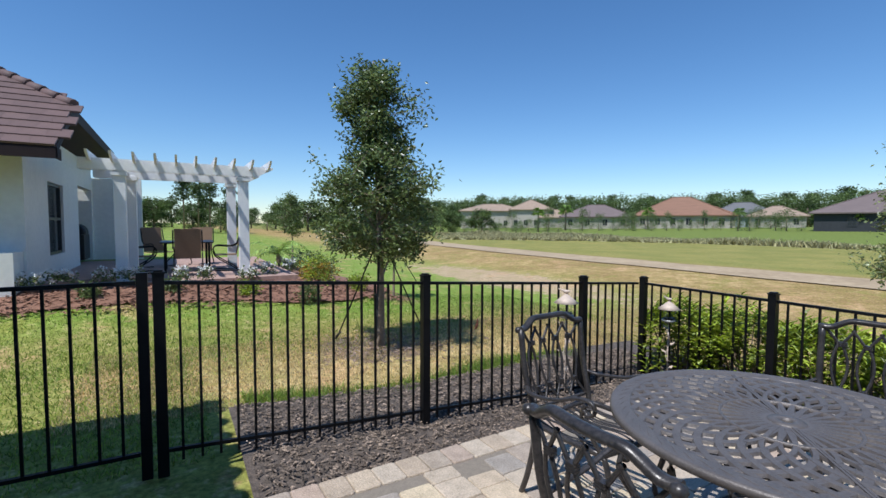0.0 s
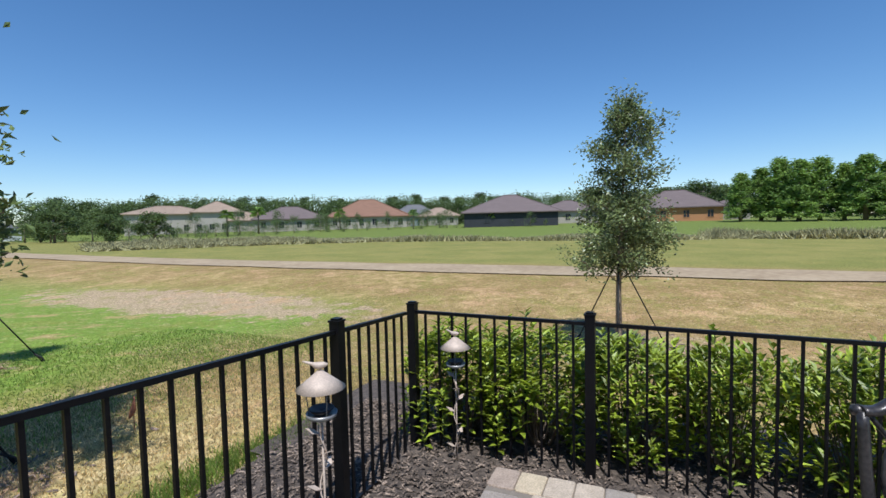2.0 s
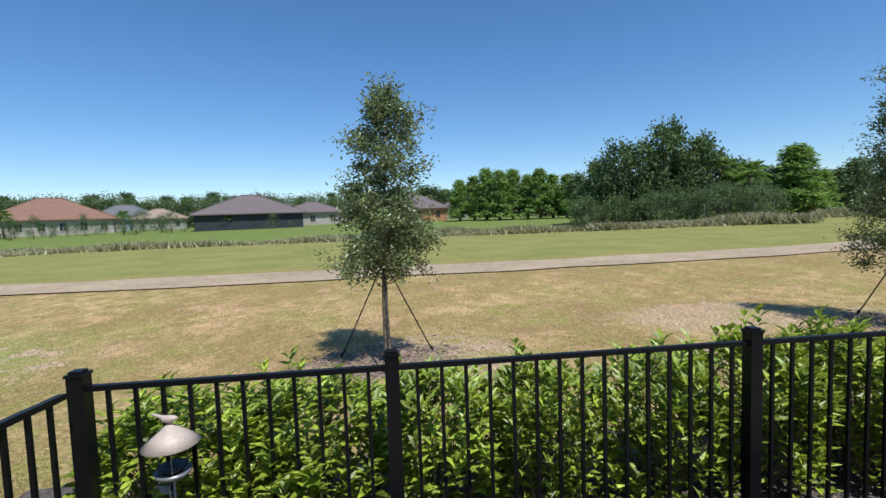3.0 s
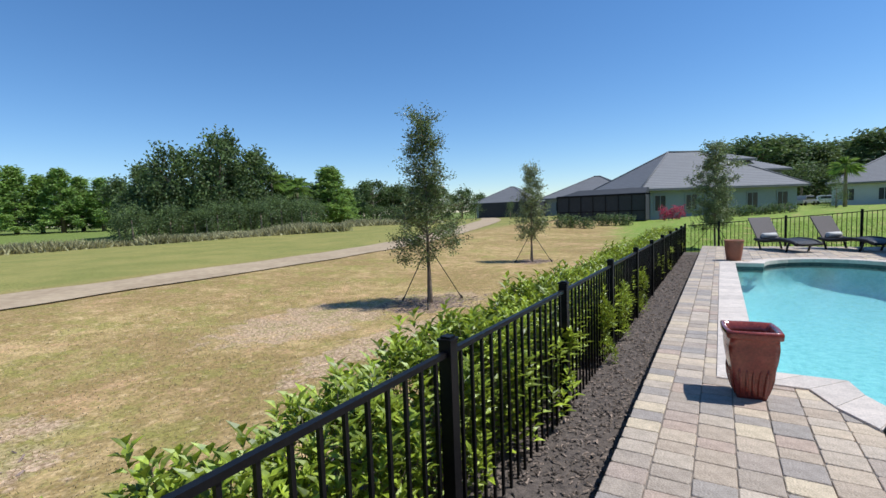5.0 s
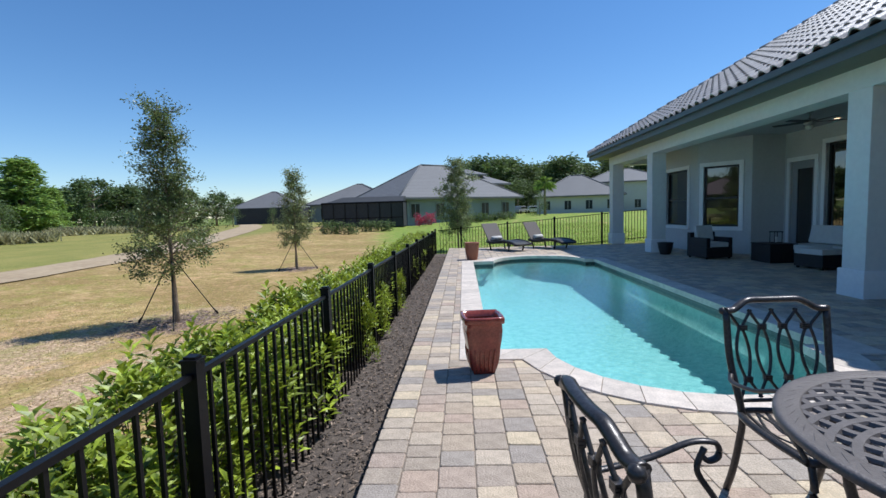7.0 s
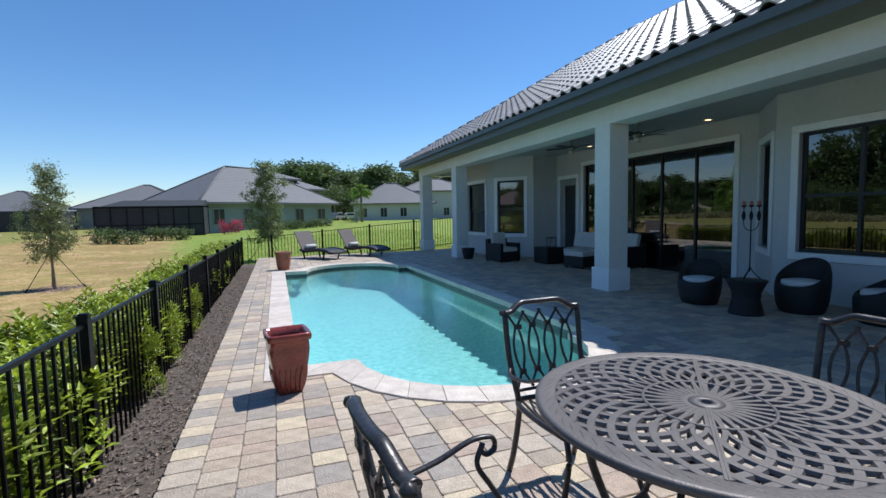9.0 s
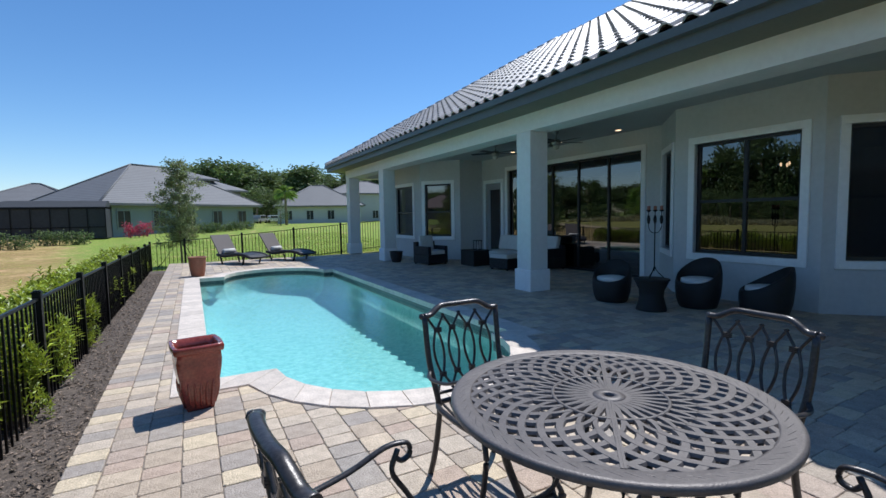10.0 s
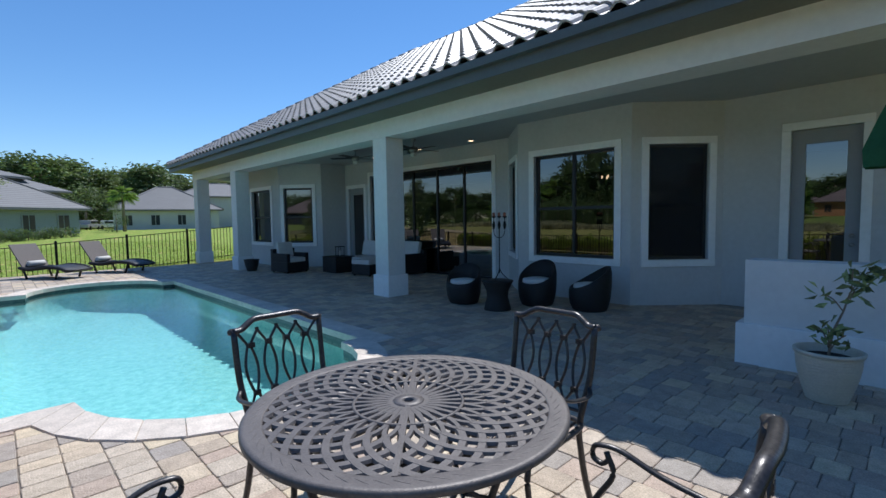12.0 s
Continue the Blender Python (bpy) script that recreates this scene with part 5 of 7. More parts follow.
def ceiling_fan(x, y):
    t = thing("ceiling_fan", "dark ceiling fan with light kit hanging under the porch ceiling", "ceiling fan", pose(x, y, CEIL_Z, 0, 0, 20), "porch ceiling fans")
    bm = bmesh.new()
    lathe(bm, [(0.06, 0.0), (0.05, -0.05), (0.015, -0.06), (0.015, -0.16), (0.09, -0.18), (0.1, -0.26), (0.07, -0.3), (0.001, -0.3)], 24)
    part("motor", bm, PEWTER, t)
    bm = bmesh.new()
    lathe(bm, [(0.06, -0.302), (0.075, -0.34), (0.04, -0.38), (0.001, -0.385)], 20)
    part("light_kit", bm, CUSHION, t, "white glass light bowl")
    for k in range(5):
        bm = bmesh.new()
        box(bm, 0.1, -0.06, -0.235, 0.62, 0.06, -0.225, m=Matrix.Rotation(k * math.tau / 5, 4, "Z") @ Matrix.Rotation(0.12, 4, "X"), bevel=0.003)
        part("blade", bm, FRAME, t)


ceiling_fan(-3.14, -7.3)
ceiling_fan(-3.33, -5.3)
um = thing("market_umbrella", "green market umbrella folded beside the porch door", "umbrella", pose(-2.42, 2.42, 0))
bm = bmesh.new()
tube(bm, [(0, 0, 0.05), (0, 0, 2.5)], 0.02, 8)
part("pole", bm, BLACK, um)
bm = bmesh.new()
rings = []
for z, r in ((1.84, 0.24), (2.0, 0.25), (2.3, 0.15), (2.6, 0.03)):
    rings.append([bm.verts.new((r * (1 + 0.18 * math.cos(6 * k * math.tau / 36)) * math.cos(k * math.tau / 36), r * (1 + 0.18 * math.cos(6 * k * math.tau / 36)) * math.sin(k * math.tau / 36), z)) for k in range(36)])
for s, u in zip(rings, rings[1:]):
    for k in range(36):
        bm.faces.new((s[k], s[(k + 1) % 36], u[(k + 1) % 36], u[k]))
part("canopy", bm, mat("green canvas", (0.02, 0.1, 0.045), 0.9), um, "dark green canvas canopy")
bm = bmesh.new()
lathe(bm, [(0.001, 0), (0.24, 0), (0.24, 0.04), (0.05, 0.07), (0.04, 0.2), (0.001, 0.2)], 24)
part("base", bm, BLACK, um)

# low drain lid by the pool
dr = thing("drain_lid", "small round dark drain lid set in the pavers", "drain", pose(3.28, -2.0, 0.002))
bm = bmesh.new()
lathe(bm, [(0.001, 0.004), (0.05, 0.004), (0.055, 0.0)], 20)
part("lid", bm, CLAY, dr)
# chandelier seen through the bay window
ch = thing("chandelier", "small lit chandelier hanging inside the bay window room", "chandelier", pose(-5.2, -1.6, 0))
for k in range(6):
    a = k * math.tau / 6
    bm = bmesh.new()
    tube(bm, curve([(0, 0, 2.15), (0.12 * math.cos(a), 0.12 * math.sin(a), 2.05), (0.2 * math.cos(a), 0.2 * math.sin(a), 2.15)], 4), 0.006, 6)
    arm = part("arm", bm, BLACK, ch)
    bm = bmesh.new()
    lathe(bm, [(0.001, 2.16), (0.014, 2.17), (0.016, 2.2), (0.001, 2.23)], 10, (0.2 * math.cos(a), 0.2 * math.sin(a), 0))
    part("bulb", bm, GLOW, arm, "lit bulb")
bm = bmesh.new()
tube(bm, [(0, 0, 2.1), (0, 0, CEIL_Z)], 0.008, 6)
part("stem", bm, BLACK, ch)


# ---- young trees ----
def young_tree(x, y, base, c0, c1, rad, seed, leaves, material, lean=(0, 0), stakes=3, label="", top_thin=0.5, leaf=0.055, girth=0.035, shape=(0.7, 1.0, 0.9, 0.7, 0.5, 0.25)):
    t = thing("young_oak_tree", label or "young live oak with dark green crown held by guy straps", "tree", pose(x, y, base), "young oaks along the turf")
    rnd = random.Random(seed)
    H = c1 - base
    bm = bmesh.new()
    tr = curve([(0, 0, -0.1), (0.02, 0.01, H * 0.25), (lean[0] * 0.4, lean[1] * 0.4, H * 0.55), (lean[0], lean[1], H * 0.97)], 5)
    tube(bm, tr, [girth * (1.25 - 1.12 * k / (len(tr) - 1)) for k in range(len(tr))], 9)

    def axis(z):
        u = min(1, max(0, z / H))
        k = u * (len(tr) - 1)
        i = min(int(k), len(tr) - 2)
        return tr[i].lerp(tr[i + 1], k - i)

    centres = []
    nb = 56
    for k in range(nb):
        u = (k + rnd.random()) / nb
        z = (c0 - base) * 0.92 + (H - (c0 - base)) * u * 0.96
        w_ = u * (len(shape) - 1)
        prof = rad * (shape[int(w_)] + (shape[min(int(w_) + 1, len(shape) - 1)] - shape[int(w_)]) * (w_ - int(w_))) * rnd.uniform(0.6, 1.15)
        a = k * 2.4 + rnd.uniform(-0.4, 0.4)
        b = axis(z)
        out = Vector((math.cos(a), math.sin(a), rnd.uniform(0.15, 0.8)))
        tip = b + out * prof * 0.85 + Vector((0, 0, 0.08 - 0.15 * (1 - u)))
        mid = b.lerp(tip, 0.5) + Vector((rnd.gauss(0, 0.03), rnd.gauss(0, 0.03), 0.05))
        tube(bm, curve([b, mid, tip], 3), [0.011, 0.009, 0.008, 0.006, 0.005, 0.004, 0.003], 5, 1, False)
        for j in range(6):
            w = rnd.uniform(0.3, 1)
            s = mid.lerp(tip, w) if w > 0.5 else b.lerp(mid, w * 2)
            e = s + Vector((rnd.gauss(0, 0.16), rnd.gauss(0, 0.16), rnd.gauss(0.05, 0.12))) * (rad + 0.15)
            tube(bm, [s, e], [0.004, 0.002], 4, 1, False)
            for q in range(5):
                centres.append(s.lerp(e, (q + 0.5) / 5 * 1.1))
        centres += [tip, tip, mid]
    part("trunk", bm, BARK, t, "grey brown trunk with thin limbs")
    per = max(1, round(leaves / len(centres)))
    v, f = leaf_bunch(centres, per, leaf, leaf * 0.45, 0.062, seed + 1)
    part("crown", raw_mesh("crown", v, f, material), None, t, kind="stuff")
    for k in range(stakes):
        a = k * math.tau / stakes + seed
        bm = bmesh.new()
        gx, gy = 0.78 * math.cos(a), 0.78 * math.sin(a)
        gz = ground_z(x + gx, y + gy) - base
        h = (c0 - base) * 1.0
        b = axis(h)
        tube(bm, [(b.x, b.y, h), (gx, gy, gz)], 0.015, 5, 0.6)
        tube(bm, [(gx * 0.9, gy * 0.9, gz + 0.12), (gx, gy, gz + 0.05), (gx * 1.04, gy * 1.04, gz - 0.08)], 0.014, 6)
        part("guy_strap", bm, STRAP, t)
    return t


TREES = [
    (2.86, 6.45, 1.3, 3.78, 1.12, 21, 23000, OAK, (-0.08, 0.0), 0.5, 0.072, 0.055),
    (9.3, 2.45, 0.88, 3.45, 0.8, 22, 17000, OAKB, (0.05, -0.1), 0.8, 0.066, 0.045),
    (9.3, -6.0, 0.72, 3.7, 1.0, 23, 17000, OAK, (0.0, 0.12), 0.42, 0.06, 0.04),
    (10.0, -14.3, 0.6, 3.25, 0.72, 24, 9000, OAKB, (0.0, 0.0), 0.5, 0.07, 0.035),
    (4.05, -17.4, 0.75, 3.75, 0.95, 25, 13000, OAKB, (0.0, 0.0), 0.6, 0.08, 0.035),
]
SHAPES = {21: (0.6, 0.98, 1.0, 0.85, 0.62, 0.4, 0.42, 0.36, 0.08), 22: (0.85, 1.0, 0.85, 0.68, 0.66, 0.58, 0.2), 23: (0.6, 1.1, 1.0, 0.62, 0.42, 0.46, 0.4, 0.15), 24: (0.7, 1.0, 0.9, 0.6, 0.3), 25: (0.8, 1.0, 0.95, 0.7, 0.35)}
for x, y, c0, c1, r, seed, n, m, lean, thin, lf, g in TREES:
    young_tree(x, y, ground_z(x, y), c0, c1, r, seed, n, m, lean, top_thin=thin, leaf=lf, girth=g, shape=SHAPES[seed])
young_tree(4.6, 9.9, ground_z(4.6, 9.9), 1.0, 2.4, 0.38, 31, 3000, OAK, label="slim young oak with guy straps beyond the larger tree", girth=0.025)
young_tree(4.75, 21.0, ground_z(4.75, 21.0), 1.3, 2.8, 0.62, 32, 3500, OAK, stakes=0, label="small round young tree on the far lawn", leaf=0.09)


# ---- hedge ----
def shrub_mesh(seed, h=1.0, r=0.5, n=215):
    rnd = random.Random(seed)
    bm = bmesh.new()
    v, f = [], []
    for k in range(n):
        a, q = rnd.uniform(0, math.tau), math.sqrt(rnd.random())
        top = h * (1.0 - 0.28 * q * q) * rnd.uniform(0.85, 1.0)
        if rnd.random() < 0.08:
            top *= 1.17
        if rnd.random() < 0.5:
            top *= rnd.uniform(0.25, 0.9)
        tip = Vector((r * q * math.cos(a), r * q * math.sin(a), top))
        if k % 3 == 0:
            tube(bm, [(tip.x * 0.3, tip.y * 0.3, 0), tip * 0.97], [0.006, 0.003], 4, 1, False)
        for j in range(9):
            az = j * 2.4 + rnd.uniform(-0.3, 0.3)
            d = Vector((math.cos(az), math.sin(az), 0.25 + 0.12 * j)).normalized()
            d = (d + Vector((math.cos(a), math.sin(a), 0)) * 0.25 * q).normalized()
            s = d.cross(Vector((0, 0, 1))).normalized()
            u = s.cross(d)
            L, W = rnd.uniform(0.07, 0.12), rnd.uniform(0.034, 0.054)
            b = tip - Vector((0, 0, 0.16)) + Vector((0, 0, 0.019 * j))
            i = len(v)
            v += [b, b + d * L * 0.45 + s * W / 2 + u * 0.012, b + d * L * 0.45, b + d * L * 0.45 - s * W / 2 + u * 0.012, b + d * L - u * 0.012]
            f += [(i, i + 1, i + 2), (i, i + 2, i + 3), (i + 2, i + 1, i + 4), (i + 3, i + 2, i + 4)]
    return mesh_of("branch", bm, BARK), raw_mesh("foliage", v, f, HEDGE)


shrubs = [shrub_mesh(s) for s in (1, 2, 3, 4)]
rnd = random.Random(8)


def shrub(x, y, k, sx, sz, label="glossy bright green hedge shrub growing against the black fence", cat="shrub", group="hedge shrubs"):
    t = thing("hedge_shrub", label, cat, pose(x, y, ground_z(x, y) + 0.03, 0, 0, rnd.uniform(0, 360)), group)
    st_, fo = shrubs[k % 4]
    for n, me in (("branch", st_), ("foliage", fo)):
        o = part(n, me, None, t, kind="stuff" if n == "foliage" else "")
        o.scale = (sx, sx, sz)


yy, k = FENCE_N - 0.25, 0
while yy > FENCE_S + 0.4:
    near_h = 0.93
    shrub(FX + 0.47 + rnd.uniform(-0.06, 0.06), yy, k, rnd.uniform(0.82, 1.05), near_h * rnd.uniform(0.92, 1.08))
    yy -= 0.62 + rnd.uniform(0, 0.1)
    k += 1
for yy in (-2.6, -3.6, -5.1):
    shrub(FX + 0.12, yy, k, 0.5, 0.8)
    k += 1


# ---- mulch chips and grass ----
BROWNCHIP = mat("pinkish brown bark chips", (0.2, 0.13, 0.1), 0.9, vary=0.4, scale=10, per_island=0.5, second=(0.36, 0.27, 0.22))


def chips(name, n, place, size, material, seed, parent=None):
    rnd = random.Random(seed)
    v, f = [], []
    while len(f) < n * 2:
        x, y = place(rnd)
        z = max(ground_z(x, y) + 0.055, -0.325) if name == "bark_chips" else ground_z(x, y) + (0.05 if name == "bark_chips_red" else 0.0)
        c = Vector((x, y, z + rnd.uniform(0, 0.02)))
        a = rnd.uniform(0, math.tau)
        d = Vector((math.cos(a), math.sin(a), rnd.uniform(-0.4, 0.4))) * size * rnd.uniform(0.5, 1.5)
        s = Vector((-math.sin(a), math.cos(a), rnd.uniform(-0.6, 0.6))) * size * 0.35 * rnd.uniform(0.5, 1.3)
        k = len(v)
        v += [c - d - s, c + d - s * 0.6, c + d * 0.9 + s, c - d * 0.8 + s, c + Vector((0, 0, 0.008))]
        f += [(k, k + 1, k + 4), (k + 1, k + 2, k + 4), (k + 2, k + 3, k + 4), (k + 3, k, k + 4)]
    return tagged(part(name, raw_mesh(name, v, f, material), None, parent), label="loose shredded bark chips", category="mulch", kind="stuff")


chips("bark_chips", 38000, lambda r: (r.uniform(DX1 + 0.02, 5.6), 4.6 - 19 * r.random() ** 1.6) if r.random() < 0.6 else (r.uniform(0.8, 4.6), r.uniform(DY1 + 0.02, 4.75)), 0.019, CHIP, 3)
def ring_place(r):
    x, y, q = r.choice(((2.86, 6.45, 0.45), (9.3, 2.45, 0.5), (9.3, -6.0, 0.5), (10.0, -14.3, 0.4)))
    return x + r.gauss(0, q), y + r.gauss(0, q)


chips("bark_chips_loose", 5000, ring_place, 0.03, BROWNCHIP, 14)
chips("bark_chips_red", 3500, lambda r: (r.uniform(-2, 4.8), r.uniform(9.3, 10.9)), 0.05, REDMULCH, 4)


def grass(name, n, place, h, material, seed, w=0.006):
    rnd = random.Random(seed)
    v, f = [], []
    for _ in range(n):
        x, y = place(rnd)
        if DX0 - 0.1 < x < DX1 + 0.1 and DY0 - 0.3 < y < DY1 + 0.1:
            continue
        z = ground_z(x, y) - 0.005
        a = rnd.uniform(0, math.tau)
        hh = h * rnd.uniform(0.5, 1.3)
        k = len(v)
        dx, dy = math.cos(a) * w, math.sin(a) * w
        v += [(x - dx, y - dy, z), (x + dx, y + dy, z), (x + rnd.gauss(0, hh * 0.5), y + rnd.gauss(0, hh * 0.5), z + hh)]
        f.append((k, k + 1, k + 2))
    return tagged(part(name, raw_mesh(name, v, f, material), None), label="short mown turf grass blades", category="grass", kind="stuff")


GREEN = leaf_mat("green grass blades", (0.14, 0.22, 0.03), (0.24, 0.34, 0.06), 0.6, 0.5)
DRY = leaf_mat("dry grass blades", (0.42, 0.35, 0.14), (0.68, 0.56, 0.3), 0.8, 0.6)
grass("lawn_grass", 60000, lambda r: (r.uniform(-3.5, 8), 6.7 + 3.5 * r.random() ** 1.2 + r.gauss(0, 0.3)) if r.random() < 0.75 else (r.uniform(-3, 0.6), r.uniform(3.9, 7)), 0.04, GREEN, 6)
grass("edge_grass", 9000, lambda r: (lambda x: (x, 4.85 + 0.12 * math.sin(x * 2) + r.gauss(0, 0.12)))(r.uniform(0.9, 5.2)), 0.07, GREEN, 16)
grass("dry_grass", 50000, lambda r: (6.0 + 8 * r.random() ** 1.6, r.uniform(-8, 9)), 0.022, DRY, 7, 0.009)
grass("dry_lawn_grass", 45000, lambda r: (r.uniform(-0.5, 6.5), r.uniform(4.8, 7.3)), 0.035, DRY, 9)
grass("end_lawn_grass", 30000, lambda r: (r.uniform(-6, 8), -15.9 - 16 * r.random() ** 1.4), 0.05, GREEN, 8, 0.012)


# ---- far trees ----
EYEP = Vector((3.0, 2.0, 0))


def at_az(az, d):
    a = radians(az)
    return EYEP.x + d * math.cos(a), EYEP.y + d * math.sin(a)


def crown_tree(kind, seed):
    """A tree one unit high, to be scaled."""
    rnd = random.Random(seed)
    bm = bmesh.new()
    cen, n, L, W, sp = [], 130, 0.05, 0.028, 0.055
    if kind == "hardwood":
        tube(bm, [(0, 0, -0.02), (0.01, 0, 0.3), (0.0, 0.02, 0.75)], [0.025, 0.02, 0.008], 6)
        for k in range(26):
            a, z = rnd.uniform(0, math.tau), rnd.uniform(0.12, 0.93)
            r = 0.36 * math.sin(math.pi * min(1, (z + 0.12) * 0.9)) ** 0.7 * rnd.uniform(0.35, 1.0)
            c = (r * math.cos(a), r * math.sin(a), z)
            cen.append(c)
            tube(bm, [(0, 0, z * 0.75), c], [0.008, 0.003], 4, 1, False)
    elif kind == "pine":
        tube(bm, [(0, 0, -0.02), (0.01, 0, 0.5), (0.0, 0.01, 0.97)], [0.014, 0.011, 0.004], 6)
        n, sp = 60, 0.04
        for k in range(15):
            a, z = rnd.uniform(0, math.tau), rnd.uniform(0.5, 0.97)
            r = rnd.uniform(0.03, 0.2) * (1.25 - z)/0.6
            c = (r * math.cos(a), r * math.sin(a), z)
            cen.append(c)
            tube(bm, [(0, 0, z - 0.04), c], [0.005, 0.002], 4, 1, False)
    elif kind == "cypress":
        tube(bm, [(0, 0, -0.02), (0, 0, 0.95)], [0.02, 0.004], 6)
        n, sp, L, W = 80, 0.021, 0.036, 0.016
        for k in range(84):
            a, z = rnd.uniform(0, math.tau), 0.09 + 0.89 * k / 83
            r = 0.21 * (1.02 - z) ** 0.8 * rnd.uniform(0.35, 1.0)
            c = (r * math.cos(a), r * math.sin(a), z)
            cen.append(c)
            tube(bm, [(0, 0, z - 0.03), c], [0.004, 0.002], 4, 1, False)
    else:
        n, sp = 60, 0.09
        tube(bm, [(0, 0, -0.05), (0, 0, 0.6)], [0.03, 0.01], 6)
        for k in range(18):
            a, z = rnd.uniform(0, math.tau), rnd.uniform(0.08, 0.85)
            r = 0.5 * math.sin(math.pi * min(1, z + 0.15)) ** 0.6 * rnd.uniform(0.2, 1.0)
            cen.append((r * math.cos(a), r * math.sin(a), z))
    v, f = leaf_bunch(cen, n, L, W, sp, seed + 50)
    return mesh_of("trunk", bm, BARK), raw_mesh("crown", v, f, {"hardwood": TREEF, "pine": PINEF, "cypress": CYPF, "bush": TREEF}[kind])


variants = {k: [crown_tree(k, s) for s in range(3)] for k in ("hardwood", "pine", "cypress", "bush")}
LAB = {"hardwood": ("broadleaf_tree", "dark green broadleaf tree in the distant wood", "tree"), "pine": ("pine_tree", "tall thin pine with clumped needles in distance", "tree"),
       "cypress": ("cypress_tree", "bright green pointed cypress beside the pond", "tree"), "bush": ("bush", "rounded green bush in the distance", "bush")}
rnd = random.Random(17)


def plant(kind, x, y, h, wide=1.0, z=None):
    name, label, cat = LAB[kind]
    t = thing(name, label, cat, pose(x, y, ground_z(x, y) if z is None else z, 0, 0, rnd.uniform(0, 360)), name.replace("_", " ") + "s")
    for n, me in zip(("trunk", "crown"), rnd.choice(variants[kind])):
        part(n, me, None, t, kind="stuff" if n == "crown" else "").scale = (h * wide, h * wide, h)


for k in range(84):
    plant("bush", *at_az(-9 + k * 0.9, rnd.uniform(175, 195)), rnd.uniform(10.4, 12.2), 1.3)
for k in range(76):
    az = -8 + k * 0.95 + rnd.uniform(-0.5, 0.5)
    d = rnd.uniform(215, 260)
    plant("hardwood", *at_az(az, d), rnd.uniform(7.5, 9.5), 2.3)
    if az > 12 or rnd.random() < 0.5:
        plant("pine", *at_az(az + rnd.uniform(0, 1.4), rnd.uniform(200, 230)), rnd.uniform(9.5, 13.5), 1.3)
for k in range(26):
    az = 60 + k * 2.6 + rnd.uniform(-0.8, 0.8)
    plant("hardwood", *at_az(az, rnd.uniform(105, 150)), rnd.uniform(6, 7.8), 1.5)
    plant("bush", *at_az(az + 1.2, rnd.uniform(95, 110)), rnd.uniform(3.4, 4.6), 1.5)
for k in range(17):
    plant("hardwood", *at_az(56 + k * 4.2 + rnd.uniform(-1, 1), rnd.uniform(84, 96)), rnd.uniform(4.2, 6.2), 1.7)
for az, d, h in ((88.5, 80, 8.0), (91, 82, 8.6), (86.5, 83, 7.6), (89.7, 78, 7.2)):
    plant("pine", *at_az(az, d), h, 1.2)
for az, h in ((-9.5, 8.2), (-11.3, 9.0), (-12.8, 10.2), (-14.4, 9.6), (-16, 9.8), (-17.8, 8.6), (-19.3, 9.4), (-20.8, 8.4), (-22.4, 8.2)):
    plant("cypress", *at_az(az, rnd.uniform(96, 104)), h * 1.08, 1.9)
for az in range(-24, 0, 2):
    plant("hardwood", *at_az(az, rnd.uniform(150, 170)), rnd.uniform(9, 11.5), 1.5)
for az, d, h, w in ((-25.4, 66, 9.0, 1.0), (-28.2, 62, 10.8, 0.8), (-31, 66, 10.3, 1.0), (-32.8, 62, 12.4, 0.75), (-36, 64, 10.6, 0.9), (-38.5, 65, 8.6, 1.0), (-24, 72, 7.6, 1.1), (-30, 72, 10.6, 1.1), (-41, 72, 7.4, 1.0), (-35, 70, 9.6, 1.1)):
    if az in (-30, -38.5, -35):
        continue
    plant("hardwood", *at_az(az, d), h, w)
for k in range(18):
    az = -23.3 - 1.12 * k
    plant("bush", *at_az(az, rnd.uniform(55, 60)), rnd.uniform(2.8, 4.4), 1.2)
    plant("bush", *at_az(az - 0.6, rnd.uniform(61, 66)), rnd.uniform(4.2, 6.2) * (1.2 if 3 < k < 11 else 0.9), 1.0)
for az, d, h in ((-26.5, 68, 8.2), (-34.2, 68, 9.2), (-37.4, 68, 8.6), (-40, 69, 7.6), (-42.6, 70, 6.6)):
    plant("hardwood", *at_az(az, d), h, 1.0)
for k in range(34):
    plant("bush", *at_az(10 + k * 1.45 + rnd.uniform(-0.5, 0.5), rnd.uniform(100, 106)), rnd.uniform(2.2, 4.6), rnd.uniform(0.7, 1.0))
plant("cypress", *at_az(-44.6, 70), 8.8, 2.5)
plant("cypress", *at_az(-46.6, 74), 5.8, 2.4)
for az, d, h in ((-48.5, 120, 8), (-50, 110, 9.5), (-52.5, 115, 8.5), (-54, 118, 8.8), (-56.5, 118, 8.6), (-58.5, 120, 8.6), (-61, 120, 7.6), (-63, 125, 6.5), (-66, 125, 6.5), (-69, 125, 6)):
    plant("hardwood", *at_az(az, d), h, 1.4)
for az in (-50.5, -52.5, -55):
    plant("bush", *at_az(az, 62), 2.6, 1.5)
for k in range(24):
    az = -91 - k * 2.2 + rnd.uniform(-0.5, 0.5)
    plant("hardwood", *at_az(az, rnd.uniform(110, 140)), rnd.uniform(11.5, 14.5) + (2 if k > 6 else 0), 1.6)
    plant("hardwood", *at_az(az - 1.0, rnd.uniform(118, 150)), rnd.uniform(11, 15), 1.7)
    plant("bush", *at_az(az + 1.1, rnd.uniform(104, 116)), rnd.uniform(7, 9), 1.3)
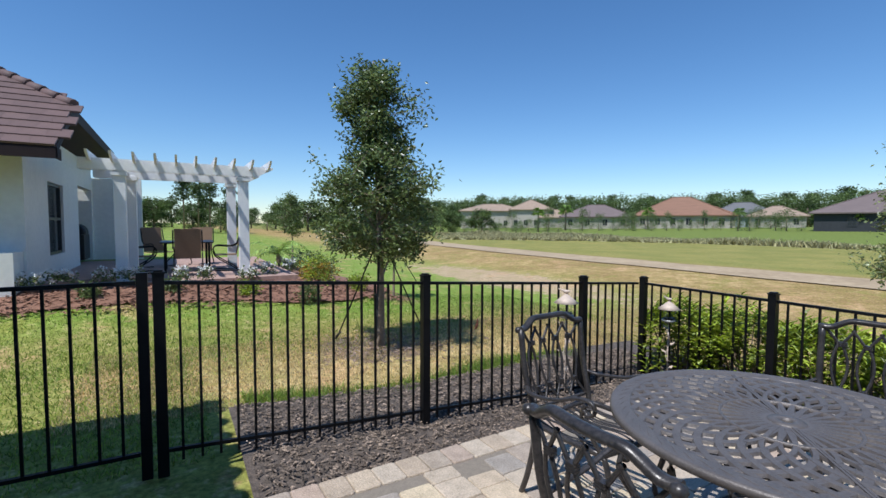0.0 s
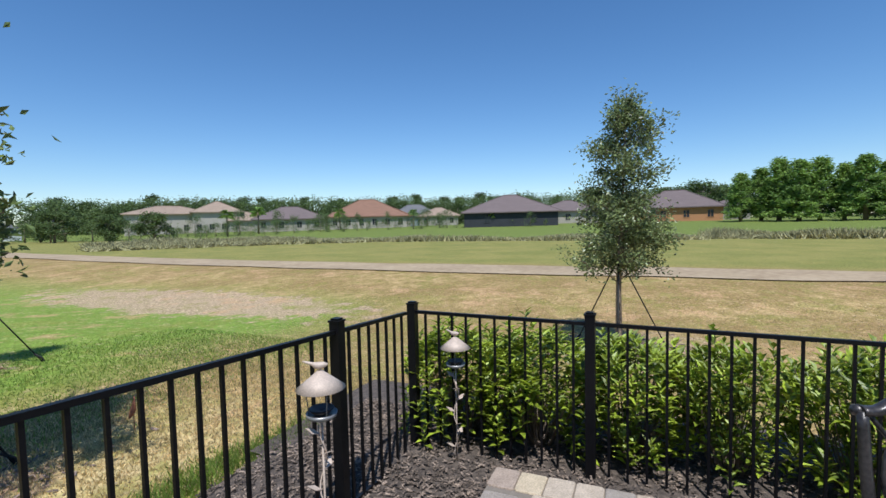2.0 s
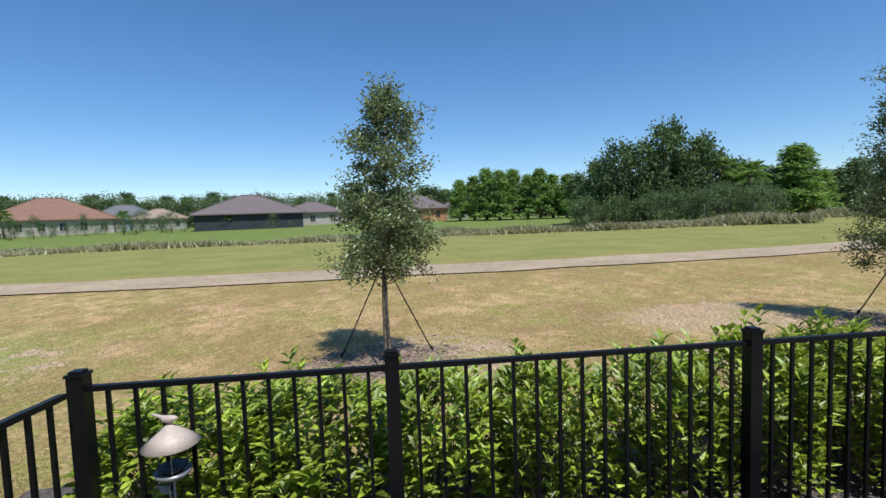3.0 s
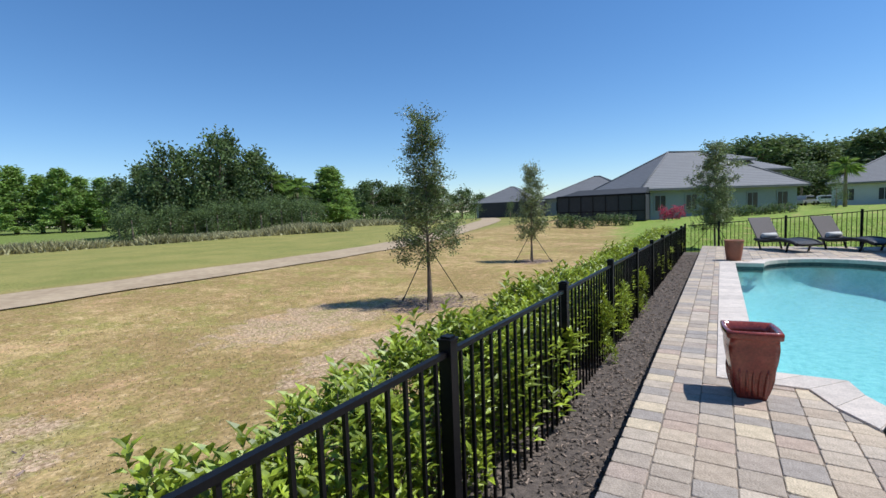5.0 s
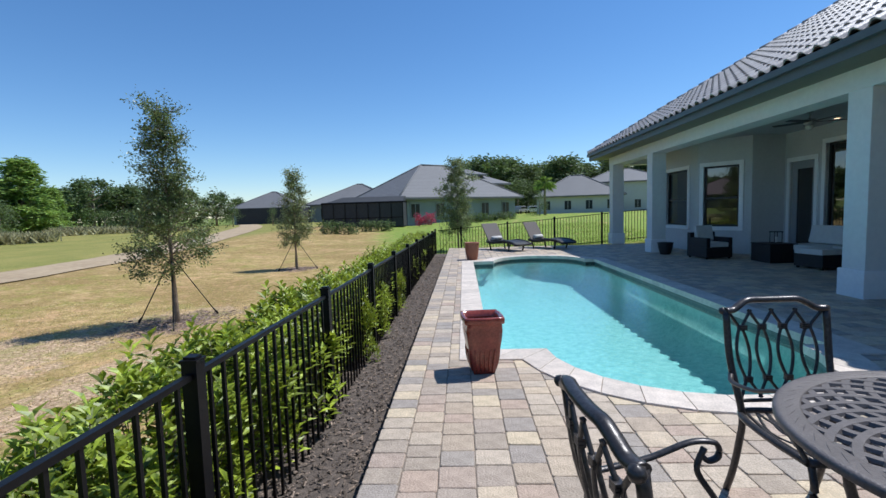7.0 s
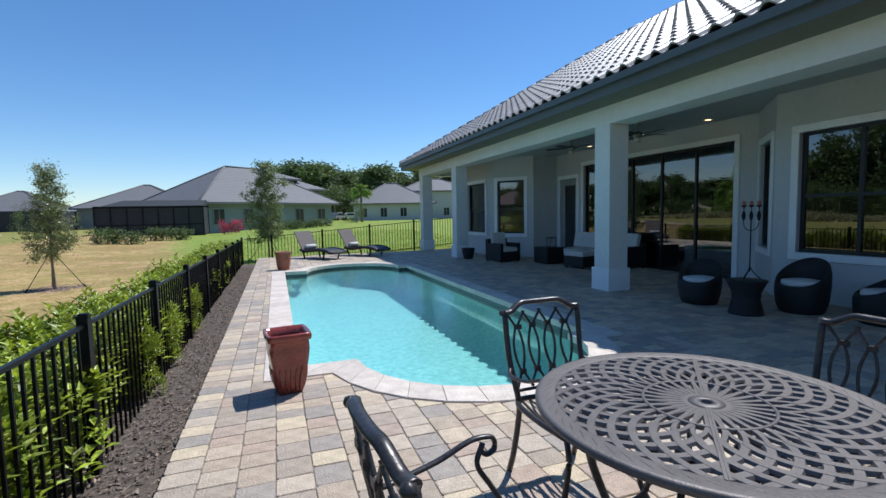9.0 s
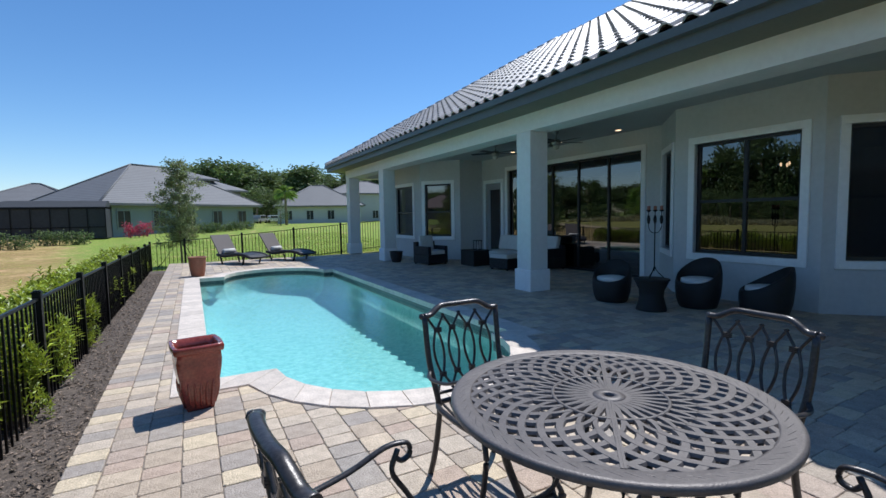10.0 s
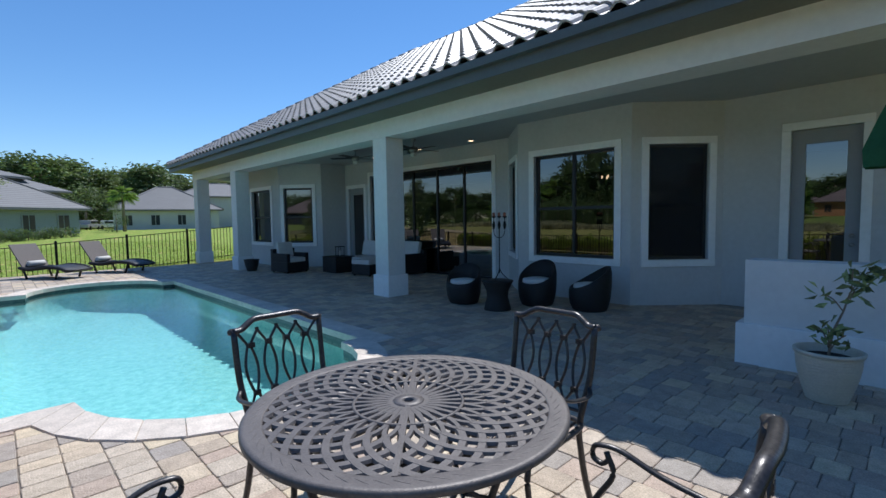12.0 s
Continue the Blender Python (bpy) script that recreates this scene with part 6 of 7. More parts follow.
for az, d, h in ((-98.6, 62, 3.4), (-62.3, 68, 3.0), (-66.5, 66, 2.6), (43.5, 110, 5.5), (38.2, 110, 4.5), (47.5, 110, 6.0), (25.5, 118, 5), (12.8, 96, 3.4), (57, 118, 4.2), (52, 112, 5.2), (35.5, 112, 3.6), (-0.5, 104, 5.2), (1.5, 110, 4.5)):
    plant("bush", *at_az(az, d), h, 0.8)
for k in range(46):
    az = 10 + k * 1.02 + rnd.uniform(-0.4, 0.4)
    if rnd.random() < 0.7:
        plant("bush", *at_az(az, rnd.uniform(97, 108) if az < 22 else rnd.uniform(108, 118)), rnd.uniform(1.2, 3.6), rnd.uniform(0.8, 1.3))
for k in range(18):
    plant("hardwood", *at_az(-22 - k * 1.9, rnd.uniform(110, 130)), rnd.uniform(6.5, 8.5), 2.0)
# the long behind: low woods that close the horizon all round
for k in range(30):
    az = 120 + k * 5 + rnd.uniform(-1, 1)
    plant("hardwood", *at_az(az, rnd.uniform(150, 190)), rnd.uniform(9, 13), 1.8)


def palm(az, d, h):
    x, y = at_az(az, d)
    t = thing("palm_tree", "small fan palm with drooping fronds in the distance", "palm", pose(x, y, ground_z(x, y), 0, 0, rnd.uniform(0, 360)), "distant palms")
    bm = bmesh.new()
    tube(bm, [(0, 0, -0.1), (0.05, 0, h * 0.5), (0, 0, h * 0.78)], [0.2, 0.16, 0.15], 8)
    part("trunk", bm, BARK, t)
    v, f = [], []
    for k in range(26):
        a, e = k * 2.4, rnd.uniform(-0.5, 1.1)
        for j in range(7):
            b = a + (j - 3) * 0.16
            d1 = Vector((math.cos(b) * math.cos(e), math.sin(b) * math.cos(e), math.sin(e)))
            s = d1.cross(Vector((0, 0, 1))).normalized() * 0.09
            p0, L = Vector((0, 0, h * 0.8)), h * 0.26
            i = len(v)
            v += [p0 + d1 * L * 0.3, p0 + d1 * L * 0.7 + s, p0 + d1 * L * 1.25 - Vector((0, 0, L * 0.35)), p0 + d1 * L * 0.7 - s]
            f += [(i, i + 1, i + 2), (i, i + 2, i + 3)]
    part("crown", raw_mesh("crown", v, f, CYPF), None, t, kind="stuff")


for az, d, h in ((-41, 66, 7.2), (-38.2, 66, 8.2), (45.5, 108, 6), (48.8, 106, 5.6), (36.2, 112, 5.2), (27.2, 118, 4.6), (29.2, 124, 4.0), (-99.3, 66, 5.4), (17.5, 100, 3.2)):
    palm(az, d, h)


# ---- reeds and hedges on the course ----
def reeds(az0, az1, d0, d1, n, h, seed):
    rnd = random.Random(seed)
    v, f = [], []
    for _ in range(n):
        cx, cy = at_az(rnd.uniform(az0, az1), rnd.uniform(d0, d1))
        cz = ground_z(cx, cy)
        hh = 0.75 * h * (0.4 + 1.1 * max(0, 0.5 + noise.noise(Vector((cx * 0.15, cy * 0.15, 2)))))
        for _ in range(14):
            a = rnd.uniform(0, math.tau)
            b = Vector((cx + rnd.gauss(0, 0.3), cy + rnd.gauss(0, 0.3), cz))
            s = Vector((math.cos(a), math.sin(a), 0)) * 0.1
            i = len(v)
            v += [b - s, b + s, b + Vector((rnd.gauss(0, 0.4), rnd.gauss(0, 0.4), hh * rnd.uniform(0.6, 1.2)))]
            f.append((i, i + 1, i + 2))
    tagged(part("reeds", raw_mesh("reeds", v, f, REED), None), label="band of grey green reeds along the pond", category="reeds", kind="stuff")


reeds(26, 62, 46, 60, 1900, 0.7, 1)
reeds(-6, 26, 50, 58, 700, 0.7, 2)
reeds(-24, -6, 55, 62, 500, 0.9, 3)
reeds(-46, -25, 46, 54, 900, 0.9, 4)
reeds(-58, -46, 56, 64, 300, 0.7, 5)


def box_hedge(az0, az1, d, h, name="clipped_hedge", label="low clipped green hedge by the neighbouring house", material=None):
    rnd = random.Random(int(abs(az0 * 10)))
    a, b = Vector((*at_az(az0, d), 0)), Vector((*at_az(az1, d), 0))
    t = thing(name, label, "hedge")
    v, f = [], []
    cen = []
    n = max(2, int((b - a).length / 0.3))
    for k in range(n):
        p = a.lerp(b, (k + 0.5) / n)
        for _ in range(10):
            cen.append((p.x + rnd.uniform(-0.45, 0.45), p.y + rnd.uniform(-0.45, 0.45), ground_z(p.x, p.y) + rnd.uniform(0.1, h)))
    v, f = leaf_bunch(cen, 26, 0.13, 0.08, 0.12, 3)
    part("foliage", raw_mesh("foliage", v, f, material or TREEF), None, t, kind="stuff")
    bm = bmesh.new()
    for k in range(n):
        p = a.lerp(b, (k + 0.5) / n)
        g = ground_z(p.x, p.y)
        tube(bm, [(p.x, p.y, g - 0.05), (p.x, p.y, g + h * 0.8)], 0.03, 5)
    part("branch", bm, BARK, t)


PINK = leaf_mat("red pink blossoms", (0.35, 0.03, 0.06), (0.6, 0.1, 0.15), 0.7, 0.2)
box_hedge(-71.2, -75.2, 37, 0.85)
box_hedge(-76, -79.8, 40, 0.8)
box_hedge(-88, -95, 46, 0.7, "low_shrubs", "row of low green shrubs under the house wall")
box_hedge(-83.3, -85.2, 45.5, 1.1, "flowering_bush", "red pink flowering bush beside the house wall", PINK)


# ---- far houses ----
def hip_house(name, label, cx, cy, turn, w, dp, eave, ridge, wallm, roofm, over=0.7, wins=4, extra=None, base=None, cat="house", group=""):
    g = ground_z(cx, cy) if base is None else base
    t = thing(name, label, cat, pose(cx, cy, g, 0, 0, turn), group)
    solid("wall", [(-w / 2, -dp / 2, -0.8, w / 2, dp / 2, eave)], wallm, t)
    bm = bmesh.new()
    W, D = w / 2 + over, dp / 2 + over
    r = max(0.3, W - D)
    lo = [bm.verts.new(p) for p in ((-W, -D, eave - 0.1), (W, -D, eave - 0.1), (W, D, eave - 0.1), (-W, D, eave - 0.1))]
    md = [bm.verts.new((q.co.x, q.co.y, eave + 0.12)) for q in lo]
    ra, rb = bm.verts.new((-r, 0, ridge)), bm.verts.new((r, 0, ridge))
    for k in range(4):
        bm.faces.new((lo[k], lo[(k + 1) % 4], md[(k + 1) % 4], md[k]))
    bm.faces.new((md[0], md[1], rb, ra))
    bm.faces.new((md[2], md[3], ra, rb))
    bm.faces.new((md[1], md[2], rb))
    bm.faces.new((md[3], md[0], ra))
    bm.faces.new(lo[::-1])
    rf = part("roof", bm, roofm, t)
    rid = bmesh.new()
    for s in ((-W, -D), (W, -D), (W, D), (-W, D)):
        tube(rid, [(s[0], s[1], eave + 0.12), (math.copysign(r, s[0]), 0, ridge + 0.04)], 0.1, 6)
    tube(rid, [(-r, 0, ridge + 0.04), (r, 0, ridge + 0.04)], 0.11, 6)
    part("ridge_tiles", rid, roofm, rf)
    for side in (-1, 1):
        for k in range(wins):
            x = -w / 2 + w * (k + 0.5) / wins
            win = part("window", bmesh.new(), FARWIN, t)
            win.matrix_local = pose(x, side * (dp / 2 + 0.02), 0, 0, 0, 0 if side < 0 else 180)
            bm = bmesh.new()
            box(bm, -0.55, -0.03, 0.75, 0.55, 0.0, 2.25)
            part("pane", bm, FARWIN, win)
            bm = bmesh.new()
            for b in ((-0.65, -0.05, 2.25, 0.65, 0.0, 2.37), (-0.65, -0.05, 0.63, 0.65, 0.0, 0.75), (-0.65, -0.05, 0.75, -0.55, 0.0, 2.25), (0.55, -0.05, 0.75, 0.65, 0.0, 2.25), (-0.03, -0.045, 0.75, 0.03, -0.03, 2.25)):
                box(bm, *b)
            part("frame", bm, wallm, win)
    return t


def azhouse(az, d, w, dp, ridge, wallm, roofm, label, turn=None, eave=2.9, wins=4, name="house"):
    x, y = at_az(az, d)
    return hip_house(name, label, x, y, (az - 90 if turn is None else turn), w, dp, eave, ridge, wallm, roofm, wins=wins, group="houses across the course")


azhouse(54.3, 150, 20, 14, 7.6, FARWALL, ROOFTAN, "tan two-storey house with tile roof across the course", eave=5.2, wins=5)
azhouse(49.6, 146, 12, 12, 8.6, FARWALL, ROOFTAN, "tan tile roofed house with tall centre across the course", eave=5.4)
azhouse(46.6, 143, 9, 9, 5.4, FARWALL, ROOFTAN, "low tan wing with orange tile roof", eave=2.9, wins=2)
azhouse(41.9, 128, 17, 13, 6.2, FARWALL, ROOFBRN, "cream house with brown hip roof across the course")
azhouse(32.8, 128, 20, 16, 7.6, FARWALL, ROOFRED, "cream house with rust red hip roof across the course", wins=6)
azhouse(29.6, 132, 9, 10, 5.2, FARWALL, ROOFRED, "lower wing with rust red roof", wins=2)
azhouse(27.0, 150, 16, 12, 6.8, FARGREY, ROOFGRY, "grey blue house with pale roof across the course")
azhouse(24.0, 148, 12, 10, 5.6, FARWALL, ROOFTAN, "tan house with orange roof across the course", wins=3)
azhouse(15.2, 108, 20, 17, 7.0, SCREEN, ROOFBRN, "brown hip roofed house with dark screened porch", wins=2)
azhouse(8.3, 120, 14, 12, 5.6, FARWALL, ROOFBRN, "cream house with brown roof behind young tree", wins=3)
azhouse(-3.3, 118, 18, 14, 6.9, mat("orange stucco", (0.45, 0.22, 0.1), 0.85), ROOFBRN, "orange stucco house with brown hip roof", wins=4)
azhouse(-8.5, 128, 8, 9, 4.8, FARWALL, ROOFBRN, "small cream house with brown roof by trees", wins=2)
# the neighbouring house past the end of the pool
PALEH = mat("pale grey stucco", (0.46, 0.47, 0.46), 0.85, vary=0.06, scale=1)
GREYH = mat("blue grey stucco", (0.23, 0.265, 0.27), 0.85, vary=0.06, scale=1)
nb = hip_house("neighbour_house", "blue grey house with large grey tile hip roof beyond lawn", 7.5, -58.3, 36, 16.6, 12.6, 2.85, 7.3, GREYH, ROOFGRY, over=0.8, wins=5, base=0.1)
for cx, cy, w, d, e, r, lab in ((3.7, -62.6, 8.0, 8.0, 4.7, 7.0, "lower grey tile roof tier"), (4.6, -61.6, 4.6, 4.6, 6.0, 7.35, "small upper grey tile roof tier")):
    tier = bmesh.new()
    W, D = w / 2 + 0.7, d / 2 + 0.7
    low = [tier.verts.new(p) for p in ((-W, -D, e), (W, -D, e), (W, D, e), (-W, D, e))]
    mid = [tier.verts.new((q.co.x, q.co.y, e + 0.2)) for q in low]
    tip = tier.verts.new((0, 0, r))
    for k in range(4):
        tier.faces.new((low[k], low[(k + 1) % 4], mid[(k + 1) % 4], mid[k]))
        tier.faces.new((mid[k], mid[(k + 1) % 4], tip))
    tier.faces.new(low[::-1])
    box(tier, -w / 2, -d / 2, 2.9, w / 2, d / 2, e)
    part("roof_tier", tier, ROOFGRY, nb, lab).matrix_local = nb.matrix_world.inverted() @ pose(cx, cy, 0.1, 0, 0, 36)
sc = thing("screen_enclosure", "dark screened pool enclosure with black frame against the house", "screen enclosure", pose(14.2, -47.5, 0.05))
solid("screen", [(-4.2, -3.0, 0, 4.2, 2.6, 2.6)], SCREEN, sc)
bm = bmesh.new()
for x in [-4.22 + 1.2 * k for k in range(8)]:
    box(bm, x - 0.035, 2.6, 0, x + 0.035, 2.66, 2.5)
box(bm, -4.25, 2.6, 2.42, 4.25, 2.68, 2.55)
box(bm, -4.25, 2.6, 0.9, 4.25, 2.66, 0.97)
part("frame", bm, BLACK, sc)
bm = bmesh.new()
for a, b, h in (((-4.2, -3.0), (4.2, 2.6), 0.75),):
    lo = [bm.verts.new(p) for p in ((-4.2, 2.6, 2.46), (4.2, 2.6, 2.46), (4.2, -3, 2.46), (-4.2, -3, 2.46))]
    hi = [bm.verts.new(p) for p in ((-4.2, 0.9, 3.15), (2.4, 0.9, 3.15), (2.4, -3, 3.15), (-4.2, -3, 3.15))]
    for k in range(4):
        bm.faces.new((lo[k], lo[(k + 1) % 4], hi[(k + 1) % 4], hi[k]))
    bm.faces.new(hi)
part("roof_screen", bm, SCREEN, sc)
hip_house("neighbour_house", "grey tiled hip roofed house further along the course", 23.5, -86, 0, 15, 14, 2.9, 6.8, GREYH, ROOFGRY, wins=3, base=0.3)
hip_house("neighbour_house", "distant grey house with small hip roof by the path", 46, -100, 0, 13, 12, 2.9, 6.6, GREYH, ROOFGRY, wins=3, base=0.3)
solid("screen_enclosure_far", [(31, -80, 0, 42, -74, 2.9)], SCREEN)
tagged(bpy.data.objects["screen_enclosure_far"], label="far dark screened pool enclosure beside the path", category="screen enclosure").name = "screen_enclosure"
hip_house("neighbour_house", "pale grey house with layered tile roofs past parked cars", -17.0, -84, -10, 14, 12, 3.0, 6.9, PALEH, ROOFGRY, wins=4, base=0.4)
hip_house("neighbour_house", "pale grey two-storey house with tile roof", -28, -92, -10, 15, 12, 5.6, 8.4, PALEH, ROOFGRY, wins=4, base=0.4)
hip_house("garden_shed", "small white service building far on the course", *at_az(67, 150), 0, 4, 3, 2.2, 3.0, WHITE, ROOFGRY, over=0.2, wins=1, base=0.3, cat="shed")


def car(x, y, turn, colour, label):
    t = thing("parked_car", label, "car", pose(x, y, ground_z(x, y), 0, 0, turn), "parked cars")
    bm = bmesh.new()
    box(bm, -2.3, -0.9, 0.35, 2.3, 0.9, 0.95, bevel=0.12)
    box(bm, -1.6, -0.8, 0.95, 1.1, 0.8, 1.6, bevel=0.2)
    part("body", bm, colour, t)
    bm = bmesh.new()
    box(bm, -1.45, -0.82, 1.05, 0.95, 0.82, 1.45, bevel=0.05)
    part("window", bm, FARWIN, t)
    for wx in (-1.4, 1.4):
        for wy in (-0.85, 0.85):
            bm = bmesh.new()
            lathe(bm, [(0.001, -0.1), (0.3, -0.1), (0.34, -0.07), (0.34, 0.07), (0.3, 0.1), (0.001, 0.1)], 16)
            wh = part("wheel", bm, BLACK, t)
            wh.matrix_local = pose(wx, wy, 0.34, 90)


PAINTW = mat("white car paint", (0.75, 0.75, 0.75), 0.25, vary=0.02, coat=0.5)
PAINTG = mat("silver grey car paint", (0.3, 0.31, 0.32), 0.25, vary=0.02, coat=0.5)
car(-11.4, -99, 10, PAINTW, "white car parked beside the far lawn")
car(-16.2, -100, 15, PAINTW, "white pickup parked beside another white car")
car(-7.6, -92, 60, PAINTG, "dark grey car parked behind the palm")


# ---- the neighbour to the north: patio, pergola, house corner ----
PZ = 0.3
BFASC = mat("dark brown fascia", (0.028, 0.018, 0.018), 0.7, vary=0.1, scale=5, spec=0.2)
patio = solid("pavement_patio", [(-2.0, 10.95, -0.4, 2.75, 17.5, PZ)], mat("red brown patio paver", (0.38, 0.25, 0.2), 0.85, vary=0.3, scale=8), kind="structure")
per = thing("pergola", "white painted wooden pergola on paired square posts", "pergola", pose(0, 0, PZ + 0.1))
for x, y in ((1.68, 11.3), (1.62, 13.2), (-0.52, 11.3), (-0.42, 12.4)):
    solid("post", [(x - 0.1, y - 0.1, -0.1, x + 0.1, y + 0.1, 2.05)], WHITE, per, bevel=0.008)
    solid("post_cap", [(x - 0.13, y - 0.13, 1.95, x + 0.13, y + 0.13, 2.03)], WHITE, per)
for y in (11.18, 11.42, 13.08, 13.32):
    bm = bmesh.new()
    prof = [(-1.15, 2.05), (1.95, 2.05), (2.15, 2.16), (2.28, 2.22), (2.28, 2.26), (-1.15, 2.26)]
    vs = [[bm.verts.new((x, y + o, z)) for x, z in prof] for o in (-0.02, 0.02)]
    bm.faces.new(vs[0])
    bm.faces.new(vs[1][::-1])
    for k in range(6):
        bm.faces.new((vs[0][k], vs[1][k], vs[1][(k + 1) % 6], vs[0][(k + 1) % 6]))
    part("beam", bm, WHITE, per)
raf = bmesh.new()
prof = [(10.65, 2.42), (10.7, 2.36), (10.95, 2.265), (13.6, 2.265), (13.85, 2.36), (13.9, 2.42)]
vs = [[raf.verts.new((o, y, z)) for y, z in prof] for o in (-0.02, 0.02)]
raf.faces.new(vs[0])
raf.faces.new(vs[1][::-1])
for k in range(6):
    raf.faces.new((vs[0][k], vs[1][k], vs[1][(k + 1) % 6], vs[0][(k + 1) % 6]))
raf = mesh_of("rafter", raf, WHITE)
for k in range(10):
    part("rafter", raf, WHITE, per).location = (-0.95 + 0.345 * k, 0, -0.07)

nh = thing("neighbour_house", "cream white stucco house corner with brown tile roof", "house", pose(0, 0, 0))
HX = -1.86
for piece in ((-9, 10.95, -0.5, HX, 11.15, 2.85), (HX - 0.2, 11.151, -0.5, HX, 12.7, 2.85), (HX - 0.2, 12.7, -0.5, HX, 14.2, 0.75), (HX - 0.2, 12.7, 2.3, HX, 14.2, 2.85), (HX - 0.2, 14.2, -0.5, HX, 16.1, 2.85), (-4.2, 18.4, -0.5, HX, 18.6, 2.85), (HX - 0.2, 16.1, 2.45, HX, 18.4, 2.85), (-3.9, 13.5, -0.5, -3.7, 18.6, 2.85), (-3.7, 13.501, -0.5, HX - 0.201, 13.69, 2.85)):
    solid("wall", [piece], NSTUC, nh)
# block added before the wall to catch sun, for its lit lower part
solid("sunlit_wall_block", [(-4.4, 10.35, -0.5, HX - 0.04, 10.94, 0.95)], NSTUC, nh)
win = part("window", bmesh.new(), FRAME, nh)
solid("frame", [(HX - 0.12, 12.702, 0.752, HX - 0.05, 12.76, 2.298), (HX - 0.12, 14.14, 0.752, HX - 0.05, 14.198, 2.298), (HX - 0.12, 12.76, 1.5, HX - 0.05, 14.14, 1.56), (HX - 0.12, 12.76, 0.752, HX - 0.05, 14.14, 0.81), (HX - 0.12, 12.76, 2.24, HX - 0.05, 14.14, 2.298)], FRAME, win)
o = part("pane", raw_mesh("pane", [(HX - 0.085, 12.76, 0.81), (HX - 0.085, 14.14, 0.81), (HX - 0.085, 14.14, 2.24), (HX - 0.085, 12.76, 2.24)], [(0, 1, 2, 3)], FARWIN), None, win)
rf = thing("roof", "brown flat tile roof with dark fascia", "")
rf.parent = nh
k_ = 0.577
EXN, EYN2, EZN = -1.25, 10.05, 2.66
ym = EYN2 + 1.75
zt = EZN + k_ * 1.75
solid("fascia", [(-9, EYN2 - 0.03, EZN - 0.18, EXN, EYN2, EZN), (EXN - 0.001, EYN2, EZN - 0.18, EXN + 0.02, EYN2 + 0.3, EZN)], BFASC, rf, "dark brown fascia board")
bm = bmesh.new()
quad(bm, (EXN, EYN2, EZN - 0.15), (EXN, ym, zt - 0.15), (EXN, ym, zt), (EXN, EYN2, EZN))
quad(bm, (EXN, ym, zt - 0.22), (EXN, 18.6, zt - 0.22), (EXN, 18.6, zt), (EXN, ym, zt))
quad(bm, (EXN, ym, zt - 0.2), (EXN, 18.6, zt - 0.2), (HX, 18.6, zt - 0.45), (HX, ym, zt - 0.45))
part("barge_board", bm, BFASC, rf)
solid("gable_wall", [(HX - 0.2, 11.0, 2.851, HX, 18.5, 3.25)], NSTUC, nh)
bm = bmesh.new()
top = 2.4
quad(bm, (-9, EYN2, EZN), (EXN, EYN2, EZN), (EXN, ym, zt), (-9, ym, zt))
quad(bm, (-9, ym, zt), (EXN, ym, zt), (EXN - top, ym + top, zt + k_ * top), (-9, ym + top, zt + k_ * top))
quad(bm, (EXN, ym, zt), (EXN, 18.6, zt), (EXN - top, 18.6 - top, zt + k_ * top), (EXN - top, ym + top, zt + k_ * top))
part("underlay", bm, BTILE, rf)
tl = bmesh.new()
box(tl, -0.165, 0, 0.0, 0.163, 0.40, 0.036)
tl = mesh_of("roof_tile", tl, BTILE)
ang = math.atan(k_)
for r in range(14):
    run = r * 0.33 * math.cos(ang)
    x = EXN - 0.17
    lim = EXN if run < 1.75 else EXN - (run - 1.75)
    while x > -5.2:
        if x + 0.1 < lim:
            part("roof_tile", tl, BTILE, rf).matrix_local = Matrix.Translation((x + 0.16 * (r % 2), EYN2 + run - 0.03, EZN + k_ * run + 0.012)) @ Matrix.Rotation(ang - 0.05, 4, "X")
        x -= 0.33
cap = bmesh.new()
tube(cap, [(0, 0, 0.02), (0.38, 0, 0.0)], [0.1, 0.09], 8)
cap = mesh_of("ridge_cap", cap, BTILE)
s, e = Vector((EXN, ym, zt + 0.03)), Vector((EXN - top, ym + top, zt + k_ * top + 0.03))
for k in range(9):
    part("ridge_cap", cap, BTILE, rf).matrix_local = Matrix.Translation(s.lerp(e, k / 9)) @ (e - s).to_track_quat("X", "Z").to_matrix().to_4x4()
solid("ceiling_porch", [(-3.7, 13.71, 2.5, HX - 0.201, 18.3, 2.56)], WHITE, None, kind="structure")
solid("wall", [(HX + 0.001, 18.6, -0.5, -1.2, 18.8, 2.85)], NSTUC, nh)
solid("sliding_door", [(-1.199, 18.65, 0.3, -0.9, 18.75, 2.6)], FARWIN, nh, "dark glass sliding door")
solid("wall", [(-0.899, 18.6, -0.5, -0.55, 18.8, 2.85)], NSTUC, nh)
grill = thing("barbecue_grill", "dark covered barbecue grill under the neighbour's porch", "grill", pose(-2.15, 17.4, PZ))
solid("cart", [(-0.28, -0.5, 0.08, 0.28, 0.5, 0.8)], FRAME, grill, bevel=0.02)
bm = bmesh.new()
tube(bm, [(0, -0.42, 0.85), (0, 0.42, 0.85)], 0.27, 16)
part("hood", bm, FRAME, grill)


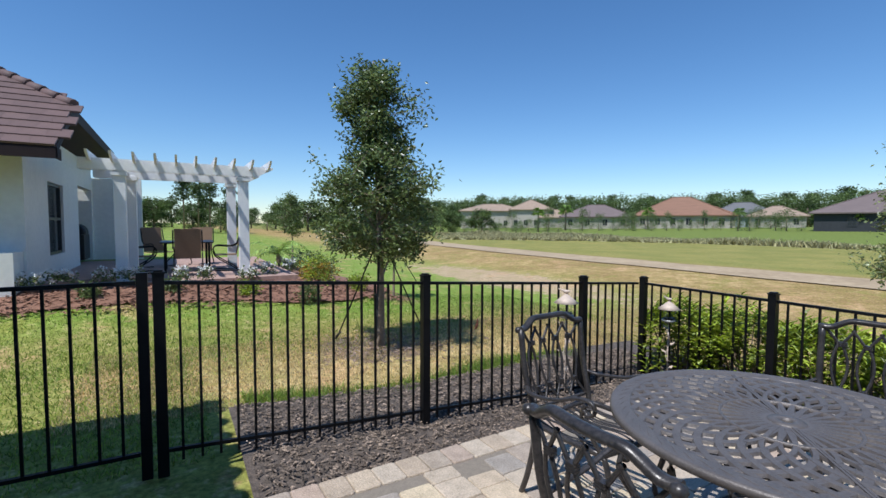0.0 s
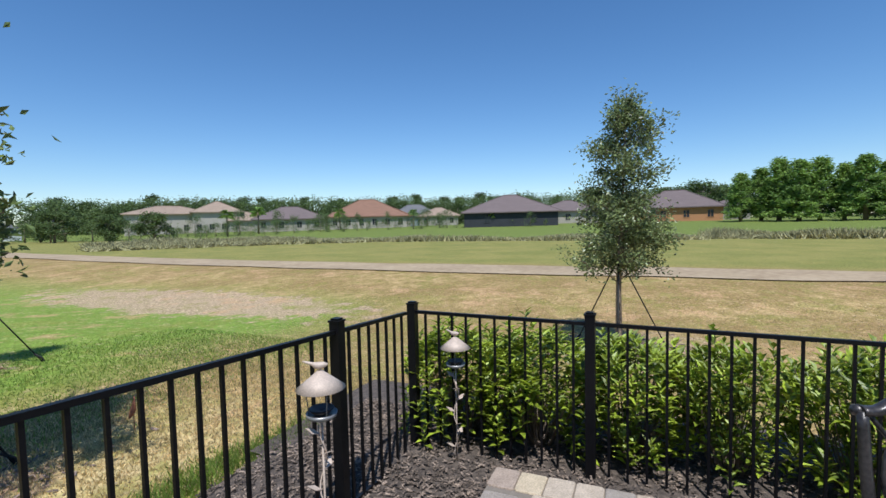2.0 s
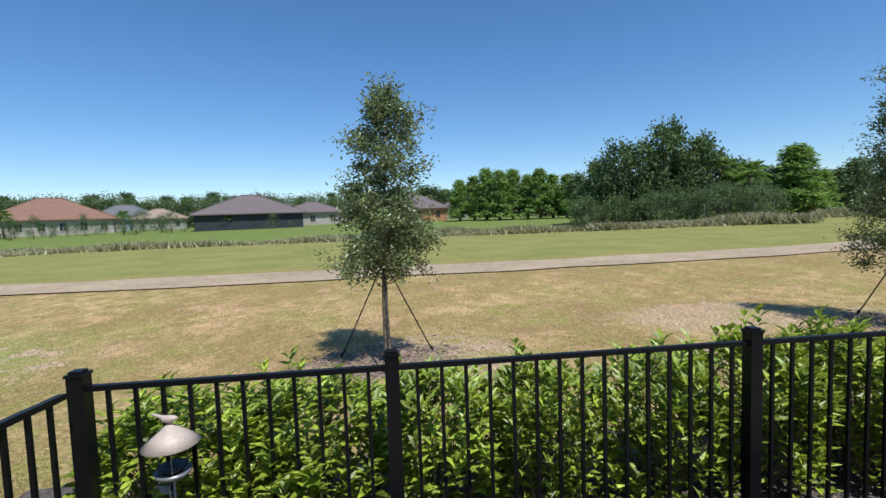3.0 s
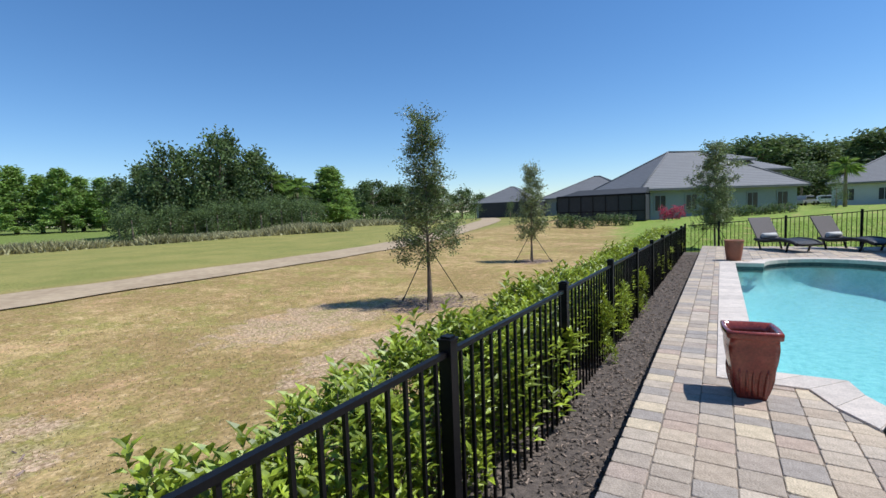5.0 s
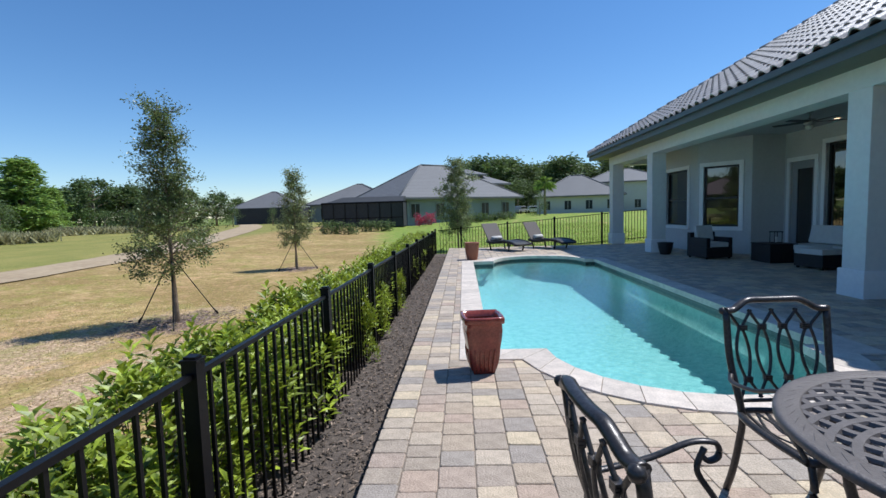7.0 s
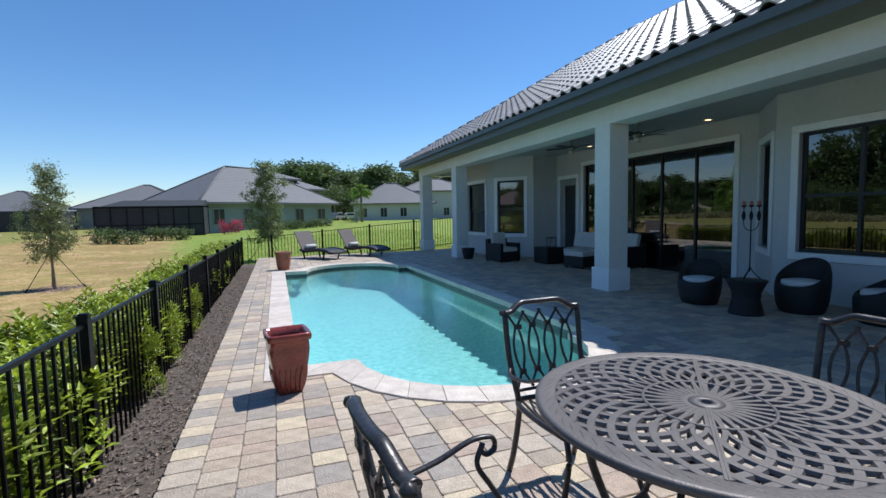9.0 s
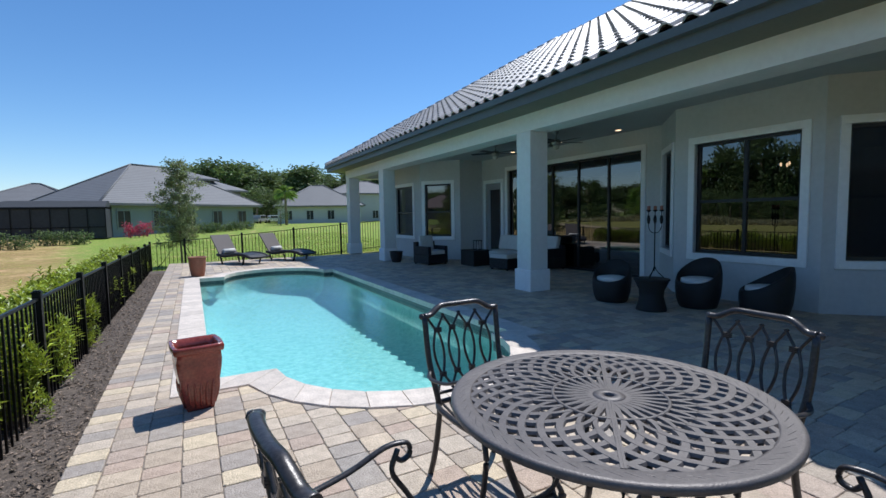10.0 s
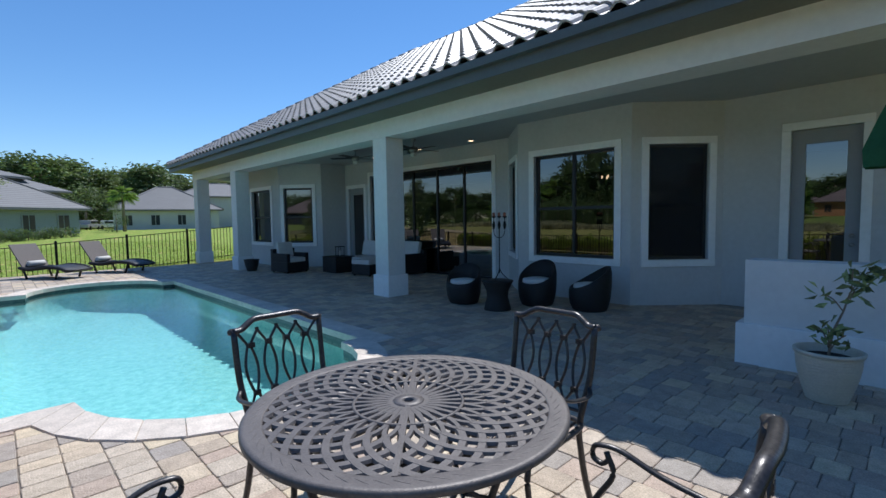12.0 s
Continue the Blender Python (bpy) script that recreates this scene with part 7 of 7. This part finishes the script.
def sling_chair(at):
    t = thing("sling_chair", "dark framed patio armchair with brown sling seat", "chair", at, "neighbour's patio chairs")
    for s in (-1, 1):
        bm = bmesh.new()
        tube(bm, curve([(0.25, s * 0.28, 0.03), (-0.25, s * 0.28, 0.02), (0.22, s * 0.28, 0.35), (0.24, s * 0.28, 0.6), (-0.2, s * 0.28, 0.62), (-0.33, s * 0.27, 1.0)], 5), 0.014, 6)
        part("side_frame", bm, BLACK, t)
    bm = bmesh.new()
    box(bm, -0.22, -0.25, 0.38, 0.26, 0.25, 0.395)
    part("seat", bm, SLINGB, t)
    bm = bmesh.new()
    box(bm, -0.01, -0.25, 0, 0.01, 0.25, 0.64, m=pose(-0.22, 0, 0.4, 0, -12, 0), bevel=0.004)
    part("backrest", bm, SLINGB, t)
    return t


SLINGB = mat("tan brown sling", (0.2, 0.13, 0.08), 0.8, vary=0.1, scale=30)
s0 = sling_chair(pose(0.62, 12.0, PZ, 0, 0, 88))
for x, y, a in ((-0.3, 12.9, 5), (1.45, 12.8, 175), (0.0, 14.6, -60), (1.0, 14.9, -100)):
    copy_thing(s0, pose(x, y, PZ, 0, 0, a))
nt_ = thing("dining_table", "dark rectangular patio dining table under the pergola", "table", pose(0.62, 13.1, PZ))
solid("tabletop", [(-0.55, -0.5, 0.68, 0.55, 0.8, 0.71)], FRAME, nt_, bevel=0.006)
for x in (-0.45, 0.45):
    for y in (-0.42, 0.72):
        solid("leg", [(x - 0.025, y - 0.025, 0, x + 0.025, y + 0.025, 0.68)], BLACK, nt_)
WFL = mat("white petals", (0.8, 0.78, 0.74), 0.8)
for k, (x, y) in enumerate(((-1.35, 10.6), (-1.75, 10.5), (-0.75, 10.75), (-0.35, 10.75), (0.5, 10.75), (0.9, 10.75), (1.7, 10.8), (2.2, 11.4), (2.9, 12.6), (3.1, 13.6))):
    t = thing("flowering_plant", "low plant with white blossoms at the patio edge", "flowers", pose(x, y, ground_z(x, y)), "white flowers by patio")
    c = [(rnd.uniform(-0.16, 0.16), rnd.uniform(-0.12, 0.12), rnd.uniform(0.12, 0.3)) for _ in range(16)]
    v, f = leaf_bunch(c, 12, 0.06, 0.035, 0.04, k)
    part("foliage", raw_mesh("foliage", v, f, OAK), None, t, kind="stuff")
    v, f = leaf_bunch([(a, b, z + 0.06) for a, b, z in c], 7, 0.045, 0.04, 0.025, k + 30, droop=-0.6)
    part("blossom", raw_mesh("blossom", v, f, WFL), None, t, "white blossoms", "stuff")
for x, y, h, m in ((3.1, 10.6, 0.6, HEDGE), (3.4, 11.2, 0.65, OAK), (3.9, 10.2, 0.35, HEDGE), (2.6, 9.4, 0.3, OAK), (3.3, 12.5, 0.6, OAK), (0.3, 10.2, 0.22, OAK), (1.6, 9.9, 0.25, HEDGE), (-0.9, 10.1, 0.2, OAK)):
    t = thing("garden_shrub", "small green shrub in the red mulch bed", "shrub", pose(x, y, ground_z(x, y)), "shrubs in the red bed")
    r_ = random.Random(int(x * 10))
    c = [(r_.uniform(-0.5, 0.5) * h, r_.uniform(-0.5, 0.5) * h, r_.uniform(0.1, 1.0) * h) for _ in range(40)]
    v, f = leaf_bunch(c, 14, 0.075, 0.03, 0.05, int(x * 7))
    part("foliage", raw_mesh("foliage", v, f, m), None, t, kind="stuff")
for x, y in ((3.25, 11.3), (3.55, 11.6), (3.05, 11.05)):
    t = thing("croton_plant", "yellow and orange croton plant in the red bark bed", "shrub", pose(x, y, ground_z(x, y) + 0.03), "crotons in the red bed")
    c = [(rnd.uniform(-0.18, 0.18), rnd.uniform(-0.18, 0.18), rnd.uniform(0.06, 0.34)) for _ in range(22)]
    v, f = leaf_bunch(c, 10, 0.12, 0.035, 0.05, int(x * 9))
    part("foliage", raw_mesh("foliage", v, f, CROTON), None, t, kind="stuff")
t = thing("fan_palm", "young green palm with arching fronds beside the patio", "palm", pose(3.0, 14.6, ground_z(3.0, 14.6)))
bm = bmesh.new()
tube(bm, [(0, 0, -0.1), (0.02, 0, 0.25), (0, 0, 0.45)], [0.1, 0.09, 0.06], 8)
part("trunk", bm, BARK, t)
for k in range(11):
    a, v, f = k * 2.4, [], []
    el = 0.5 + 0.07 * k
    prev = Vector((0, 0, 0.4))
    for j in range(12):
        u = (j + 1) / 12
        p = Vector((math.cos(a) * 0.95 * u, math.sin(a) * 0.95 * u, 0.4 + el * 1.1 * u - 1.0 * u * u))
        side = Vector((-math.sin(a), math.cos(a), 0))
        for sg in (-1, 1):
            i = len(v)
            tip = p + side * sg * 0.24 * math.sin(math.pi * min(1, u * 0.9 + 0.1)) + (p - prev) * 0.9 - Vector((0, 0, 0.08))
            v += [prev, p, tip]
            f.append((i, i + 1, i + 2))
        prev = p
    part("frond", raw_mesh("frond", v, f, CYPF), None, t)
gnome = thing("garden_stake", "small rusty bird shaped garden stake in the lawn", "garden ornament", pose(4.35, 6.2, ground_z(4.35, 6.2)))
bm = bmesh.new()
tube(bm, [(0, 0, 0), (0, 0, 0.14)], 0.004, 5)
tube(bm, [(-0.04, 0, 0.12), (-0.02, 0, 0.15), (0.0, 0, 0.19), (0.01, 0, 0.26), (0.015, 0, 0.3)], [0.004, 0.02, 0.024, 0.01, 0.003], 8)
part("figure", bm, CLAY, gnome)


# ---- pool coping and pavers ----
def top_piece(bm, x0, y0, x1, y1, z, th, r):
    """One stone: vertical sides, and a worn upper edge."""
    v = []
    for zz, i in ((z - th, 0), (z - 0.006, 0), (z, r)):
        v.append([bm.verts.new(p) for p in ((x0 + i, y0 + i, zz), (x1 - i, y0 + i, zz), (x1 - i, y1 - i, zz), (x0 + i, y1 - i, zz))])
    for a, b in zip(v, v[1:]):
        for k in range(4):
            bm.faces.new((a[k], a[(k + 1) % 4], b[(k + 1) % 4], b[k]))
    bm.faces.new(v[2])


coping = tagged(new("pool_coping"), label="cream stone coping round the pool edge", kind="structure")


def resample(poly, stepl):
    pts = [Vector((*p, 0)) for p in poly]
    out = []
    for a, b in zip(pts, pts[1:] + pts[:1]):
        n = max(1, round((b - a).length / stepl)) if (b - a).length > stepl * 0.6 else 1
        out += [a.lerp(b, k / n) for k in range(n)]
    return out


inn = pool_outline(-0.03)
out_ = pool_outline(0.29)
# join short runs of the outline into stones
lens = [0.0]
for a, b in zip(inn, inn[1:] + inn[:1]):
    lens.append(lens[-1] + math.hypot(b[0] - a[0], b[1] - a[1]))


def along(poly, i, t):
    a, b = poly[i % len(poly)], poly[(i + 1) % len(poly)]
    return Vector((a[0] + (b[0] - a[0]) * t, a[1] + (b[1] - a[1]) * t, 0))


i = 0
while i < len(inn):
    seg = lens[i + 1] - lens[i]
    if seg > 0.45:
        n = round(seg / 0.3)
        spans = [((i, k / n), (i, (k + 1) / n)) for k in range(n)]
        i += 1
    else:
        j = i
        while j < len(inn) and lens[j + 1] - lens[i] < 0.34 and lens[j + 1] - lens[j] <= 0.45:
            j += 1
        j = max(j, i + 1)
        spans = [((i, 0), (j, 0))]
        i = j
    for (ia, ta), (ib, tb) in spans:
        A, B = along(inn, ia, ta), along(inn, ib, tb)
        D, C = along(out_, ia, ta), along(out_, ib, tb)
        cen = (A + B + C + D) / 4
        bm = bmesh.new()
        lay = []
        for zz, sh in ((-0.07, 0.994), (0.005, 0.994), (0.014, 0.972)):
            lay.append([bm.verts.new(cen + (p - cen) * sh + Vector((0, 0, zz))) for p in (A, B, C, D)])
        for s, u in zip(lay, lay[1:]):
            for k in range(4):
                bm.faces.new((s[k], s[(k + 1) % 4], u[(k + 1) % 4], u[k]))
        bm.faces.new(lay[2])
        bm.faces.new(lay[0])
        part("coping_stone", bm, COPING, coping)

CW = 0.2
rnd = random.Random(11)
lengths = (0.135, 0.2, 0.165, 0.2, 0.165)


def worn_block(a, b, seed):
    """A tumbled block: eight-cornered outline, rounded shoulders, uneven corners; verts and faces."""
    r_ = random.Random(seed)
    c = r_.uniform(0.007, 0.014)
    ring = [(-a + c, -b), (a - c, -b), (a, -b + c), (a, b - c), (a - c, b), (-a + c, b), (-a, b - c), (-a, -b + c)]
    ring = [(x + r_.uniform(-0.0028, 0.0022), y + r_.uniform(-0.0028, 0.0022)) for x, y in ring]
    v, f = [], []
    for zz, k in ((-0.02, 1.0), (-0.007, 0.995), (-0.002, 0.965), (0.0, 0.91)):
        v += [(x * (1 - (1 - k) * 0.075 / a), y * (1 - (1 - k) * 0.075 / b), zz) for x, y in ring]
    for q in (0, 8, 16):
        f += [(q + i, q + (i + 1) % 8, q + 8 + (i + 1) % 8, q + 8 + i) for i in range(8)]
    f.append(tuple(range(24, 32)))
    return v, f


block = {(L, k): worn_block(CW / 2 - 0.0014, L / 2 - 0.0014, k + L) for L in set(lengths) for k in range(5)}
paver_mesh = {key: raw_mesh("paver", *vf, PAVER) for key, vf in block.items()}
clip = pool_outline(0.27)
pv, pf, near = [], [], 0
x = DX1 - 0.205
cols = int((DX1 - 0.205 - DX0) / CW)
for c in range(cols):
    xc = DX1 - 0.205 - CW * (c + 0.5)
    y = DY0 + rnd.uniform(0, 0.15)
    while y < DY1 - 0.21:
        L = rnd.choice(lengths)
        yc = y + L / 2
        y += L
        if y > DY1 - 0.2:
            break
        if all(inside((xc + a * CW / 2, yc + b * L / 2), clip) for a in (-1, 1) for b in (-1, 1)):
            continue
        dz = rnd.uniform(-0.003, 0.003)
        if near < 300 and 2.9 < xc and -1.6 < yc < 2.6:
            o = part("paver", paver_mesh[(L, rnd.randrange(5))], PAVER, floor)
            o.matrix_local = pose(xc, yc, dz, 0, 0, rnd.uniform(-0.9, 0.9))
            near += 1
        else:
            v0, f0 = block[(L, rnd.randrange(5))]
            k, w = len(pv), radians(rnd.uniform(-0.9, 0.9))
            pv += [(xc + px_ - py_ * w, yc + py_ + px_ * w, pz_ + dz) for px_, py_, pz_ in v0]
            pf += [tuple(k + i for i in q) for q in f0]
edge_blocks = [[worn_block(0.0985, 0.0755, k + 40), worn_block(0.0755, 0.0985, k + 60)] for k in range(5)]
for c, (fixed, lo, hi) in enumerate(((0, DY0, DY1), (1, DX0, DX1 - 0.21))):
    q = lo
    while q + 0.14 < hi:
        L = 0.155
        k = len(pv)
        cx, cy = (DX1 - 0.1025, q + L / 2) if c == 0 else (q + L / 2, DY1 - 0.1025)
        v0, f0 = rnd.choice(edge_blocks)[c]
        pv += [(cx + px_, cy + py_, pz_ + 0.002) for px_, py_, pz_ in v0]
        pf += [tuple(k + i for i in w) for w in f0]
        q += L
part("paving", raw_mesh("paving", pv, pf, PAVER_J), None, floor, kind="stuff")
